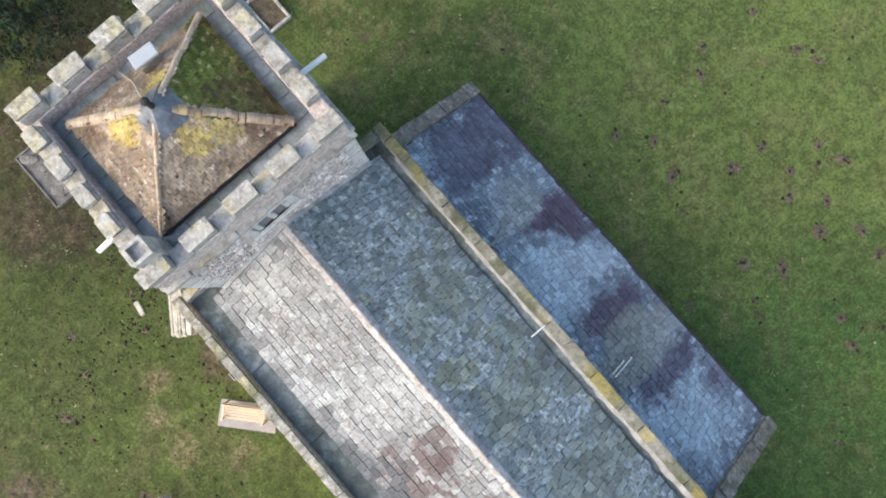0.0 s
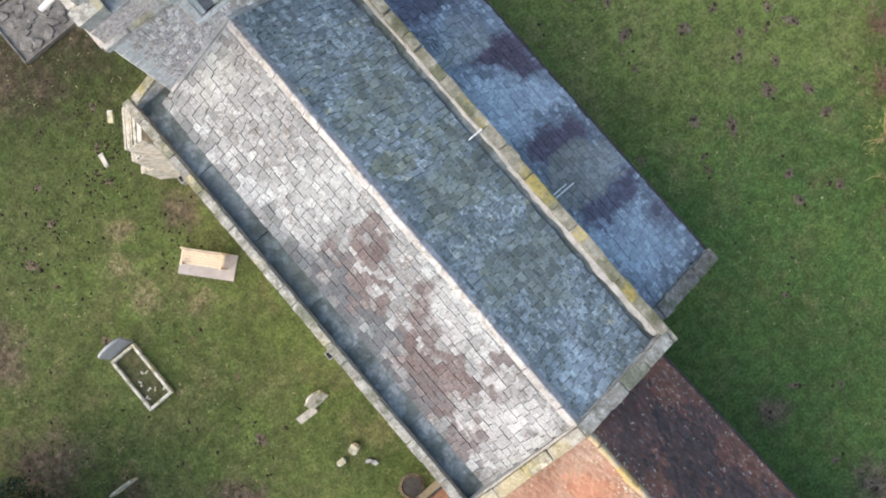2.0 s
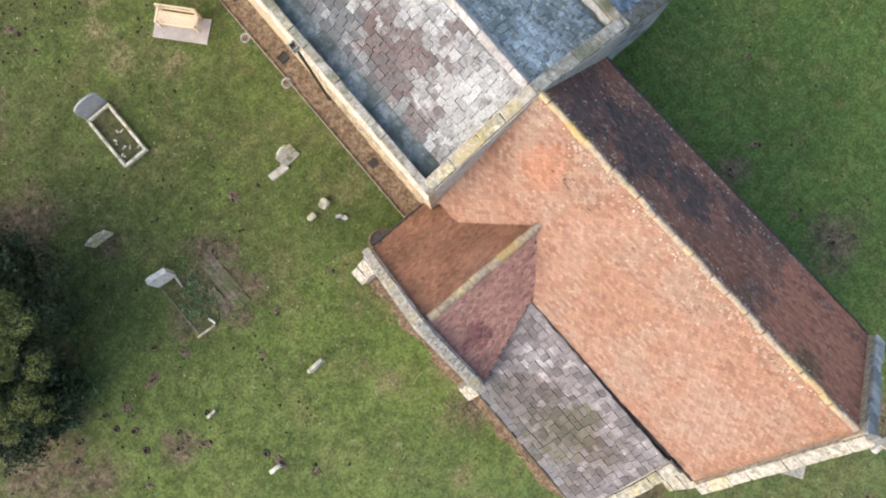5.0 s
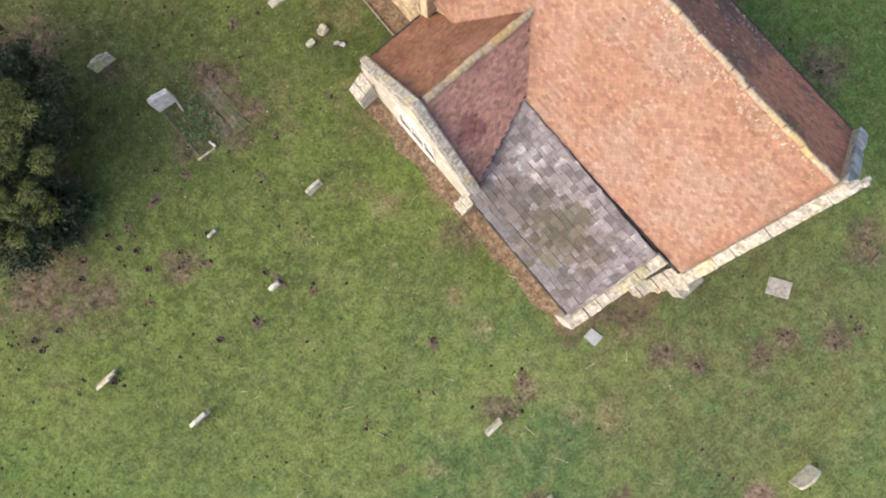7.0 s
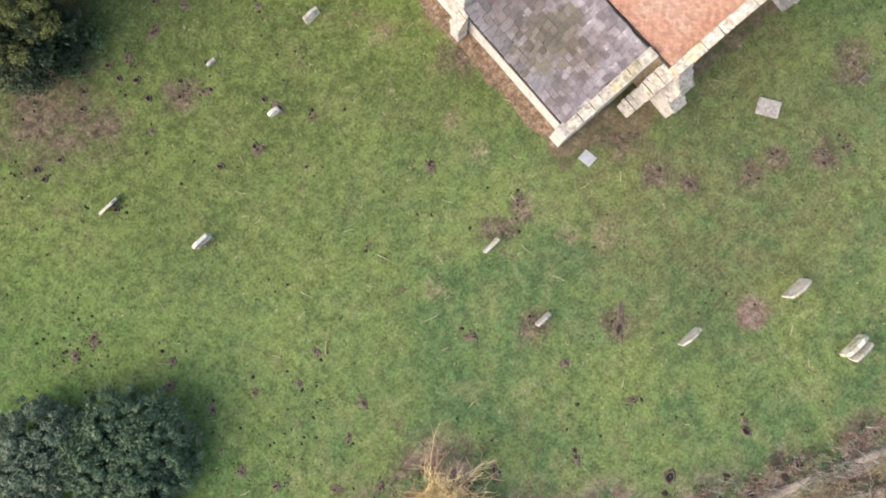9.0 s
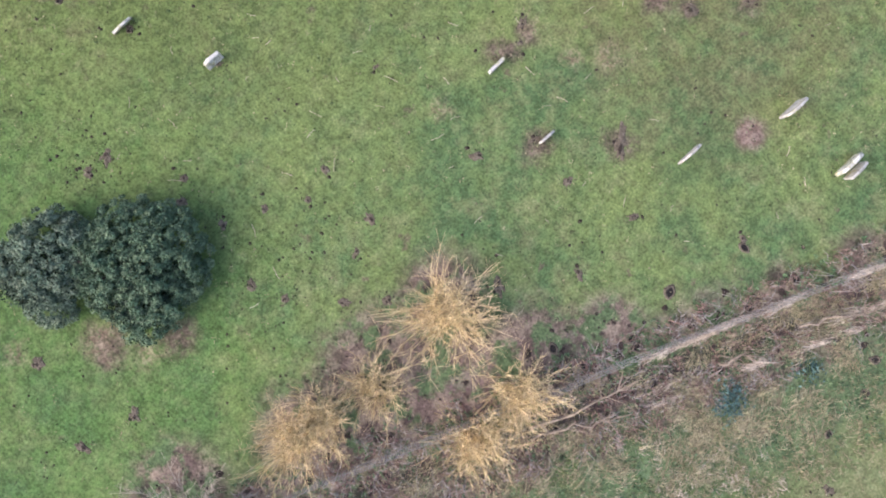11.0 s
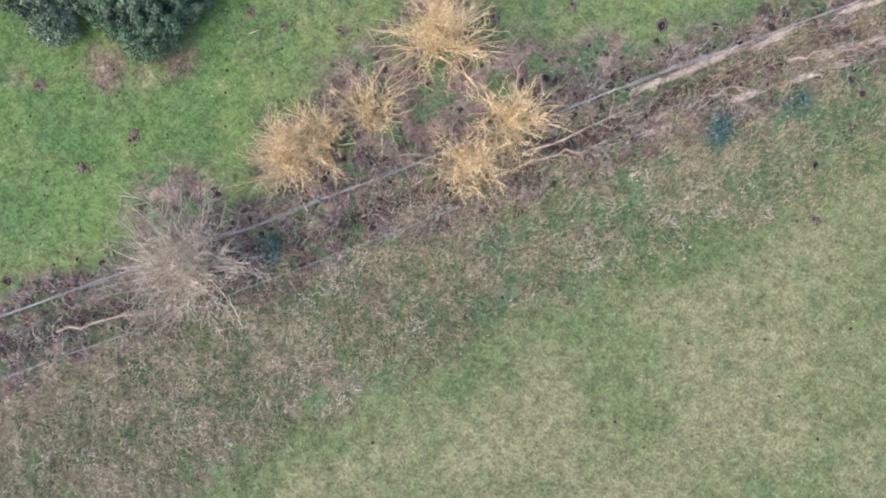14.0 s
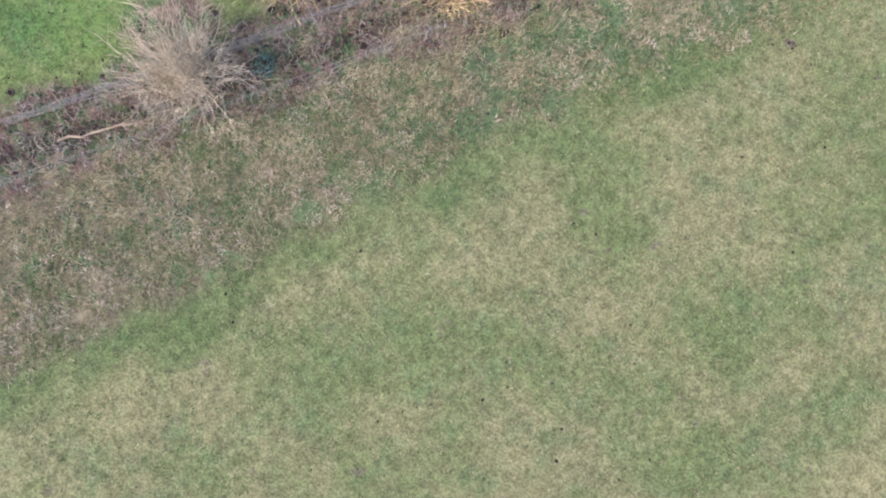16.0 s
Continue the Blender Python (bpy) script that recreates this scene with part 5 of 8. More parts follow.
    for x, y, r in ((30.6, -25.6, 2.2), (31.6, -29.4, 3.4), (31.0, -33.0, 2.4), (33.5, -27.5, 3.0), (32.6, -31.8, 2.6), (34.6, -24.4, 2.4), (36.0, -21.5, 2.0), (29.4, -38.6, 2.2)):
        strip = calc("MAXIMUM", strip, near(x, y, r * 0.55, r * 1.25, 0.35))
    col = mix(col, rough, strip)
    # tan tussocks, then the pasture
    tan = mix((0.112, 0.098, 0.056), (0.188, 0.158, 0.096), span(nz(1.3, 31, 7, 0.68), 0.42, 0.60))
    tan = mix(tan, (0.088, 0.138, 0.058), span(calc("MULTIPLY_ADD", u, 0.005, nz(0.6, 32, 8, 0.68)), 0.34, 0.45, 0, 0.88))
    tan = mix(tan, (0.135, 0.092, 0.080), span(nz(0.7, 34, 7, 0.66), 0.59, 0.64, 0, 0.55))
    tan = mix(tan, (0.34, 0.28, 0.19), span(nz(5, 35, 5, 0.65), 0.60, 0.70, 0, 0.5))
    wob2 = calc("MULTIPLY_ADD", nz(0.3, 33), 5.0, s)
    col = mix(col, tan, span(wob2, 46.6, 48.6))
    past = mix((0.121, 0.149, 0.058), (0.192, 0.186, 0.088), span(nz(0.25, 41, 6, 0.6), 0.38, 0.60))
    past = mix(past, (0.098, 0.145, 0.062), span(nz(0.6, 42, 7, 0.66), 0.50, 0.64, 0, 0.5))
    past = mix(past, (0.30, 0.250, 0.155), span(nz(1.6, 43, 7, 0.68), 0.52, 0.68, 0, 0.25))
    past = mix(past, (0.080, 0.105, 0.048), span(nz(4.0, 44, 3, 0.5), 0.65, 0.70, 0, 0.7))
    past = mix(past, (0.140, 0.108, 0.085), span(nz(0.9, 45, 6, 0.64), 0.64, 0.69, 0, 0.7))
    lean = calc("MULTIPLY_ADD", u, 0.115, wob2)     # its edge runs slightly aslant to the fence
    past = mix(past, (0.080, 0.122, 0.042), span(calc("ABSOLUTE", calc("SUBTRACT", lean, 50.6), 0), 0.4, 2.2, 0.55, 0))   # a lush margin
    col = mix(col, past, span(lean, 49.3, 50.8))
    # bare earth by the yews, the walls and old graves
    earth = mix((0.064, 0.045, 0.034), (0.162, 0.115, 0.088), span(nz(3, 81, 5, 0.65), 0.38, 0.62))
    bare = 0.0
    for x, y, r in ((9.0, -27.8, 2.6), (7.5, -26.6, 1.6), (10.8, -26.4, 1.2), (-11.6, -10.6, 1.8), (-10.9, -13.2, 1.5), (-13.0, -9.4, 2.4), (-12.4, -14.2, 2.2), (-15.2, -12.0, 2.4), (-3.4, -12.0, 0.9), (1.0, -22.8, 2.0), (-3.8, -21.5, 1.8), (-13.8, -2.4, 1.6), (-14.5, -6.5, 3.0), (-12.4, -5.6, 1.8), (-16.0, -9.0, 3.0), (-15.0, -4.0, 2.2), (24.4, -10.9, 1.5), (18.0, -13.6, 1.0),
                    (26.8, -10.8, 0.8), (27.9, -10.0, 0.6), (29.4, -8.0, 0.8), (29.5, -6.7, 0.7), (30.7, -5.2, 0.8), (28.8, -1.8, 1.1), (30.4, -16.0, 0.7), (24.4, -16.9, 0.7), (17.6, 0.3, 0.8), (22.3, 1.5, 1.3),
                    (8.4, -18.0, 1.4), (8.2, -19.6, 1.2), (11.9, -23.3, 0.9), (28.2, -18.5, 0.8), (3.8, -20.5, 0.7), (7.2, -17.0, 0.6), (9.5, -18.2, 0.5), (7.1, -18.5, 0.6), (6.4, -25.3, 1.5), (8.1, -27.9, 1.6), (23.2, -37.0, 1.3), (24.6, -34.6, 1.0), (37.5, -28.9, 0.9), (30.3, -16.0, 0.8), (24.2, -17.3, 0.7), (24.4, -15.9, 0.6), (6.6, -17.5, 1.0), (8.9, -17.1, 0.7)):
        bare = calc("MAXIMUM", bare, near(x, y, r * 0.15, r * 1.25, 1.0))
    col = mix(col, earth, calc("MULTIPLY", calc("MULTIPLY", bare, span(nz(4, 84, 6, 0.7), 0.30, 0.52, 0.25, 1.0)), 0.88))
    pale = 0.0
    for x, y, r in ((-3.1, -15.4, 0.8), (-1.6, -15.5, 0.8), (0.0, -13.9, 0.8), (-4.3, -14.5, 0.6), (19.8, -15.6, 0.5), (21.5, -15.5, 0.6), (27.4, -13.9, 0.9), (26.4, -15.1, 0.7), (24.5, -20.5, 0.6), (15.1, -15.4, 0.6), (24.2, -15.5, 0.6), (22.8, -37.2, 1.0), (24.3, -36.0, 0.9), (20.9, -40.0, 0.7)):
        pale = calc("MAXIMUM", pale, near(x, y, r * 0.1, r * 1.2, 1.2))
    col = mix(col, mix((0.22, 0.145, 0.10), (0.32, 0.25, 0.16), span(nz(3, 82, 5, 0.65), 0.4, 0.6)), calc("MULTIPLY", calc("MULTIPLY", pale, span(nz(5, 83, 5, 0.65), 0.38, 0.58)), 0.6))
    col = mix(col, mix((0.165, 0.105, 0.082), (0.235, 0.165, 0.130), span(nz(4, 85, 5, 0.65), 0.4, 0.6)), calc("MULTIPLY", near(33.5, -11.6, 0.35, 1.0, 0.5), 0.9))   # turned earth of a grave
    # darker ground under the trees behind the tower
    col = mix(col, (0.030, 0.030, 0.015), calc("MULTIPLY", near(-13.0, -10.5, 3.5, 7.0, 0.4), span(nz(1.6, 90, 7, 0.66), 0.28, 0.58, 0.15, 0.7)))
    # fine blades
    f = calc("MULTIPLY", span(nz(9, 51, 4, 0.7), 0.30, 0.70, 0.60, 1.42), span(nz(2.4, 52, 5, 0.65), 0.32, 0.68, 0.76, 1.25))
    h = n.new("ShaderNodeHueSaturation")
    l.new(col, h.inputs["Color"]), l.new(f, h.inputs["Value"])
    l.new(h.outputs[0], bsdf.inputs["Base Color"])
    bsdf.inputs["Roughness"].default_value, bsdf.inputs["Specular IOR Level"].default_value = 0.95, 0.1
    b = n.new("ShaderNodeBump")
    b.inputs["Strength"].default_value, b.inputs["Distance"].default_value = 0.55, 0.08
    l.new(calc("ADD", nz(14, 61, 6, 0.8), nz(2.5, 62)), b.inputs["Height"])
    l.new(b.outputs[0], bsdf.inputs["Normal"])
    return m


def relief(x, y):
    """Height of the ground: soft unevenness, flat by the church, and a shallow ditch along the fence."""
    v = Vector((x, y, 0))
    s = v.dot(FN)
    far = min(1.0, max(0.0, (abs(x - 8) - 19) / 10, (abs(y + 5.5) - 8) / 6))
    h = far * (0.10 * noise.noise(v * 0.18) + 0.05 * noise.noise(v * 0.6 + Vector((9, 0, 0))))
    ditch = math.exp(-((s - 43.3) / 0.55) ** 2)
    rough = math.exp(-((s - 44.0) / 3.0) ** 2)
    h += -0.32 * ditch + 0.12 * rough * noise.noise(v * 1.3) + 0.08 * rough * noise.noise(v * 3.1)
    return h


def build_ground():
    def axis(lo, hi, step):
        a = [lo + step * k for k in range(int((hi - lo) / step) + 1)]
        out, d = [], step
        while d < 2500:
            d *= 1.8
            out.append(d)
        return [lo - d for d in reversed(out)] + a + [hi + d for d in out]
    xs, ys = axis(-22, 66, 0.4), axis(-62, 24, 0.4)
    inside = lambda x, y: -23 < x < 67 and -63 < y < 25
    verts = [(x, y, relief(x, y) if inside(x, y) else 0.0) for y in ys for x in xs]
    w = len(xs)
    faces = [(j * w + i, j * w + i + 1, (j + 1) * w + i + 1, (j + 1) * w + i) for j in range(len(ys) - 1) for i in range(w - 1)]
    me = bpy.data.meshes.new("ground")
    me.from_pydata(verts, [], faces)
    for p in me.polygons:
        p.use_smooth = True
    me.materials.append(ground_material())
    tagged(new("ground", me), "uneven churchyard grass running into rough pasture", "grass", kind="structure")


build_ground()


# ---- things round the church ----
def ground_z(x, y):
    return relief(x, y)


def scatter_stuff(name, verts, faces, mat, label, category):
    me = bpy.data.meshes.new(name)
    me.from_pydata(verts, [], faces)
    me.materials.append(mat)
    return tagged(new(name, me), label, category, kind="stuff")


# gravel drain along the nave's south wall with a board edge
bm = bmesh.new()
box(bm, -3.2, -10.78, -0.3, 11.0, NYS - 0.0, 0.025)
gravel = part("gravel_strip", bm, M_GRAVEL, None)
tagged(gravel, "strip of brown gravel at the foot of the nave wall", "gravel", kind="structure")
edging = thing("edging_board", (3.5, -10.8, 0), "thin pale timber edging board beside the gravel", "edging")
bm = bmesh.new()
x = -3.2
while x < 10.9:
    l = min(rng.uniform(2.4, 3.2), 11.0 - x)
    box(bm, x, -10.82, -0.1, x + l - 0.01, -10.785, 0.10 + rng.uniform(-0.01, 0.01))
    x += l
part("board", bm, M_OLDWOOD, edging)
chip = thing("wall_margin", (17, -13.3, 0), "ragged brown gravel margin below the chapel and vestry walls", "gravel", kind="structure")
bm = bmesh.new()
xs = [11.0 + 0.2 * k for k in range(64)]
inner = [bm.verts.new((x, -12.5 if x > 17.5 else -12.7, 0.03)) for x in xs]
outer = [bm.verts.new((x, (-13.42 if x > 17.5 else -13.55) - 0.28 * noise.noise(Vector((x * 0.9, 2, 0))) - 0.15 * noise.noise(Vector((x * 3, 5, 0))), 0.012)) for x in xs]
for k in range(len(xs) - 1):
    bm.faces.new((inner[k], inner[k + 1], outer[k + 1], outer[k]))
part("gravel_bed", bm, M_GRAVEL, chip)


bm = bmesh.new()
line = [((23.45, -13.3), (1, -0.5)), ((23.45, -12.2), (1, 0)), ((23.45, -11.2), (1, 0)), ((24.0, -10.2), (1, -0.5)), ((24.4, -9.6), (1, -0.3)), ((24.45, -8.4), (1, 0)), ((24.5, -6.5), (1, 0)), ((24.55, -4.5), (1, 0)), ((24.6, -2.6), (1, 0)), ((24.4, -1.9), (0.5, 1))]
rows = []
for (p, n0), (q, n1) in zip(line, line[1:]):
    for k in range(8):
        f = k / 8
        x, y = p[0] + (q[0] - p[0]) * f, p[1] + (q[1] - p[1]) * f
        n = Vector((n0[0] + (n1[0] - n0[0]) * f, n0[1] + (n1[1] - n0[1]) * f, 0)).normalized()
        w = (0.85 if y < -9.3 else 0.5) + 0.35 * noise.noise(Vector((x * 1.1, y * 1.1, 4))) + 0.2 * noise.noise(Vector((x * 4, y * 4, 8)))
        rows.append((bm.verts.new((x - 0.3 * n.x, y - 0.3 * n.y, 0.05)), bm.verts.new((x + w * n.x, y + w * n.y, -0.004))))
for a, b in zip(rows, rows[1:]):
    bm.faces.new((a[0], a[1], b[1], b[0]))
bmesh.ops.subdivide_edges(bm, edges=[e for e in bm.edges if e.calc_length() > 0.4], cuts=3, use_grid_fill=True)
for v in bm.verts:
    v.co.z += 0.03 * max(0.0, noise.noise(v.co * 4))
part("earth_bed", bm, M_MARGIN, chip)


def drain(x, y, r, label, round_=True):
    d = thing("drain_cover", (x, y, 0), label, "drain", "drains by the nave")
    bm = bmesh.new()
    if round_:
        n = 18
        for k in range(n):
            a0, a1 = 2 * math.pi * k / n, 2 * math.pi * (k + 1) / n
            q = [bm.verts.new((x + rr * math.cos(a), y + rr * math.sin(a), z)) for rr, z in ((r, 0.09), (r * 0.72, 0.09), (r * 0.72, 0.0), (r, 0.0)) for a in (a0, a1)]
            for i in range(0, 8, 2):
                j = (i + 2) % 8
                bm.faces.new((q[i], q[i + 1], q[j + 1], q[j]))
        bmesh.ops.remove_doubles(bm, verts=bm.verts, dist=0.0005)
        part("rim", bm, M_GREYSTONE, d)
        bm = bmesh.new()
        tube(bm, (x, y, 0.0), (x, y, 0.045), r * 0.72, None, 18)
        part("cover", bm, M_GRAVEL, d)
    else:
        for c in ((-r, -r, r, -r * 0.7), (-r, r * 0.7, r, r), (-r, -r * 0.7, -r * 0.7, r * 0.7), (r * 0.7, -r * 0.7, r, r * 0.7)):
            box(bm, x + c[0], y + c[1], 0, x + c[2], y + c[3], 0.07)
        part("rim", bm, M_IRON, d)
        bm = bmesh.new()
        box(bm, x - r * 0.7, y - r * 0.7, 0, x + r * 0.7, y + r * 0.7, 0.035)
        part("cover", bm, M_DARK, d)
    return d


drain(1.0, -11.0, 0.2, "round concrete drain set in the grass edge")
drain(3.5, -10.9, 0.22, "round concrete drain set in the grass edge")
drain(2.6, -10.35, 0.2, "square dark drain grate in the gravel", False)
drain(8.2, -10.35, 0.17, "square dark drain grate in the gravel", False)
drain(-0.6, -10.2, 0.18, "square dark drain grate in the gravel", False)


def downpipe(x, y, z, out):
    d = thing("downpipe", (x, y, 0), "lead rainwater head and dark downpipe on the nave wall", "downpipe", "downpipes")
    bm = bmesh.new()
    for c in ((-0.13, 0, 0.13, 0.03), (-0.13, 0.22, 0.13, 0.25), (-0.13, 0.03, -0.10, 0.22), (0.10, 0.03, 0.13, 0.22)):
        box(bm, x + c[0], min(y + out * c[1], y + out * c[3]), z - 0.3, x + c[2], max(y + out * c[1], y + out * c[3]), z)
    box(bm, x - 0.1, min(y, y + out * 0.22), z - 0.3, x + 0.1, max(y, y + out * 0.22), z - 0.2)
    part("hopper", bm, M_GREYSTONE, d)
    bm = bmesh.new()
    tube(bm, (x, y + out * 0.1, z - 0.28), (x, y + out * 0.1, 0.02), 0.05, None, 8)
    part("pipe", bm, M_IRON, d)


for x in (-1.9, 5.1):
    downpipe(x, NYS, 6.05, -1)
# thin pipes lying on the roofs by the north parapet
for x, y0, y1, z0, z1 in ((2.95, -2.75, -2.25, 6.42, 6.46), (5.95, -1.5, -0.62, 4.42, 3.98), (5.82, -1.5, -0.9, 4.42, 4.12)):
    p = thing("roof_pipe", (x, y1, z1), "thin pale pipe on the slates by the parapet", "pipe", "roof pipes")
    bm = bmesh.new()
    tube(bm, (x, y0, z0), (x, y1, z1), 0.022, None, 8)
    tube(bm, (x, y1, z1), (x, y1, z1 - 0.12), 0.022, None, 8)
    part("pipe", bm, M_WHITE, p)
p = thing("roof_outlet", (0.0, -1.7, 4.3), "flat lead outlet lying on the aisle slates", "outlet")
bm = bmesh.new()
box(bm, -0.06, -0.45, -0.03, 0.06, 0.45, 0.05, pose(0.15, -1.35, 4.22, -26.5, 0, 12))
part("lead_chute", softened(bm, 0.01), M_LEAD, p)

# pit by the chapel
pit = thing("drain_pit", (10.75, -12.1, 0), "dark round drain pit with a broken rim beside the chapel", "drain")
bm = bmesh.new()
for k in range(16):
    a0, a1 = 2 * math.pi * k / 16, 2 * math.pi * (k + 1) / 16
    q = [bm.verts.new((10.75 + r * math.cos(a), -12.1 + r * math.sin(a), z)) for r, z in ((0.52, 0.03), (0.40, 0.08), (0.34, -0.25)) for a in (a0, a1)]
    bm.faces.new((q[0], q[1], q[3], q[2])), bm.faces.new((q[2], q[3], q[5], q[4]))
bmesh.ops.remove_doubles(bm, verts=bm.verts, dist=0.0005)
part("rim", worn(bm, 0.03), M_SOIL, pit)
# dark disc at ground level, painting the depth of the pit
bm = bmesh.new()
tube(bm, (10.75, -12.1, 0.0), (10.75, -12.1, 0.035), 0.39, None, 14)
part("bottom", bm, M_DARK, pit)


# ---- graves ----
def headstone(x, y, wide, high, thick=0.11, lean=0.0, turn=0.0, top="round", mat=M_HEADSTONE, label="weathered lichened headstone in the grass", seed=0):
    """An upright slab whose broad sides face east and west."""
    h = thing("headstone", (0, 0, 0), label, "headstone", "headstones")
    r = random.Random(seed)
    if top == "round":
        out = [(-wide / 2, -0.15), (-wide / 2, high * 0.72)] + [(-wide / 2 * math.cos(a), high * 0.72 + high * 0.28 * math.sin(a)) for a in (0.3, 0.7, 1.1, math.pi / 2, 2.04, 2.44, 2.84)] + [(wide / 2, high * 0.72), (wide / 2, -0.15)]
    elif top == "shoulder":
        out = [(-wide / 2, -0.15), (-wide / 2, high * 0.78), (-wide * 0.36, high * 0.80), (-wide * 0.33, high * 0.86), (-wide * 0.2, high * 0.97), (0, high), (wide * 0.2, high * 0.97), (wide * 0.33, high * 0.86), (wide * 0.36, high * 0.80), (wide / 2, high * 0.78), (wide / 2, -0.15)]
    else:
        out = [(-wide / 2, -0.15), (-wide / 2, high * r.uniform(0.85, 1)), (-wide * 0.2, high * r.uniform(0.9, 1.05)), (wide * 0.15, high * r.uniform(0.85, 1)), (wide / 2, high * r.uniform(0.75, 1)), (wide / 2, -0.15)]
    bm = bmesh.new()
    prism(bm, [(-thick / 2, q, z) for q, z in out], (thick, 0, 0))
    softened(bm, 0.018)
    worn(bm, 0.012, 4, seed)
    part("slab", bm, mat, h)
    h.matrix_basis = pose(x, y, ground_z(x, y), 0, lean, turn)
    return h


def loose_stone(x, y, l, w, h, turn, tilt=0.0, mat=M_HEADSTONE, label="pale loose stone lying in the grass", seed=0):
    s = thing("loose_stone", (0, 0, 0), label, "stone", "loose stones")
    bm = bmesh.new()
    box(bm, -l / 2, -w / 2, -0.02, l / 2, w / 2, h)
    softened(bm, min(l, w, h) * 0.2, 2)
    worn(bm, 0.035, 4, seed)
    part("stone", bm, mat, s)
    s.matrix_basis = pose(x, y, ground_z(x, y), tilt, 0, turn)
    return s


def kerbed_grave(x0, y0, x1, y1, inner, label, mat=M_HEADSTONE, broken=(), top=0.19):
    g = thing("kerbed_grave", ((x0 + x1) / 2, (y0 + y1) / 2, 0), label, "grave", "kerbed graves")
    sides = {"south_kerb": (x0, y0, x1, y0 + 0.12), "north_kerb": (x0, y1 - 0.12, x1, y1), "east_kerb": (x1 - 0.12, y0 + 0.12, x1, y1 - 0.12), "west_kerb": (x0, y0 + 0.12, x0 + 0.12, y1 - 0.12)}
    for nm, c in sides.items():
        if nm in broken:
            continue
        bm = bmesh.new()
        box(bm, c[0], c[1], -0.1, c[2], c[3], top if nm != "east_kerb" else max(top, 0.1))
        part(nm, worn(softened(bm, 0.02), 0.012), mat, g)
    bm = bmesh.new()
    bmesh.ops.create_grid(bm, x_segments=16, y_segments=8, size=0.5, matrix=Matrix.Translation(((x0 + x1) / 2, (y0 + y1) / 2, min(0.06, top - 0.03))) @ Matrix.Diagonal((x1 - x0 - 0.1, y1 - y0 - 0.1, 1, 1)))
    for v in bm.verts:
        v.co.z += 0.05 * noise.noise(v.co * 3)
    part("earth", bm, inner, g)
    return g


M_HEADSTONE_PALE = material("whitish_headstone", [(0.30, 0.295, 0.275), (0.45, 0.445, 0.42), (0.56, 0.555, 0.54)], 5, 0.92, 0.4, 24, 0.25)
M_GRAVE_EARTH = material("grave_earth", [(0.035, 0.035, 0.018), (0.07, 0.075, 0.03), (0.12, 0.10, 0.055)], 4, 0.97, 0.8, 20, 0.4)
M_LEDGER = material("mossy_ledger", [(0.060, 0.050, 0.034), (0.125, 0.105, 0.074), (0.20, 0.172, 0.13)], 6, 0.95, 0.5, 25, 0.3, stains=[((0.08, 0.095, 0.035), 1.5, 0.5, 0.1, 0.7, 3)])
kerbed_grave(-0.48, -17.95, 2.0, -16.82, M_GRAVE_EARTH, "grave with a pale stone kerb, overgrown inside")
headstone(-0.62, -17.4, 1.12, 0.92, 0.12, -14, 1, "round", M_GRANITE, "grey round-topped headstone leaning back at a kerbed grave", 1)
for k in range(9):
    loose_stone(0.6 + 1.2 * rng.random(), -17.75 + 0.75 * rng.random(), rng.uniform(0.08, 0.2), 0.07, 0.13, rng.uniform(0, 180), label="small pale stone fragment inside the grave", seed=k)
headstone(3.6, -20.45, 0.95, 0.85, 0.09, -3, -3, "shoulder", label="thin grey shouldered headstone standing in bare earth", seed=2)
headstone(6.42, -19.55, 0.88, 0.85, 0.24, -12, -6, "ragged", M_HEADSTONE_PALE, "broad pale headstone with a worn top", 3)
kerbed_grave(6.65, -19.95, 9.1, -18.95, M_GRAVE_EARTH, "overgrown grave with a broken sunken kerb", M_LEDGER, ("north_kerb", "west_kerb"), 0.06)
ledger = thing("ledger_slab", (8.2, -17.9, 0), "mossy flat ledger stones sunk in brown earth", "grave")
for c in ((6.85, -18.15, 9.25, -17.5), (7.9, -18.62, 9.0, -18.25)):
    bm = bmesh.new()
    box(bm, c[0], c[1], -0.1, c[2], c[3], 0.045)
    bmesh.ops.subdivide_edges(bm, edges=bm.edges[:], cuts=5, use_grid_fill=True)
    part("slab", worn(worn(bm, 0.07, 1.6), 0.05, 4.5), M_LEDGER, ledger)
kerb_bits = thing("broken_kerb", (9.0, -19.6, 0), "pale broken corner of a grave kerb", "kerb")
for nm, a, b, w in (("kerb_piece", (9.02, -20.0), (9.08, -19.2), 0.085), ("kerb_piece", (9.05, -19.12), (8.7, -19.2), 0.08), ("lath", (6.62, -19.2), (7.1, -19.22), 0.06)):
    bm = bmesh.new()
    a, b = Vector((*a, 0)), Vector((*b, 0))
    box(bm, 0, -w / 2, -0.04, (b - a).length, w / 2, 0.11, Matrix.Translation(a) @ Matrix.Rotation(math.atan2(b.y - a.y, b.x - a.x), 4, "Z"))
    part(nm, worn(softened(bm, 0.015), 0.02, 4), M_HEADSTONE, kerb_bits)
headstone(6.0, -12.72, 0.8, 0.85, 0.1, -30, 5, "shoulder", label="weathered headstone leaning well back on the lawn", seed=4)
loose_stone(6.06, -13.42, 0.30, 0.84, 0.13, -4, label="long pale footstone lying in the grass", seed=5)
loose_stone(8.2, -12.85, 0.36, 0.42, 0.28, 20, seed=6)
loose_stone(8.28, -13.57, 0.22, 0.34, 0.2, 0, label="small whitish footstone in the grass", seed=7)
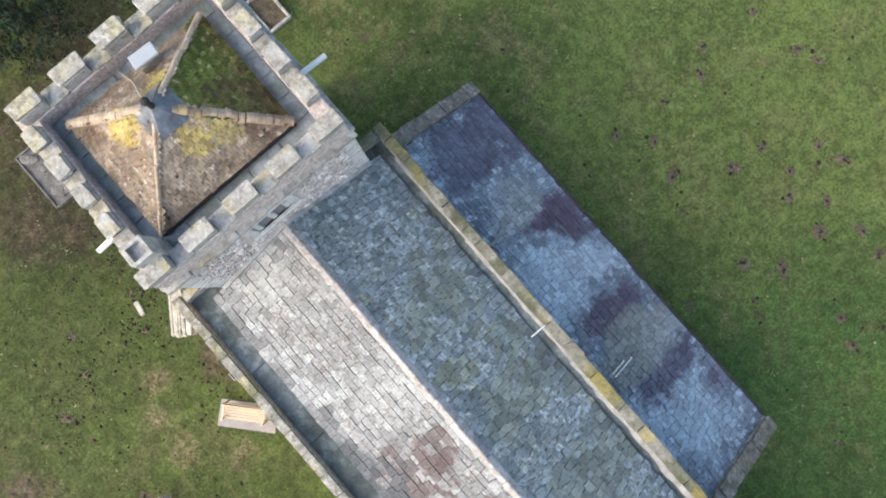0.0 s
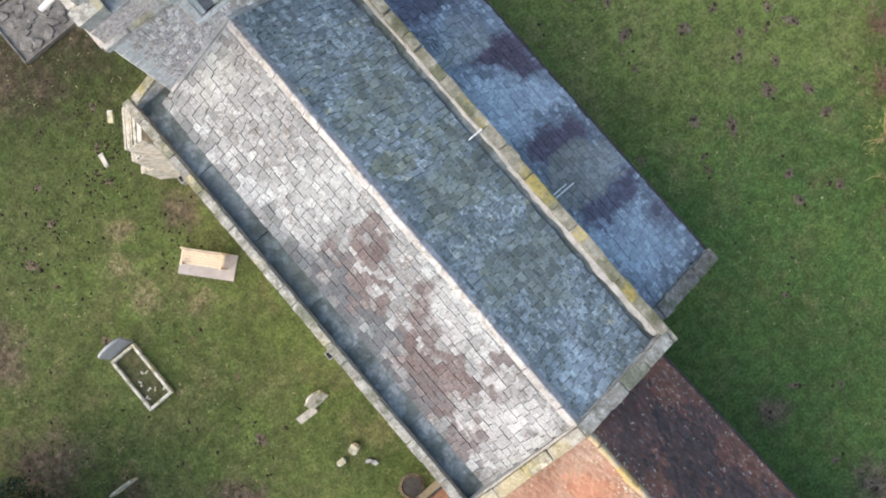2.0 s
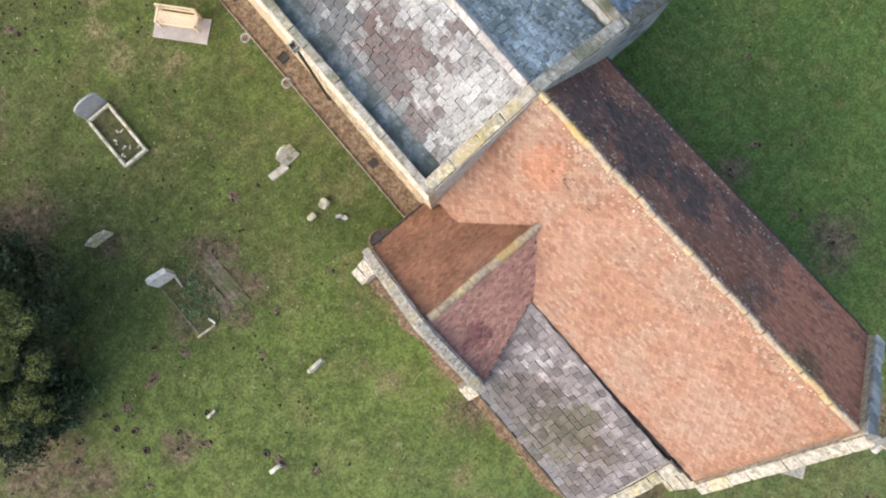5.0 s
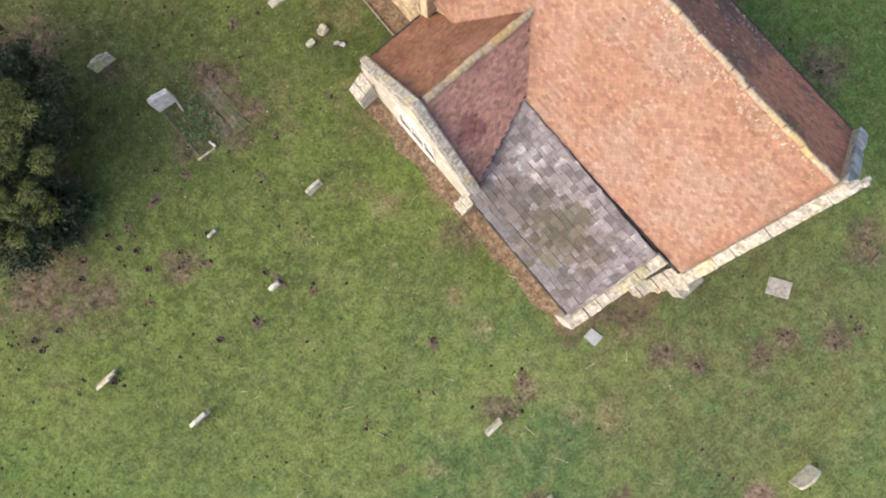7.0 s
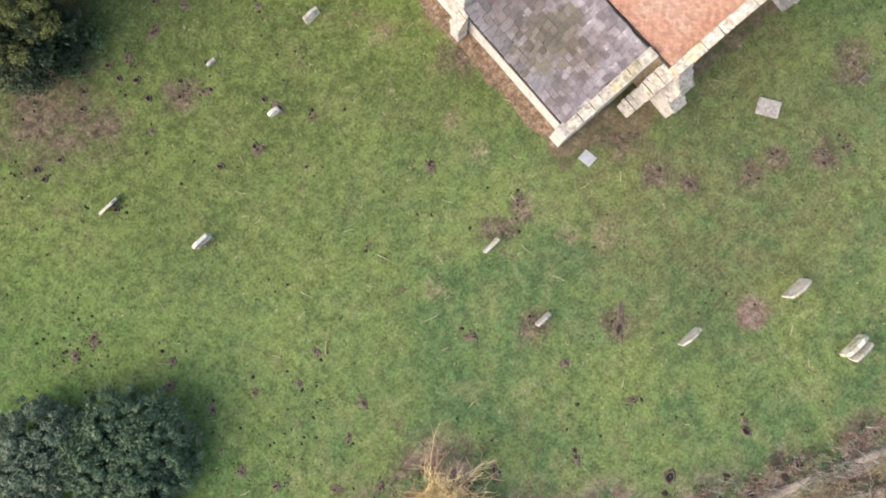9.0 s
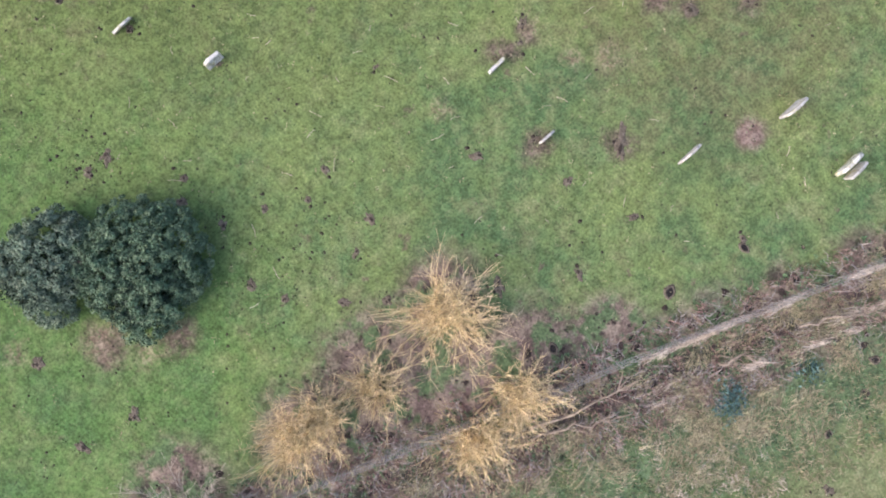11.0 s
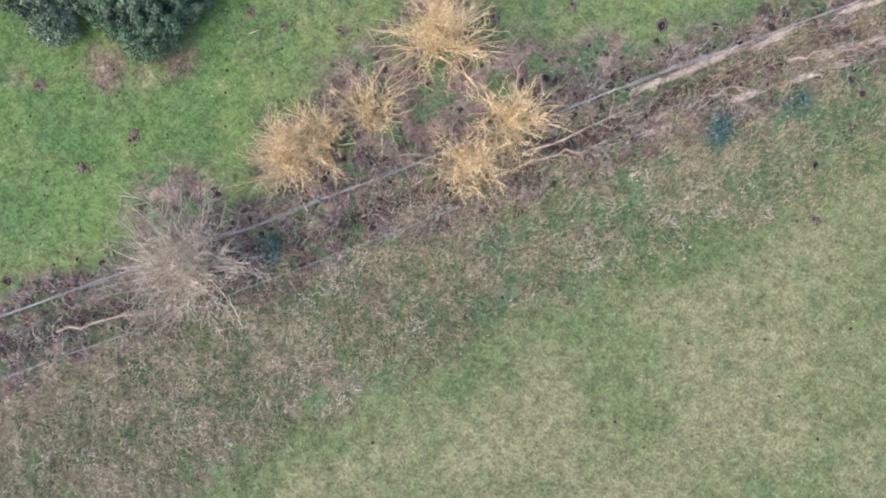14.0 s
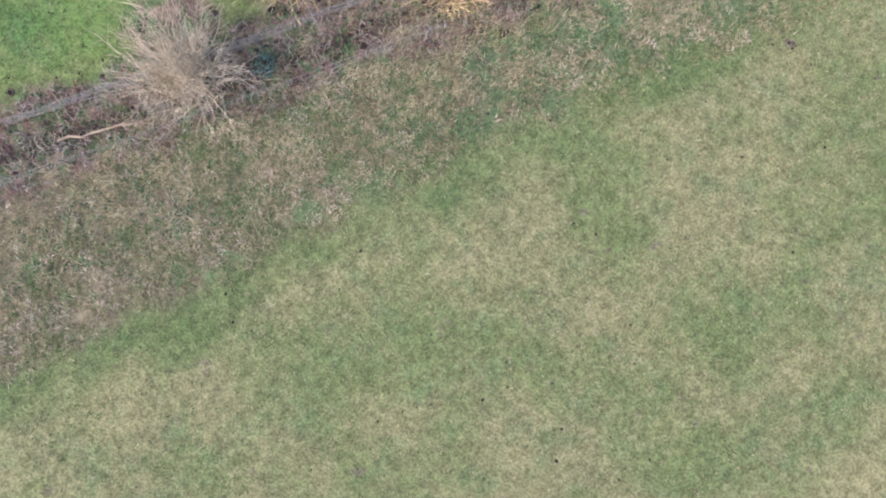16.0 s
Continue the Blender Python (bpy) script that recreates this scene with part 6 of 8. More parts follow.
for k in range(6):
    loose_stone(9.0 + rng.uniform(-0.2, 0.2), -12.7 + rng.uniform(-0.2, 0.2), 0.16, 0.13, 0.09, rng.uniform(0, 90), mat=M_GREYSTONE, label="grey rubble stone in the grass", seed=8 + k)
loose_stone(-8.1, -11.9, 0.24, 0.5, 0.1, 55, label="flat pale stone lying near the tower", seed=15)
loose_stone(-6.9, -13.2, 0.2, 0.6, 0.1, 80, label="flat pale stone lying near the tower", seed=16)
headstone(12.9, -17.15, 0.72, 0.45, 0.14, -10, 4, "ragged", label="low pale footstone in the lawn", seed=17)
headstone(11.65, -21.45, 0.42, 0.2, 0.12, 0, 3, "ragged", label="tiny white footstone in the lawn", seed=18)
headstone(14.9, -20.85, 0.5, 0.3, 0.16, -8, -2, "round", label="small round footstone in the lawn", seed=19)
headstone(13.35, -28.25, 0.95, 0.55, 0.1, 25, 2, "shoulder", label="thin leaning headstone on bare ground", seed=20)
headstone(17.0, -26.35, 0.78, 0.62, 0.16, 0, 3, "ragged", label="short pale headstone in the lawn", seed=21)
headstone(24.6, -17.75, 0.78, 0.5, 0.13, 6, 4, "ragged", label="low yellowed headstone in the lawn", seed=22)
headstone(28.15, -18.1, 0.72, 0.55, 0.1, 4, 0, "ragged", label="thin pale headstone with bare earth at its foot", seed=23)
headstone(32.45, -14.2, 0.98, 0.85, 0.1, -2, 2, "shoulder", label="pale shouldered headstone in tall grass", seed=24)
headstone(33.75, -9.75, 1.05, 0.9, 0.12, 3, 2, "round", label="pale round-topped headstone by a bare grave", seed=25)
headstone(37.0, -9.5, 1.15, 0.75, 0.16, -6, 3, "round", label="broad headstone with yellow lichen", seed=26)
headstone(37.35, -9.4, 1.0, 0.5, 0.12, 8, 3, "ragged", label="second stone leaning behind a lichened headstone", seed=27)
loose_stone(24.5, -12.5, 0.55, 0.5, 0.06, 8, mat=M_GRANITE, label="flat pale grey paving slab in the grass", seed=28)
loose_stone(27.73, -5.63, 0.92, 0.7, 0.07, 34, mat=M_PALECOPE, label="flat mossy tan slab sunk in the lawn", seed=29)
loose_stone(29.4, -1.9, 0.3, 0.5, 0.06, 10, mat=M_LEDGER, label="low mossy stone sunk in the lawn", seed=30)

# fenced plots near the tower
M_PLOTSTONE = material("dark_rubble", [(0.085, 0.080, 0.072), (0.16, 0.15, 0.135), (0.24, 0.225, 0.205)], 2.5, 0.95, 0.5, 20, 0.3, rand=0.25)
plot = thing("stone_plot", (-13.2, -11.6, 0), "square plot paved with grey rubble inside a thin kerb", "grave plot")
bm = bmesh.new()
box(bm, -14.5, -13.05, -0.1, -12.0, -10.4, 0.12)
part("paving", bm, M_PLOTSTONE, plot)
for c in ((-14.55, -13.12, -11.95, -13.03), (-12.02, -13.03, -11.93, -10.4), (-14.57, -13.03, -14.48, -10.4)):
    bm = bmesh.new()
    box(bm, c[0], c[1], -0.1, c[2], c[3], 0.2)
    part("kerb", softened(bm, 0.015), M_PLOTSTONE, plot)
RUB = stone_set("rubble", M_PLOTSTONE, 300, 0.15, 0.12)
for k in range(40):
    ob = part_mesh("rubble", RUB[k % 5], None, plot)
    ob.matrix_parent_inverse = Matrix.Translation((13.2, 11.6, 0))
    ob.matrix_basis = pose(-14.3 + 2.1 * rng.random(), -12.85 + 2.3 * rng.random(), 0.14, rng.uniform(-8, 8), rng.uniform(-8, 8), rng.uniform(0, 90)) @ Matrix.Diagonal((rng.uniform(0.25, 0.5), rng.uniform(0.2, 0.4), 0.12, 1))
kerbed_grave(-13.4, -2.4, -11.75, -1.3, M_SOIL, "bare grave with a pale kerb behind the tower", M_LIME)

# bench on its slab
base = thing("paving_slab", (0, 0, 0), "large grey concrete slab under the bench", "paving")
bm = bmesh.new()
box(bm, -1.12, -0.52, -0.05, 1.12, 0.52, 0.06)
part("slab", softened(bm, 0.012), M_SLAB, base)
base.matrix_basis = pose(-0.98, -12.67, 0.0, 0, 0, 41)
bench = thing("bench", (0, 0, 0), "new pale softwood garden bench on a concrete slab", "bench")
W = 0.80
for k in range(5):
    bm = bmesh.new()
    box(bm, -W, -0.27 + k * 0.105, 0.41, W, -0.18 + k * 0.105, 0.435)
    part("seat_slat", softened(bm, 0.006), M_TIMBER, bench)
for x in (-W, W - 0.07):
    for nm, y0, y1, z1 in (("front_leg", -0.30, -0.23, 0.62), ("back_leg", 0.27, 0.34, 0.88)):
        bm = bmesh.new()
        box(bm, x, y0, 0.0, x + 0.07, y1, z1)
        part(nm, softened(bm, 0.006), M_TIMBER, bench)
    bm = bmesh.new()
    box(bm, x - 0.01, -0.34, 0.62, x + 0.08, 0.29, 0.65)
    part("armrest", softened(bm, 0.008), M_TIMBER, bench)
for z in (0.50, 0.84):
    bm = bmesh.new()
    box(bm, -W + 0.07, 0.285, z, W - 0.07, 0.325, z + 0.08)
    part("back_rail", softened(bm, 0.006), M_TIMBER, bench)
for k in range(13):
    bm = bmesh.new()
    x = -W + 0.13 + k * (2 * W - 0.28) / 12
    box(bm, x - 0.022, 0.295, 0.58, x + 0.022, 0.315, 0.84)
    part("back_slat", bm, M_TIMBER, bench)
bm = bmesh.new()
box(bm, -W + 0.07, -0.285, 0.33, W - 0.07, -0.25, 0.41)
part("front_rail", bm, M_TIMBER, bench)
bench.matrix_basis = pose(-1.13, -12.55, 0.06, 0, 0, 41)


# ---- earth heaps ----
def scrape_mesh(seed):
    """Dug soil spread thin with a ragged edge, crumbs round it and a burrow mouth painted dark."""
    r = random.Random(seed)
    bm = bmesh.new()
    n, rings = 22, 5
    cols = [bm.verts.new((0, 0, 0.8))]   # the top
    prev = None
    for i in range(1, rings + 1):
        t = i / rings
        ring = []
        for k in range(n):
            a = 2 * math.pi * k / n
            e = Vector((1.7 * math.cos(a), 1.7 * math.sin(a), seed * 3.1))
            q = t * (1 + t * (0.75 * noise.noise(e) + 0.5 * noise.noise(e * 2.7)))
            z = 0.8 * (1 - t ** 2) + 0.45 * noise.noise(Vector((4 * q * math.cos(a), 4 * q * math.sin(a), seed))) * (1 - t) - (0.3 if i == rings else 0)
            ring.append(bm.verts.new((q * math.cos(a), q * math.sin(a), z)))
        for k in range(n):
            if prev:
                bm.faces.new((prev[k], ring[k], ring[(k + 1) % n], prev[(k + 1) % n]))
            else:
                bm.faces.new((cols[0], ring[k], ring[(k + 1) % n]))
        prev = ring
    for f in bm.faces:   # the burrow, off the middle: dark faces paint its depth, no hole is cut
        c = f.calc_center_median()
        if (c - Vector((0.16, 0.1, c.z))).length < 0.27:
            f.material_index = 1
    me = bpy.data.meshes.new("molehill")
    bm.to_mesh(me)
    bm.free()
    me.materials.append(M_SOIL)
    me.materials.append(M_CLOD_HOLE)
    return me


SCRAPES = [scrape_mesh(k) for k in range(9)]
HEAPS_NORTH = [(0.0, 12.6), (-0.2, 10.1), (2.3, 12.9), (3.2, 13.2), (0.6, 9.3), (0.4, 7.5), (0.2, 5.2), (1.3, 6.2), (2.8, 5.8), (4.1, 7.8), (5.7, 9.4), (5.7, 10.9), (6.7, 11.2), (6.3, 10.2), (6.4, 8.7), (7.5, 9.7), (4.3, 9.2), (8.1, 8.7), (9.2, 9.9),
               (4.1, 5.2), (7.2, 5.6), (8.3, 6.6), (8.5, 4.9), (9.0, 4.7), (11.2, 7.0), (8.2, 8.6), (10.3, 9.8), (12.8, 8.2), (12.2, 6.6), (14.6, 3.7), (18.5, 3.0), (17.4, 1.6), (17.6, 0.2), (20.5, 0.9), (22.0, 1.3), (28.7, -1.8)]
HEAPS_WEST = [(-7.8, -15.9), (-6.3, -16.4), (-5.5, -18.0), (-8.9, -12.2), (-6.1, -13.6), (-7.5, -13.1), (-1.1, -17.6), (6.7, -17.4), (5.6, -15.4), (9.1, -20.8), (11.1, -18.5), (10.2, -17.0), (9.1, -22.4), (11.8, -23.0), (12.4, -22.4), (12.2, -25.1),
              (15.6, -22.3), (14.8, -20.6), (20.6, -17.5), (9.3, -23.9), (13.6, -28.1), (17.1, -26.3), (21.4, -21.5), (16.0, -19.8)]
HEAPS_EAST = [(26.7, -10.7), (28.1, -10.1), (29.3, -8.0), (29.3, -6.6), (30.6, -5.2), (31.0, -4.3), (23.9, -15.7), (24.5, -16.3), (17.1, -32.2), (17.1, -33.2), (19.8, -30.4), (20.5, -31.1), (22.9, -28.7), (23.8, -27.1), (23.3, -25.8), (26.0, -25.7), (26.7, -27.0),
              (22.3, -30.4), (25.0, -31.1), (26.3, -30.4), (27.9, -28.7), (29.0, -27.3), (21.8, -39.6), (28.8, -39.1), (29.6, -37.6), (25.9, -38.0), (25.5, -40.4), (30.1, -18.6), (30.3, -16.0), (27.9, -18.5), (26.9, -20.7), (36.5, -14.7), (32.9, -17.5), (31.5, -23.5), (33.2, -20.7), (46.3, -18.8)]
for k, (x, y) in enumerate(HEAPS_NORTH + HEAPS_WEST + HEAPS_EAST):
    ob = tagged(new("molehill", SCRAPES[k % 9]), "low ragged molehill of loose brown soil with a burrow painted dark", "molehill", "molehills")
    r = rng.uniform(0.15, 0.32)
    ob.matrix_basis = pose(x, y, ground_z(x, y) - 0.005, 0, 0, rng.uniform(0, 360)) @ Matrix.Diagonal((r * rng.uniform(0.9, 1.5), r * rng.uniform(0.6, 0.95), 0.03 + 0.09 * r, 1))
scar = tagged(new("molehill", SCRAPES[4]), "long dark scar of dug earth in the lawn", "molehill", "molehills")
scar.matrix_basis = pose(30.35, -16.0, ground_z(30.35, -16.0), 0, 0, -48) @ Matrix.Diagonal((0.78, 0.26, 0.06, 1))
BURROWS = [(8.2, -21.6), (11.5, -21.6), (11.4, -22.9), (9.0, -24.7), (9.7, -24.7), (10.2, -24.2), (8.6, -25.6), (9.2, -26.1), (9.7, -26.6), (11.1, -24.3), (14.2, -20.8), (7.1, -25.8), (10.7, -28.6), (15.4, -22.3), (15.1, -23.9), (10.4, -29.6), (10.9, -29.6), (13.7, -28.2)]
BURROWS_DITCH = [(31.4, -36.2), (31.3, -34.9), (32.9, -37.8), (32.5, -39.2), (29.8, -43.1), (30.8, -42.0), (27.2, -45.6), (28.4, -45.4), (37.8, -18.6), (38.7, -16.4), (37.0, -20.9), (36.1, -23.0), (39.6, -17.8), (36.2, -18.4), (39.1, -14.2), (39.9, -18.9), (34.8, -23.5), (36.8, -14.9), (32.0, -34.2), (33.2, -30.8), (32.9, -31.2), (34.1, -36.0), (34.3, -31.9), (37.4, -29.0), (36.9, -30.4), (36.6, -20.8), (44.4, -15.1), (43.6, -13.9), (44.6, -17.3)]
for k, (x, y) in enumerate(BURROWS + BURROWS_DITCH):   # burrow mouths with a lip of dug soil, their inner shade painted on a shallow cap
    bm = bmesh.new()
    q, n = rng.uniform(0.07, 0.12) * (1.0 if k < len(BURROWS) else 1.7), 9
    top = bm.verts.new((0, 0, 0.012))
    rims = [[bm.verts.new((q * f * (1 + 0.45 * noise.noise(Vector((math.cos(g * 0.698), math.sin(g * 0.698), k * 2.3)))) * math.cos(g * 0.698), 0.75 * q * f * (1 + 0.5 * noise.noise(Vector((math.cos(g * 0.698), math.sin(g * 0.698), k * 1.7 + 9)))) * math.sin(g * 0.698), z)) for g in range(n)] for f, z in ((1.0, 0.035), (1.3, 0.05), (1.75, -0.02))]
    for g in range(n):
        h = (g + 1) % n
        bm.faces.new((top, rims[0][g], rims[0][h])).material_index = 1
        bm.faces.new((rims[0][g], rims[1][g], rims[1][h], rims[0][h])), bm.faces.new((rims[1][g], rims[2][g], rims[2][h], rims[1][h]))
    me = bpy.data.meshes.new("burrow")
    bm.to_mesh(me)
    bm.free()
    me.materials.append(M_SOIL), me.materials.append(M_HOLE)
    ob = tagged(new("burrow", me), "shallow burrow mouth painted dark inside, ringed with dug soil", "burrow", "burrows")
    ob.matrix_basis = pose(x, y, ground_z(x, y) + 0.01, 0, 0, rng.uniform(0, 360))

# small dark lumps scattered over the lawn
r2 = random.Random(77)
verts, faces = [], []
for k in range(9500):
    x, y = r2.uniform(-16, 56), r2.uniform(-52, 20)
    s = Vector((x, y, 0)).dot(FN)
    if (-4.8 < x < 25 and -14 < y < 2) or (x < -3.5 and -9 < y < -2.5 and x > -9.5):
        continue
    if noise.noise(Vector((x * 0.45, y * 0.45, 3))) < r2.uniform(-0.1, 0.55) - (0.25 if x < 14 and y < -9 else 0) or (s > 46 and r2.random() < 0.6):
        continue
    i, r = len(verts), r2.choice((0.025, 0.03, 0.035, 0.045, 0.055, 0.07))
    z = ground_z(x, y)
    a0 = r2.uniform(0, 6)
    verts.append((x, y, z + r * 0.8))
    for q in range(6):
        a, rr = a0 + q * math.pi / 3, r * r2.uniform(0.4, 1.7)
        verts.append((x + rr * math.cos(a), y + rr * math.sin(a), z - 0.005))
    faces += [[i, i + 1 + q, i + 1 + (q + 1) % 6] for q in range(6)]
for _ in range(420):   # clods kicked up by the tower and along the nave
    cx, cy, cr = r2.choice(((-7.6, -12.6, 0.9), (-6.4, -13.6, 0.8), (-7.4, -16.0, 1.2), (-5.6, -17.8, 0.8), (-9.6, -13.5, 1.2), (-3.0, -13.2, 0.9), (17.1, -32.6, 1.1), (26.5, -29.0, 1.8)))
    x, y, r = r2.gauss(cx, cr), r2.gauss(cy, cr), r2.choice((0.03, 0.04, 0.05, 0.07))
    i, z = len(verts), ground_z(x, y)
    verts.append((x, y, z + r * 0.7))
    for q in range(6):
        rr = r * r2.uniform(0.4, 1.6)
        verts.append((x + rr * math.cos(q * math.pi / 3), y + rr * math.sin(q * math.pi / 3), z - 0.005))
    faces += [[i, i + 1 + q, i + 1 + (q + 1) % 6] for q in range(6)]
for _ in range(95):   # dark discs along the ditch: dug earth, and burrow shade painted without holes
    p = FN * r2.gauss(43.0, 1.3) + FD * r2.uniform(-36, 5)
    x, y = p.x, p.y
    i, r, z = len(verts), r2.uniform(0.08, 0.24), ground_z(x, y)
    verts.append((x, y, z + 0.05))
    for q in range(6):
        rr = r * r2.uniform(0.4, 1.4)
        verts.append((x + rr * math.cos(q * math.pi / 3), y + rr * math.sin(q * math.pi / 3), z + 0.004))
    faces += [[i, i + 1 + q, i + 1 + (q + 1) % 6] for q in range(6)]
for x0, y0 in HEAPS_NORTH + HEAPS_WEST + HEAPS_EAST:   # crumbs round each heap, and one dark disc that paints a burrow's shade
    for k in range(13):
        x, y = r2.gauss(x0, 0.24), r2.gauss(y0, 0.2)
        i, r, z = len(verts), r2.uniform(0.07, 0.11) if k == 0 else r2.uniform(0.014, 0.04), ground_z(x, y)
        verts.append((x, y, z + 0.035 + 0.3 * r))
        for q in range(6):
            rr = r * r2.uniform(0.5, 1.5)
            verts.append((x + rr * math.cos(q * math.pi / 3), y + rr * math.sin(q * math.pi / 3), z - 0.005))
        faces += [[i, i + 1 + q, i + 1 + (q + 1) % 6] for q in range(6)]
scatter_stuff("soil_clods", verts, faces, M_CLOD_HOLE, "dark soil lumps over the lawn, with discs painting burrow shade", "soil")


# ---- plants ----
def leaf_material(name, cols, rough=0.6, rand=0.45):
    return material(name, cols, 1.2, rough, 0.0, 20, 0.2, rand=rand, hue=0.02)


M_YEW = leaf_material("yew_needles", [(0.012, 0.022, 0.011), (0.025, 0.043, 0.018), (0.044, 0.066, 0.025)])
M_YEW_TIP = leaf_material("yew_young_shoots", [(0.075, 0.092, 0.022), (0.125, 0.142, 0.038), (0.19, 0.195, 0.068)])
M_HOLLY = leaf_material("evergreen_leaves", [(0.045, 0.085, 0.045), (0.085, 0.138, 0.068), (0.16, 0.215, 0.11)], 0.6, 0.5)
M_HOLLY_PALE = leaf_material("pale_evergreen_leaves", [(0.075, 0.112, 0.066), (0.125, 0.17, 0.098), (0.20, 0.24, 0.15)], 0.6, 0.5)
M_BARK = material("brown_bark", [(0.06, 0.045, 0.035), (0.12, 0.09, 0.07)], 5, 0.95, 0.6, 30, 0.3)
M_WILLOW = material("yellow_twigs", [(0.44, 0.32, 0.14), (0.60, 0.46, 0.23), (0.72, 0.60, 0.37)], 3, 0.8, 0.0, 20, 0.15, rand=0.4, hue=0.012)
M_GREYTWIG = material("grey_twigs", [(0.35, 0.290, 0.195), (0.46, 0.390, 0.275), (0.56, 0.485, 0.355)], 3, 0.85, 0.0, 20, 0.15, rand=0.35)
M_STRAW = material("dry_grass", [(0.180, 0.152, 0.078), (0.285, 0.245, 0.132), (0.40, 0.350, 0.210)], 1.0, 0.9, 0.0, 20, 0.15, rand=0.45, hue=0.015)
M_PALESTRAW = material("bleached_grass", [(0.33, 0.26, 0.18), (0.46, 0.38, 0.275), (0.57, 0.49, 0.37)], 1.0, 0.9, 0.0, 20, 0.15, rand=0.3)
M_BLADE = material("green_grass_blades", [(0.07, 0.105, 0.035), (0.11, 0.155, 0.05), (0.18, 0.195, 0.085)], 0.4, 0.9, 0.0, 20, 0.15, rand=0.45, hue=0.02)
M_BLADE_PALE = material("pale_weed_leaves", [(0.10, 0.15, 0.05), (0.145, 0.195, 0.07), (0.19, 0.22, 0.095)], 0.4, 0.9, 0.0, 20, 0.15, rand=0.4, hue=0.02)
M_BLADE_DARK = material("dark_grass_blades", [(0.035, 0.055, 0.018), (0.055, 0.085, 0.027)], 0.4, 0.9, 0.0, 20, 0.15, rand=0.4, hue=0.02)
M_BRANCH = material("tan_branch_bark", [(0.17, 0.13, 0.09), (0.30, 0.23, 0.155), (0.40, 0.32, 0.22)], 4, 0.9, 0.4, 30, 0.3)
M_BRAMBLE = material("bramble_canes", [(0.11, 0.062, 0.046), (0.205, 0.128, 0.096), (0.29, 0.21, 0.15)], 1.5, 0.9, 0.0, 20, 0.15, rand=0.45)
M_WEED = leaf_material("weed_leaves", [(0.050, 0.090, 0.034), (0.085, 0.140, 0.055), (0.125, 0.185, 0.080)], 0.6)
M_BLUEWEED = leaf_material("teal_weed_leaves", [(0.055, 0.105, 0.085), (0.09, 0.155, 0.125)], 0.7)


def leaves(lobes, count, size, seed, droop=0.0, shell=0.75):
    """Many small bent leaves in clumps on uneven lobes (centre, radii)."""
    r = random.Random(seed)
    verts, faces = [], []
    for c, rad, share in lobes:
        n = int(count * share)
        clumps = []
        for _ in range(max(12, n // 45)):
            d = Vector((r.gauss(0, 1), r.gauss(0, 1), r.gauss(0.25, 0.9))).normalized()
            k = shell + (1 - shell) * r.random()
            k *= 1 + 0.34 * noise.noise(d * 2.6 + Vector((seed, 0, 0)))
            p = Vector(c) + Vector((d.x * rad[0], d.y * rad[1], d.z * rad[2])) * k
            if p.z > 0.08:
                clumps.append((p, d, min(r.uniform(0.10, 0.26), 0.4 * rad[0])))
        for _ in range(n):
            p, d, cr = clumps[r.randrange(len(clumps))]
            q = p + Vector((r.gauss(0, cr), r.gauss(0, cr), r.gauss(0, cr * 0.7)))
            if q.z < 0.04:
                continue
            nrm = (d + 0.9 * Vector((r.gauss(0, 1), r.gauss(0, 1), r.gauss(0.4, 1)))).normalized()
            t = nrm.orthogonal().normalized()
            t = (Matrix.Rotation(r.uniform(0, 6.28), 3, nrm) @ t)
            b = nrm.cross(t)
            s = size * r.uniform(0.6, 1.4)
            i = len(verts)
            verts += [q - t * s, q + b * s * 0.45 + nrm * s * 0.12, q + t * s, q - b * s * 0.45 + nrm * s * 0.12]
            faces += [[i, i + 1, i + 2], [i, i + 2, i + 3]]
    return verts, faces


def crown(name, parent, lobes, count, size, seed, mat, shell=0.75, label=""):
    v, f = leaves(lobes, count, size, seed, shell=shell)
    me = bpy.data.meshes.new(name)
    me.from_pydata(v, [], f)
    return part_mesh(name, me, mat, parent, label)


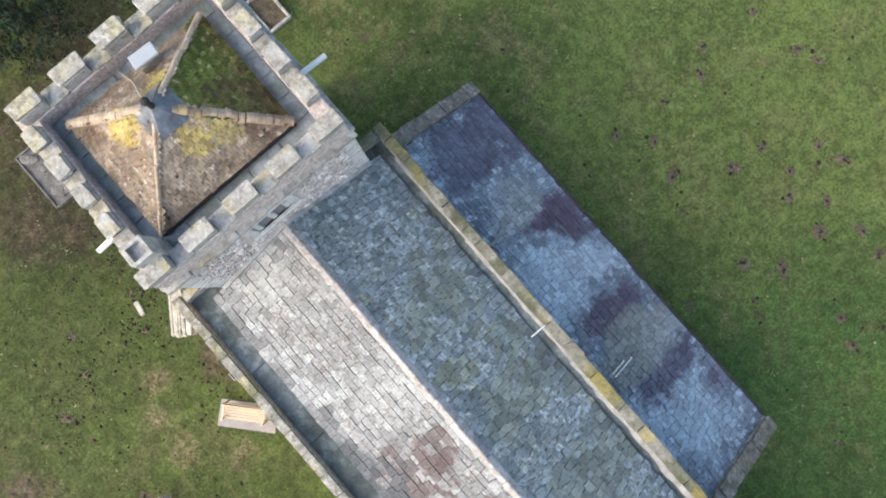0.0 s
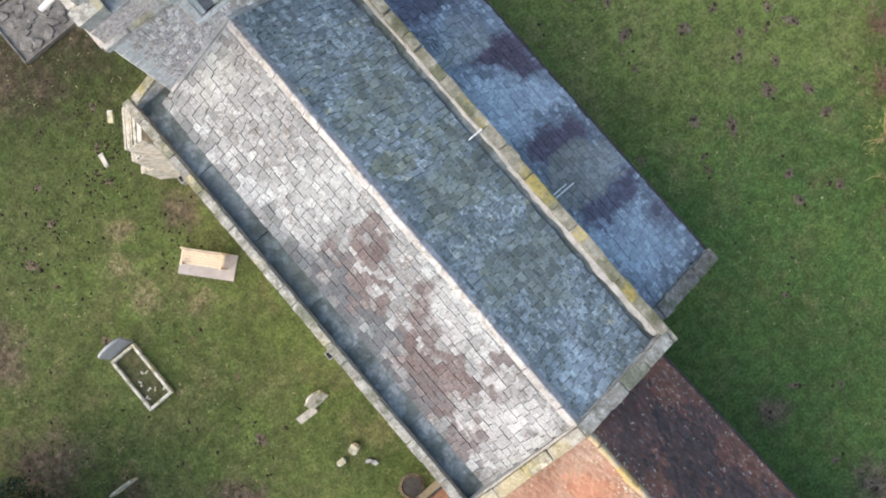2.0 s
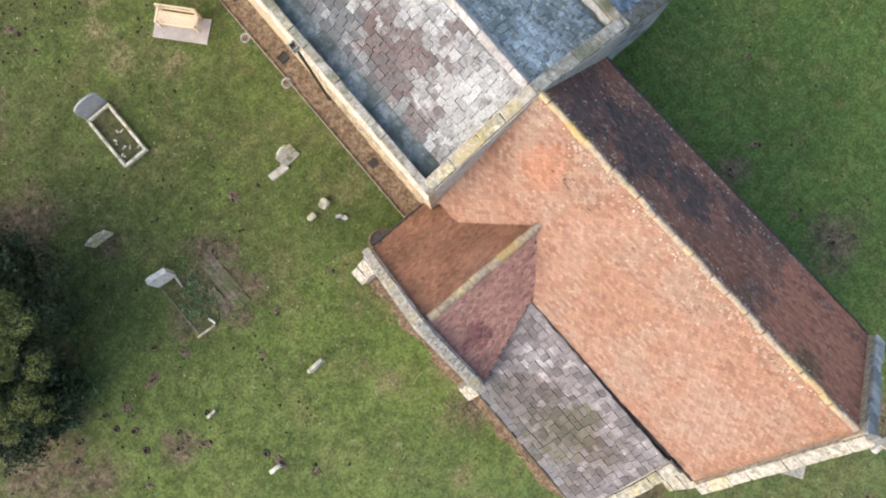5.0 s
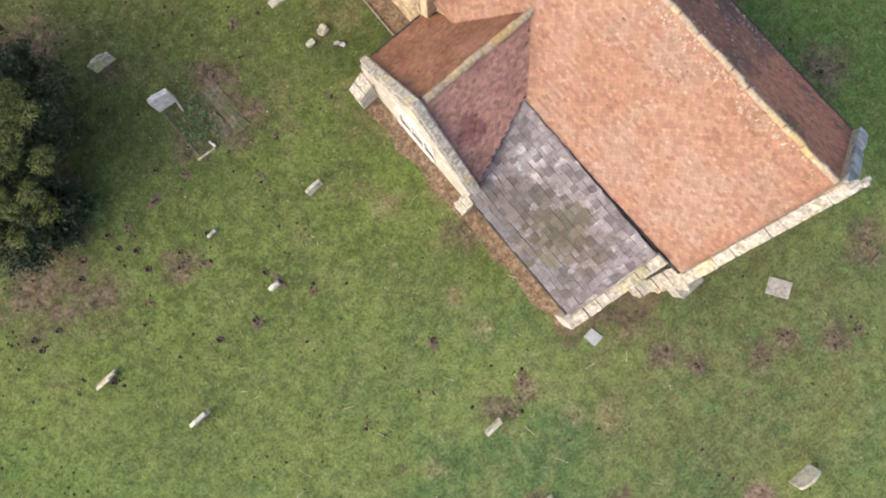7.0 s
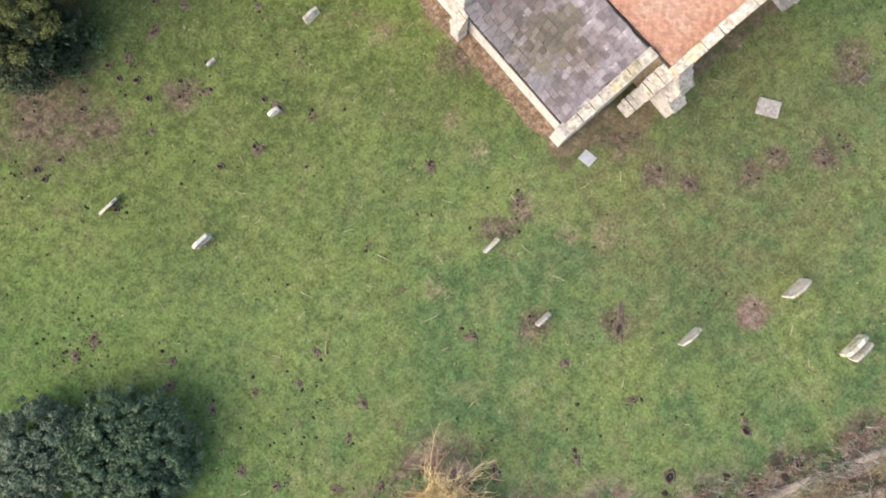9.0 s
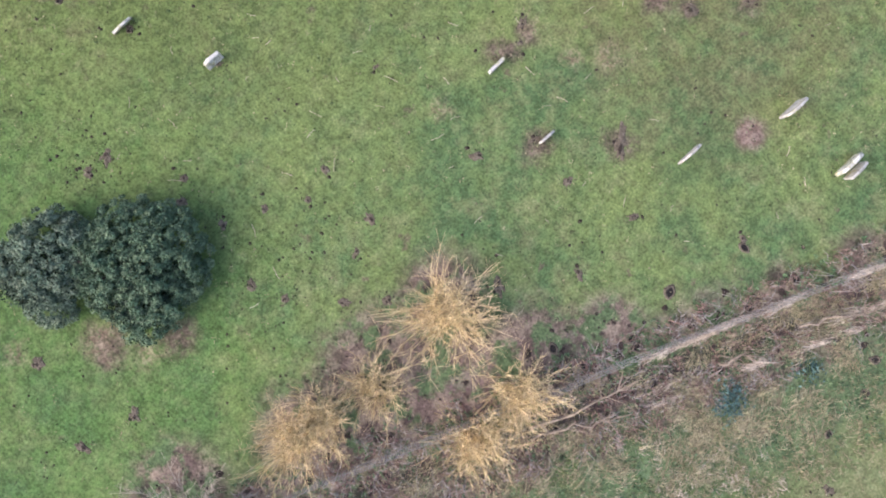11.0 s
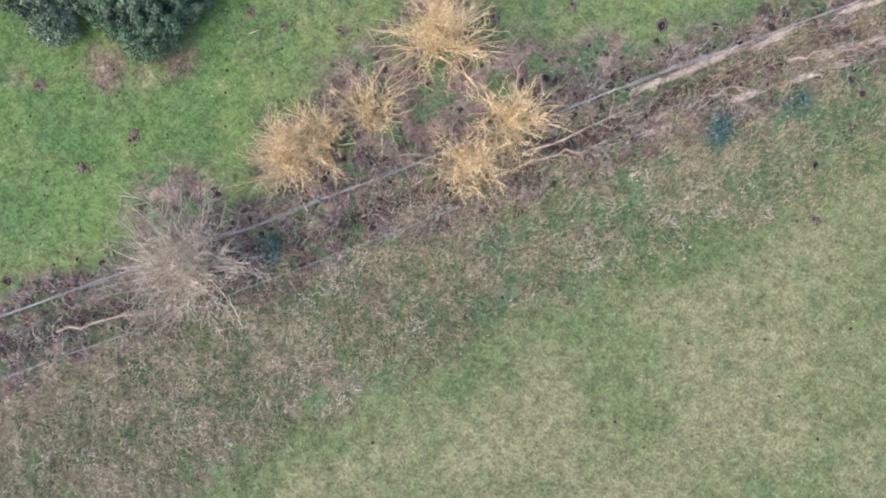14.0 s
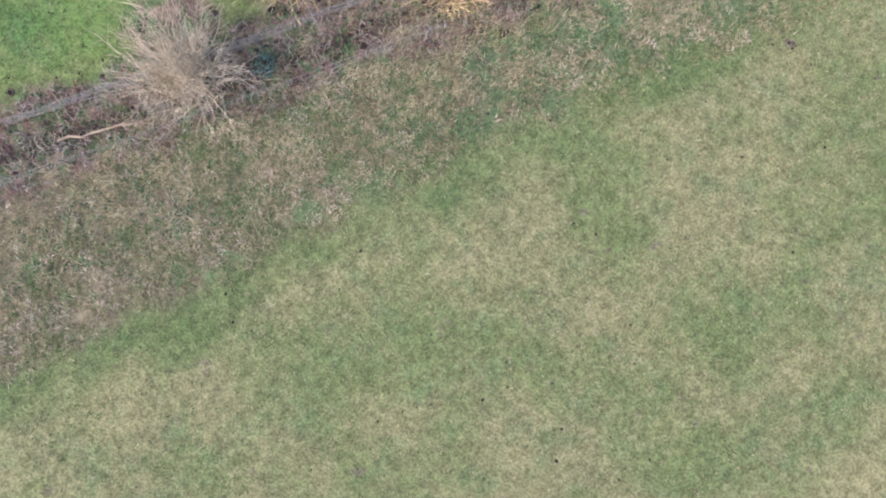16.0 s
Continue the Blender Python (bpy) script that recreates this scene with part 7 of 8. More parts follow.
def boughs(name, parent, lobes, size, seed, mat, label="", flat=0.8):
    """A crown of rounded boughs, each a dome of small leaves, with dark gaps between; lobes: (centre, radii, boughs, leaves in each)."""
    r = random.Random(seed)
    verts, faces = [], []
    for c, rad, count, per in lobes:
        c = Vector(c)
        mean = (rad[0] * rad[1] * rad[2]) ** (1 / 3)
        for k in range(count):
            h = 1 - 1.25 * (k + 0.5) / count
            a = k * 2.39996 + r.gauss(0, 0.25)
            w = math.sqrt(max(0.0, 1 - h * h))
            d = Vector((w * math.cos(a), w * math.sin(a), h))
            q = r.uniform(0.74, 1.04) * (1 + 0.16 * noise.noise(d * 2.2 + Vector((seed, 0, 0))))
            p = c + Vector((d.x * rad[0], d.y * rad[1], d.z * rad[2])) * q
            br = mean * r.uniform(1.0, 2.5) / math.sqrt(count)
            axis = (d + Vector((0, 0, 0.5))).normalized()
            for _ in range(int(per * r.uniform(0.75, 1.25))):
                e = Vector((r.gauss(0, 1), r.gauss(0, 1), r.gauss(0, 1))).normalized()
                if e.dot(axis) < -0.15:
                    e = -e
                pos = p + e * br * r.uniform(0.45, 1.3) - axis * br * (1 - flat) * e.dot(axis)
                if pos.z < 0.05:
                    continue
                nrm = (e + 0.75 * Vector((r.gauss(0, 1), r.gauss(0, 1), r.gauss(0.3, 1)))).normalized()
                t = Matrix.Rotation(r.uniform(0, 6.28), 3, nrm) @ nrm.orthogonal().normalized()
                b, sz, i = nrm.cross(t), size * r.uniform(0.6, 1.4), len(verts)
                verts += [pos - t * sz, pos + b * sz * 0.5 + nrm * sz * 0.12, pos + t * sz, pos - b * sz * 0.5 + nrm * sz * 0.12]
                faces += [[i, i + 1, i + 2], [i, i + 2, i + 3]]
    me = bpy.data.meshes.new(name)
    me.from_pydata(verts, [], faces)
    return part_mesh(name, me, mat, parent, label)


def limbs(parent, base, tips, r0, name="trunk", mat=M_BARK):
    bm = bmesh.new()
    b = Vector(base)
    for t in tips:
        t = Vector(t)
        m1 = b.lerp(t, 0.35) + Vector((0, 0, 0.15))
        tube(bm, b, m1, r0, r0 * 0.6, 7), tube(bm, m1, t, r0 * 0.6, r0 * 0.15, 6)
    return part(name, bm, mat, parent)


# two dark yews
def yew(x, y, rx, ry, h, seed, tips, count, label):
    t = thing("yew_tree", (x, y, 0), label, "tree", "yews")
    r = random.Random(seed)
    limbs(t, (x, y, -0.1), [(x + r.uniform(-0.6, 0.6) * rx, y + r.uniform(-0.6, 0.6) * ry, h * r.uniform(0.6, 0.9)) for _ in range(7)], 0.28)
    lobes = [((x, y, h * 0.42), (rx, ry, h * 0.5), 0.5)]
    for k in range(5):
        a = k * 1.26 + r.uniform(-0.3, 0.3)
        lobes.append(((x + 0.55 * rx * math.cos(a), y + 0.55 * ry * math.sin(a), h * r.uniform(0.3, 0.6)), (rx * 0.55, ry * 0.55, h * 0.4), 0.1))
    crown("crown", t, lobes, count, 0.085, seed, M_YEW, 0.6)
    if tips:
        boughs("shoot_growth", t, [(q, q3, 7, 130) for q, q3, q4 in tips], 0.04, seed + 1, M_YEW_TIP, "yellow-green young shoots")
    return t


SPRAYS = [((x, y, z + 0.45), (0.34, 0.32, 0.26), 1 / 17) for x, y, z in ((5.3, -23.2, 4.3), (5.7, -22.7, 3.9), (6.05, -23.6, 4.0), (6.4, -24.1, 3.8), (6.9, -23.5, 3.2), (6.4, -24.7, 3.8), (5.9, -24.6, 4.2), (7.4, -24.6, 3.0),
          (6.9, -25.4, 3.4), (7.3, -25.5, 3.0), (7.9, -24.9, 2.2), (5.1, -23.8, 4.6), (4.5, -23.2, 4.4), (4.8, -22.6, 4.0), (5.3, -25.3, 4.6), (6.2, -26.2, 3.4), (5.6, -26.9, 3.4))]
big_yew = yew(3.7, -25.4, 3.9, 3.8, 5.2, 3, SPRAYS, 38000, "large dark yew with yellow-green shoot tips")
crown("low_crown", big_yew, [((7.4, -26.6, 1.2), (1.7, 1.6, 1.1), 0.6), ((7.1, -25.5, 0.5), (1.3, 1.3, 0.5), 0.4)], 12000, 0.08, 13, M_YEW, 0.5)
boughs("low_shoot_growth", big_yew, [((7.1 + 0.5 * math.cos(k), -26.6 + 0.9 * math.sin(2 * k), 2.1 + 0.1 * (k % 3)), (0.3, 0.3, 0.22), 7, 110) for k in range(6)], 0.04, 14, M_YEW_TIP, "yellow-green young shoots")
yew(-18.6, -9.4, 3.2, 3.0, 5.5, 4, None, 16000, "dark yew in the shade behind the tower")
yew(-16.5, -3.6, 2.6, 2.4, 4.5, 6, None, 10000, "dark yew in the shade behind the tower")

# clipped evergreen bush with a cleft
bush = thing("evergreen_bush", (21.0, -34.3, 0), "wide dense grey-green evergreen bush with a dark cleft", "bush")
limbs(bush, (21.0, -34.3, -0.1), [(21.6, -33.2, 1.8), (22.2, -34.3, 1.7), (20.2, -35.2, 1.5), (19.6, -36.0, 1.3), (21.4, -34.9, 1.7)], 0.16)
# inner leaves coloured darker, painting the bush's own shade
M_HOLLY_DEEP = leaf_material("evergreen_leaves_painted_shade", [(0.012, 0.026, 0.014), (0.024, 0.044, 0.022), (0.038, 0.062, 0.03)], 0.7, 0.3)
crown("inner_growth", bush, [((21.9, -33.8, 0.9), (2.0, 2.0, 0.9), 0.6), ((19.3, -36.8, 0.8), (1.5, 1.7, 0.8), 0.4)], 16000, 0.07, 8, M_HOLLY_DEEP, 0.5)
boughs("crown", bush, [((21.65, -33.55, 0.75), (2.5, 2.55, 1.35), 420, 120), ((23.2, -34.8, 0.55), (1.2, 1.1, 0.75), 70, 90), ((20.3, -35.1, 0.5), (1.5, 1.5, 0.8), 70, 100)], 0.055, 8, M_HOLLY)
boughs("side_crown", bush, [((19.15, -36.3, 0.65), (1.85, 1.95, 1.1), 250, 120), ((20.4, -37.4, 0.5), (1.0, 0.9, 0.7), 60, 90)], 0.055, 9, M_HOLLY_PALE, "paler grey-green lobe")


def twig_bush(name, x, y, rad, h, n, seed, mat, label, category, spread=0.95, thick=0.021, fork=4):
    """Thin stems that rise and fan out from one stool, each with forks."""
    t = thing(name, (x, y, 0), label, category, category + "s by the ditch")
    r = random.Random(seed)
    verts, faces = [], []

    def stem(a, b, r0, r1):
        d = (b - a).normalized()
        s = d.orthogonal().normalized()
        o = d.cross(s)
        i = len(verts)
        for p, rr in ((a, r0), (b, r1)):
            for k in range(3):
                g = 2 * math.pi * k / 3
                verts.append(p + rr * (s * math.cos(g) + o * math.sin(g)))
        for k in range(3):
            faces.append([i + k, i + (k + 1) % 3, i + 3 + (k + 1) % 3, i + 3 + k])

    z0 = ground_z(x, y)
    for _ in range(n):
        a = r.uniform(0, 2 * math.pi)
        lean = min(1.35, abs(r.gauss(0, 0.78))) * spread
        l = h * r.uniform(0.55, 1.05)
        p = Vector((x + r.gauss(0, rad * 0.16), y + r.gauss(0, rad * 0.16), z0 - 0.05))
        d = Vector((math.cos(a) * math.sin(lean), math.sin(a) * math.sin(lean), math.cos(lean)))
        rr = thick * r.uniform(0.7, 1.3)
        for seg in range(4):
            q = p + d * l / 4
            stem(p, q, rr, rr * 0.75)
            if seg:
                for _ in range(fork):
                    e = (d + 0.75 * Vector((r.gauss(0, 1), r.gauss(0, 1), r.gauss(0.2, 0.6)))).normalized()
                    f0 = p.lerp(q, r.random())
                    f1 = f0 + e * l * r.uniform(0.12, 0.30)
                    stem(f0, f1, rr * 0.62, rr * 0.4)
            p, rr = q, rr * 0.75
            d = (d + Vector((r.gauss(0, 0.16), r.gauss(0, 0.16), r.gauss(-0.02, 0.1)))).normalized()
    me = bpy.data.meshes.new(name)
    me.from_pydata(verts, [], faces)
    part_mesh("twig_mass", me, mat, t)
    bm = bmesh.new()
    for _ in range(6):
        a = r.uniform(0, 6.28)
        tube(bm, (x + 0.1 * math.cos(a), y + 0.1 * math.sin(a), z0 - 0.1), (x + 0.28 * math.cos(a), y + 0.28 * math.sin(a), z0 + 0.28), 0.05, 0.03, 6)
    part("stool", bm, M_BARK, t)
    return t


WIL = "leafless willow stool of dense yellow twigs"
twig_bush("willow", 30.9, -25.7, 2.5, 2.9, 150, 31, M_WILLOW, WIL, "willow")
twig_bush("willow", 30.8, -33.4, 2.5, 2.7, 150, 32, M_WILLOW, WIL, "willow")
twig_bush("willow", 30.9, -32.0, 1.8, 2.2, 70, 37, M_WILLOW, "small leafless yellow willow beside a larger one", "willow")
twig_bush("willow", 31.3, -29.9, 2.2, 2.1, 105, 33, M_WILLOW, "low spreading yellow willow stool", "willow")
twig_bush("willow", 35.2, -25.7, 2.2, 2.4, 125, 34, M_WILLOW, WIL, "willow")
twig_bush("willow", 35.6, -28.2, 2.2, 2.3, 125, 35, M_WILLOW, "pale yellow willow stool by the fence", "willow")
twig_bush("bare_shrub", 31.55, -39.5, 2.9, 3.5, 165, 36, M_GREYTWIG, "leafless grey shrub with fine spreading twigs", "shrub", 1.05, 0.021, 6)
for k, (x, y) in enumerate(((12.6, 11.0), (14.0, 10.2), (15.0, 9.2), (11.0, 12.2), (9.2, 13.6))):
    twig_bush("dry_shrub", x, y, 1.2, 1.5, 60, 50 + k, M_WILLOW if k < 2 else M_BRAMBLE, "tangled dry brown shrub at the churchyard edge", "shrub", 1.1, 0.014, 3)


# fallen branches by the ditch
def log(pts, r, label, seed):
    """A crooked stem through the given places, with forked side branches."""
    t = thing("fallen_branch", (*pts[0][:2], 0), label, "branch", "fallen branches")
    rr = random.Random(seed)
    line = []
    for a, b in zip(pts, pts[1:]):
        for k in range(4):
            q = Vector(a).lerp(Vector(b), k / 4)
            line.append(q + Vector((rr.gauss(0, 0.07), rr.gauss(0, 0.07), rr.gauss(0, 0.03))))
    line.append(Vector(pts[-1]))
    bm = bmesh.new()
    n = len(line)
    chain(bm, line, r, r * 0.3)
    part("stem", worn(bm, 0.02), M_BRANCH, t)
    way = (line[-1] - line[0]).normalized()
    for k in range(9):
        p = line[rr.randrange(2, n)]
        bm = bmesh.new()
        d = (way + Vector((rr.gauss(0, 0.6), rr.gauss(0, 0.6), rr.gauss(0.05, 0.15)))).normalized()
        q = p + d * rr.uniform(0.3, 0.8)
        e = (d + Vector((rr.gauss(0, 0.5), rr.gauss(0, 0.5), 0.0))).normalized()
        chain(bm, [p, q, q + e * rr.uniform(0.2, 0.5)], r * 0.4, r * 0.1, 5)
        part("side_branch", bm, M_BRANCH, t)


log([(36.5, -26.4, 0.2), (37.1, -25.0, 0.3), (37.5, -23.4, 0.3), (37.9, -22.0, 0.25)], 0.07, "long pale fallen branch beside the ditch", 1)
log([(36.8, -26.5, 0.15), (37.6, -25.2, 0.2), (38.3, -24.0, 0.2), (38.8, -22.8, 0.15)], 0.06, "long pale fallen branch beside the ditch", 2)
log([(39.6, -18.9, 0.12), (39.8, -18.2, 0.15), (40.2, -17.6, 0.12)], 0.06, "short broken pale branch in dry grass", 3)
log([(40.6, -15.4, 0.12), (41.2, -14.0, 0.15), (42.1, -12.6, 0.1)], 0.06, "pale branch in dry grass", 4)
log([(30.2, -45.2, 0.1), (31.0, -43.6, 0.2), (31.6, -42.4, 0.25), (32.0, -41.4, 0.2)], 0.06, "fallen branch in dark brambles", 5)


# ---- the field fence of wire netting ----
def wire_fence(s0, u0, u1, h, step, label, tilt=0.0, mesh=True):
    f = thing("wire_fence", tuple(FN * s0 + FD * (u0 + u1) / 2), label, "fence", "wire fences")
    u = u0
    tops = []
    r = random.Random(int(s0 * 10))
    while u <= u1:
        s = s0 + r.gauss(0, 0.05)
        p = FN * s + FD * u
        z = ground_z(p.x, p.y)
        top = p + FN * (tilt + r.gauss(0, 0.05)) + Vector((0, 0, z + h + 0.12))
        bm = bmesh.new()
        tube(bm, p + Vector((0, 0, z - 0.2)), top, 0.032, 0.028, 8)
        part("post", bm, M_OLDWOOD, f)
        tops.append((p + Vector((0, 0, z)), top))
        u += step * r.uniform(0.9, 1.1)
    verts, faces = [], []

    def wire(a, b, w):
        i = len(verts)
        side = Vector((0, 0, 1)) if abs((b - a).normalized().z) < 0.7 else FN
        o = (b - a).cross(side).normalized() * w
        q = side * w
        verts.extend([a + o, a - o * 0.5 + q, a - o * 0.5 - q, b + o, b - o * 0.5 + q, b - o * 0.5 - q])
        faces.extend([[i, i + 1, i + 4, i + 3], [i + 1, i + 2, i + 5, i + 4], [i + 2, i, i + 3, i + 5]])

    for (b0, t0), (b1, t1) in zip(tops, tops[1:]):
        rows = 7 if mesh else 3
        for k in range(rows):
            a, b = b0.lerp(t0, 0.08 + 0.82 * k / (rows - 1)), b1.lerp(t1, 0.08 + 0.82 * k / (rows - 1))
            m = a.lerp(b, 0.5) + Vector((0, 0, -0.05)) + FN * r.gauss(0, 0.03)
            wire(a, m, 0.008), wire(m, b, 0.008)
        if mesh:
            n = 16
            for k in range(1, n):
                wire(b0.lerp(b1, k / n) + Vector((0, 0, 0.05)), t0.lerp(t1, k / n) + Vector((0, 0, -0.12)), 0.006)
    me = bpy.data.meshes.new("netting")
    me.from_pydata(verts, [], faces)
    part_mesh("netting", me, material("galvanised_wire", [(0.19, 0.18, 0.155), (0.31, 0.295, 0.26)], 6, 0.7, 0, 20, 0.1, metal=0.1), f)


wire_fence(42.1, -34.5, 5.0, 0.85, 2.6, "old grey wire netting fence with thin wooden posts", 0.08)
wire_fence(44.35, -36.0, -14.0, 0.7, 3.2, "low slack wire fence beside the ditch", 0.05, False)


# ---- loose growth: grass, brambles, weeds ----
def growth(name, n, place, blades, high, wide, mat, label, category, seed, flop=0.7):
    """Tufts of bent blades at the places that place(rng) gives."""
    r = random.Random(seed)
    verts, faces = [], []
    for _ in range(n):
        p = place(r)
        if p is None:
            continue
        x, y = p
        z = ground_z(x, y)
        for _ in range(blades):
            a = r.uniform(0, 6.28)
            l = high * r.uniform(0.4, 1.3)
            tip = flop * r.uniform(0.3, 1.3)
            d = Vector((math.cos(a), math.sin(a), 0))
            o = Vector((-d.y, d.x, 0)) * wide * r.uniform(0.6, 1.4)
            b = Vector((x + r.gauss(0, 0.06), y + r.gauss(0, 0.06), z - 0.01))
            m = b + d * l * 0.4 * tip + Vector((0, 0, l * 0.6))
            e = b + d * l * tip + Vector((0, 0, l * max(0.15, 0.9 - 0.5 * tip)))
            i = len(verts)
            verts += [b - o, b + o, m + o * 0.8, m - o * 0.8, e]
            faces += [[i, i + 1, i + 2, i + 3], [i + 3, i + 2, i + 4]]
    return scatter_stuff(name, verts, faces, mat, label, category)


def on_building(x, y):
    return (-5 < x < 24.6 and -13.2 < y < 2) or (-9.3 < x < -4 and -8.8 < y < -2.7)


def lawn_at(r):
    x, y = r.uniform(-17, 44), r.uniform(-48, 18)
    s = Vector((x, y, 0)).dot(FN)
    if on_building(x, y) or s > 41 or (-3.2 < x < 11 and -11 < y < -9):
        return None
    return (x, y) if noise.noise(Vector((x * 0.3, y * 0.3, 1))) > r.uniform(-0.6, 0.5) else None


def strip_at(lo, hi, k=0.35):
    def place(r):
        s, u = r.uniform(lo, hi), r.uniform(-37, 8)
        p = FN * s + FD * u
        return (p.x, p.y) if noise.noise(Vector((p.x * k, p.y * k, lo))) > r.uniform(-0.45, 0.45) else None
    return place


def pasture_at(r):
    s, u = r.uniform(47, 66), r.uniform(-38, 8)
    p = FN * s + FD * u
    return p.x, p.y


growth("lawn_leaves", 6000, lawn_at, 3, 0.075, 0.022, M_BLADE_PALE, "small pale leaves of lawn weeds", "weeds", 212, 1.4)
growth("fallen_leaves", 3800, lawn_at, 2, 0.07, 0.024, M_STRAW, "scattered dead leaves on the lawn", "leaves", 213, 1.4)
growth("dark_tufts", 5000, lawn_at, 4, 0.09, 0.022, M_BLADE_DARK, "small dark green tufts in the lawn", "grass", 214, 1.2)
verts, faces = [], []
r3 = random.Random(220)
for _ in range(70):   # thin dead twigs on the eastern lawn
    x, y, a, l = r3.uniform(13, 38), r3.uniform(-32, -6), r3.uniform(0, 6.28), r3.uniform(0.2, 0.6)
    if on_building(x, y):
        continue
    d, z = Vector((math.cos(a), math.sin(a), 0)), ground_z(x, y) + 0.03
    o, b = Vector((-d.y, d.x, 0)) * 0.009, Vector((x, y, z))
    m = b + d * l * 0.5 + o * r3.uniform(-6, 6) + Vector((0, 0, 0.03))
    i = len(verts)
    for q in (b, m, b + d * l):
        verts += [q - o, q + o, q + Vector((0, 0, 0.014))]
    for k in (0, 3):
        faces += [[i + k + q, i + k + (q + 1) % 3, i + k + 3 + (q + 1) % 3, i + k + 3 + q] for q in range(3)]
scatter_stuff("lawn_twigs", verts, faces, M_PALESTRAW, "thin pale dead twigs lying on the lawn", "twigs")
growth("lawn_tufts", 9000, lawn_at, 5, 0.09, 0.012, M_BLADE, "short uneven tufts of lawn grass", "grass", 201, 1.0)
growth("straw_tufts", 3000, lawn_at, 5, 0.10, 0.010, M_STRAW, "dry straw-coloured blades in the lawn", "grass", 202, 1.3)
growth("ditch_dry_grass", 7000, strip_at(41.5, 49.5, 0.6), 7, 0.20, 0.010, M_STRAW, "tangled dry grass along the ditch", "grass", 203, 1.3)
growth("bramble_sticks", 1300, strip_at(41.2, 45.0, 0.7), 4, 0.5, 0.012, M_OLDWOOD, "pale broken sticks in the ditch growth", "sticks", 208, 1.4)
growth("ditch_brambles", 3600, strip_at(41.2, 45.2, 0.7), 6, 0.30, 0.012, M_BRAMBLE, "brown bramble canes along the ditch", "brambles", 204, 1.3)
growth("ditch_weeds", 6500, strip_at(41.0, 49.0, 0.55), 6, 0.14, 0.03, M_WEED, "green weeds and young growth along the ditch", "weeds", 205, 1.0)
def verge_at(keen, part_of):
    """The unmown verge beyond the ditch, wider towards the south-west; keen: the seed of its clumps, part_of: how full it is."""
    def place(r):
        u = r.uniform(-38, -4)
        edge = 48.2 - 0.105 * u + 1.5 * noise.noise(Vector((u * 0.35, 3, 0))) + 0.8 * noise.noise(Vector((u * 1.3, 7, 0)))
        p = FN * (edge - abs(r.gauss(0, 0.15)) - (edge - 45.0) * r.random() ** 0.9) + FD * u
        full = noise.noise(Vector((p.x * 0.45, p.y * 0.45, keen))) + 0.6 * noise.noise(Vector((p.x * 1.5, p.y * 1.5, keen)))
        thin = 0.35 if u > -17 else 0.0
        return (p.x, p.y) if full > r.uniform(-0.35, 0.4) - part_of + thin else None
    return place


growth("verge_straw", 9500, verge_at(2.0, 0.05), 6, 0.17, 0.010, M_STRAW, "tangled dry blades on the unmown verge", "grass", 221, 1.4)
growth("verge_bleached_straw", 2600, verge_at(2.6, -0.1), 5, 0.20, 0.010, M_PALESTRAW, "bleached bent blades on the unmown verge", "grass", 222, 1.4)
growth("verge_blades", 8000, verge_at(9.0, 0.05), 6, 0.13, 0.014, M_BLADE, "green blades among the dry grass of the verge", "grass", 223, 1.2)
growth("pasture_tufts", 7000, pasture_at, 5, 0.10, 0.012, M_BLADE, "tufts of pasture grass", "grass", 206, 1.0)
growth("pasture_straw", 5000, pasture_at, 5, 0.10, 0.010, M_STRAW, "dry blades in the pasture", "grass", 207, 1.3)
def tussocks(name, count, seed, s_lo, s_hi, u_lo, wide, mat, label, tilt=0.25, dense=1.0, loose=0.22):
    """Long dead grass combed over in tufts along the ditch."""
    r = random.Random(seed)
    verts, faces = [], []
    for _ in range(count):
        s, u = r.uniform(s_lo, s_hi), r.uniform(u_lo, 7)
        if r.random() > (1.0 if u > -14 else 0.35 * dense):
            continue
        c = FN * s + FD * u
        lean = (FD * -1 + FN * r.gauss(tilt, 0.35 * dense)).normalized()
        for _ in range(r.randint(40, 110)):
            b = c + FN * r.gauss(0, wide) + FD * r.gauss(0, 0.32)
            z = ground_z(b.x, b.y)
            d = (lean + Vector((r.gauss(0, loose), r.gauss(0, loose), 0))).normalized()
            l = r.uniform(0.25, 0.7)
            o = Vector((-d.y, d.x, 0)) * r.uniform(0.006, 0.012)
            p0, p1, p2 = b + Vector((0, 0, z)), b + d * l * 0.45 + Vector((0, 0, z + 0.22 * l + 0.05)), b + d * l + Vector((0, 0, z + 0.05))
            i = len(verts)
            verts += [p0 - o, p0 + o, p1 + o, p1 - o, p2]
            faces += [[i, i + 1, i + 2, i + 3], [i + 3, i + 2, i + 4]]
    return scatter_stuff(name, verts, faces, mat, label, "grass")


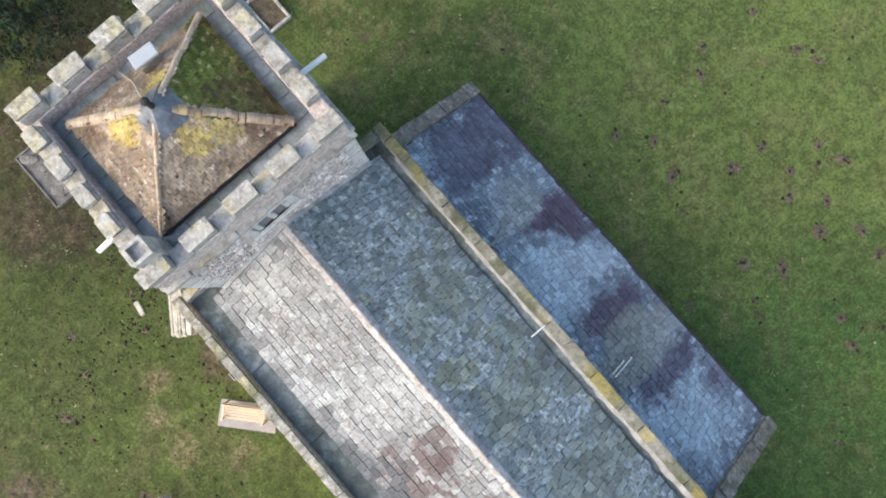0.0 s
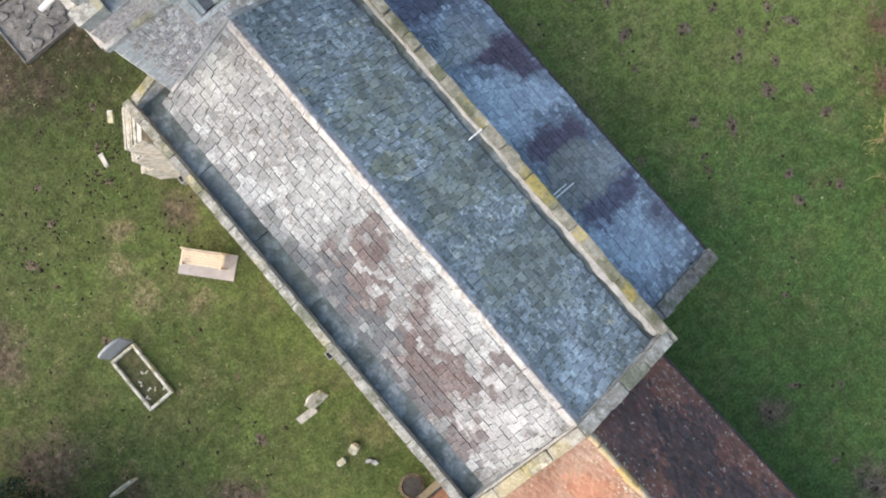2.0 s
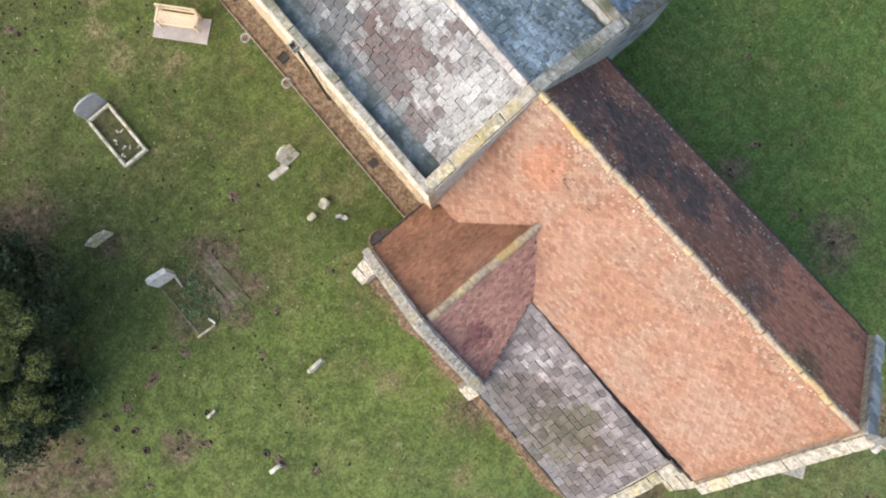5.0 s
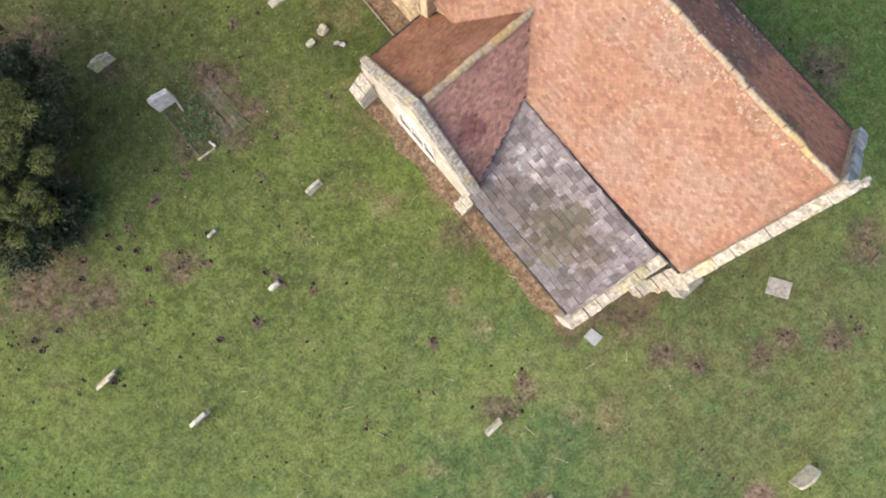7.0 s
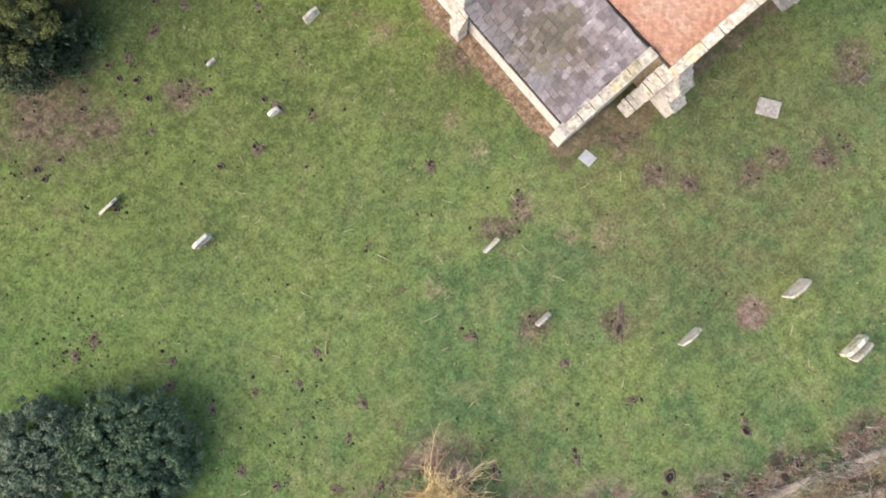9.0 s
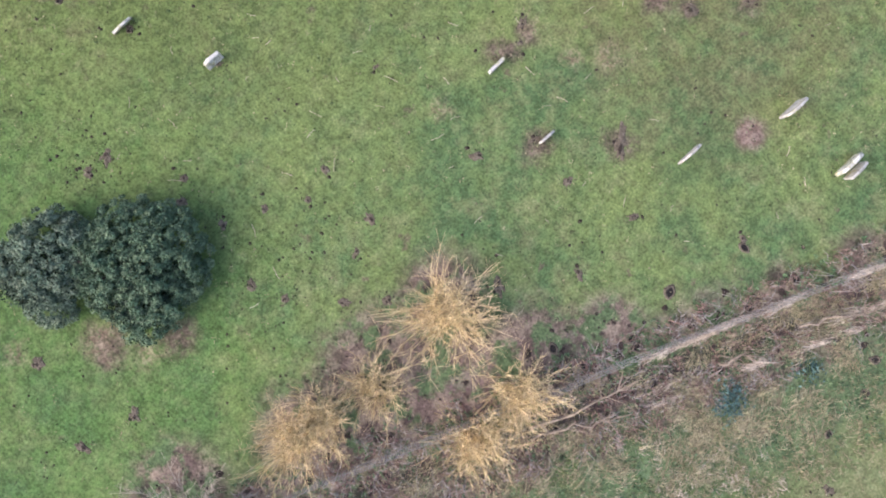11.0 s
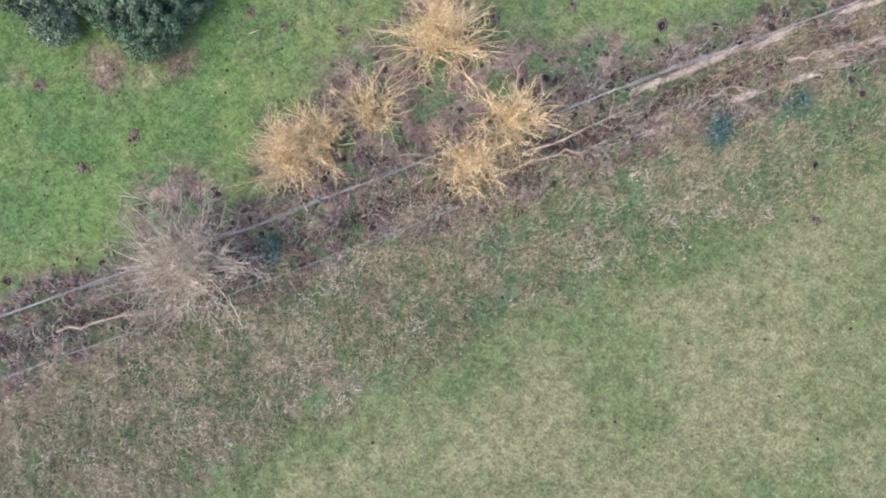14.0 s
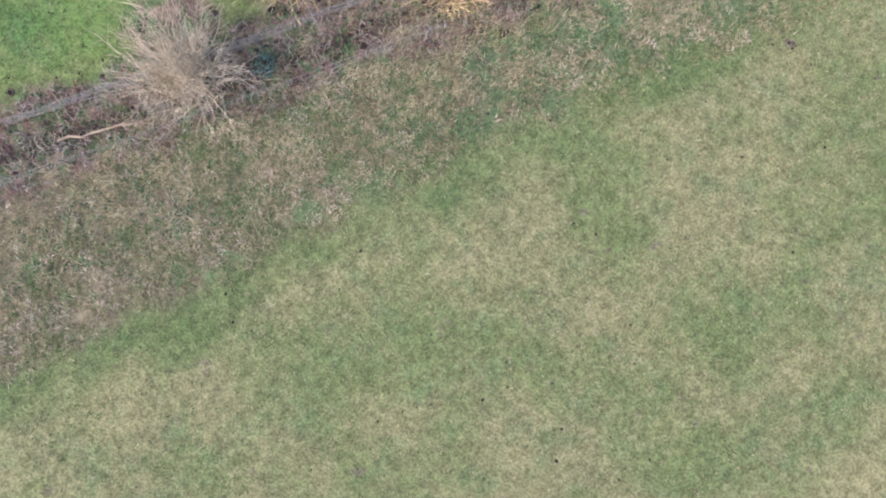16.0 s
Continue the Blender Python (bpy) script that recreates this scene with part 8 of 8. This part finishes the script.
tussocks("grass_tussocks", 185, 211, 42.7, 47.6, -34, 0.26, M_STRAW, "tan dead grass tufts combed over beside the ditch", 0.25, 1.0, 0.55)
tussocks("fence_straw", 20, 215, 42.25, 42.4, -7, 0.055, M_PALESTRAW, "long pale dead grass lying along the wire fence", 0.0, 0.4, 0.1)
tussocks("ditch_bank_straw", 12, 216, 43.6, 44.5, -9, 0.06, M_PALESTRAW, "long pale dead grass lying along the ditch bank", 0.0, 0.5, 0.14)


growth("grave_weeds", 90, lambda r: (r.gauss(7.8, 0.65), r.gauss(-19.0, 0.45)), 6, 0.14, 0.03, M_WEED, "green weeds over a sunken grave", "weeds", 210, 1.0)
for k, (x, y) in enumerate(((42.1, -16.3), (41.2, -19.8), (40.7, -19.2), (32.9, -36.6), (8.2, -25.9), (7.9, -24.4))):
    t = thing("weed_clump", (x, y, 0), "low clump of blue-green weeds", "weed", "weed clumps")
    leaf = crown("leaf_clump", t, [((x, y, 0.08), (0.62, 0.52, 0.16), 1.0)], 300, 0.075, 60 + k, M_BLUEWEED if k < 4 else M_WEED, 0.2)
    tagged(leaf, kind="stuff")

# ---- the pieces of the roofs, last ----
lay_slates(nave_s, roof_s, M_SLATE_S, 0.225, 0.34, 1, lambda p: p.x > 6.2, thick=0.03, rough=0.8, shrink=0.15, joint=0.018, label="pale stone slates")
lay_slates(nave_n, roof_n, M_SLATE_N, 0.185, 0.25, 2, lambda p: p.x > 7.6, thick=0.045, rough=1.6, shrink=0.15, joint=0.022, label="mossed grey slates")
lay_slates(aisle, roof_a, M_SLATE_A, 0.19, 0.25, 3, lambda p: p.x > 6.4, label="blue slates", shrink=0.1, joint=0.018, rough=1.3)
lay_slates(vestry, roof_v, M_SLATE_V, 0.25, 0.30, 4, lambda p: p.x > 16.2, label="mottled stone slates")
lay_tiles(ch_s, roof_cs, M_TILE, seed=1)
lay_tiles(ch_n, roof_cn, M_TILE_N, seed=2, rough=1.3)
lay_tiles(ch_w, roof_w, M_TILE_T, seed=3, rough=1.5)
lay_tiles(ch_e, roof_e, M_TILE_TE, seed=4, rough=1.5, inside=on_east)
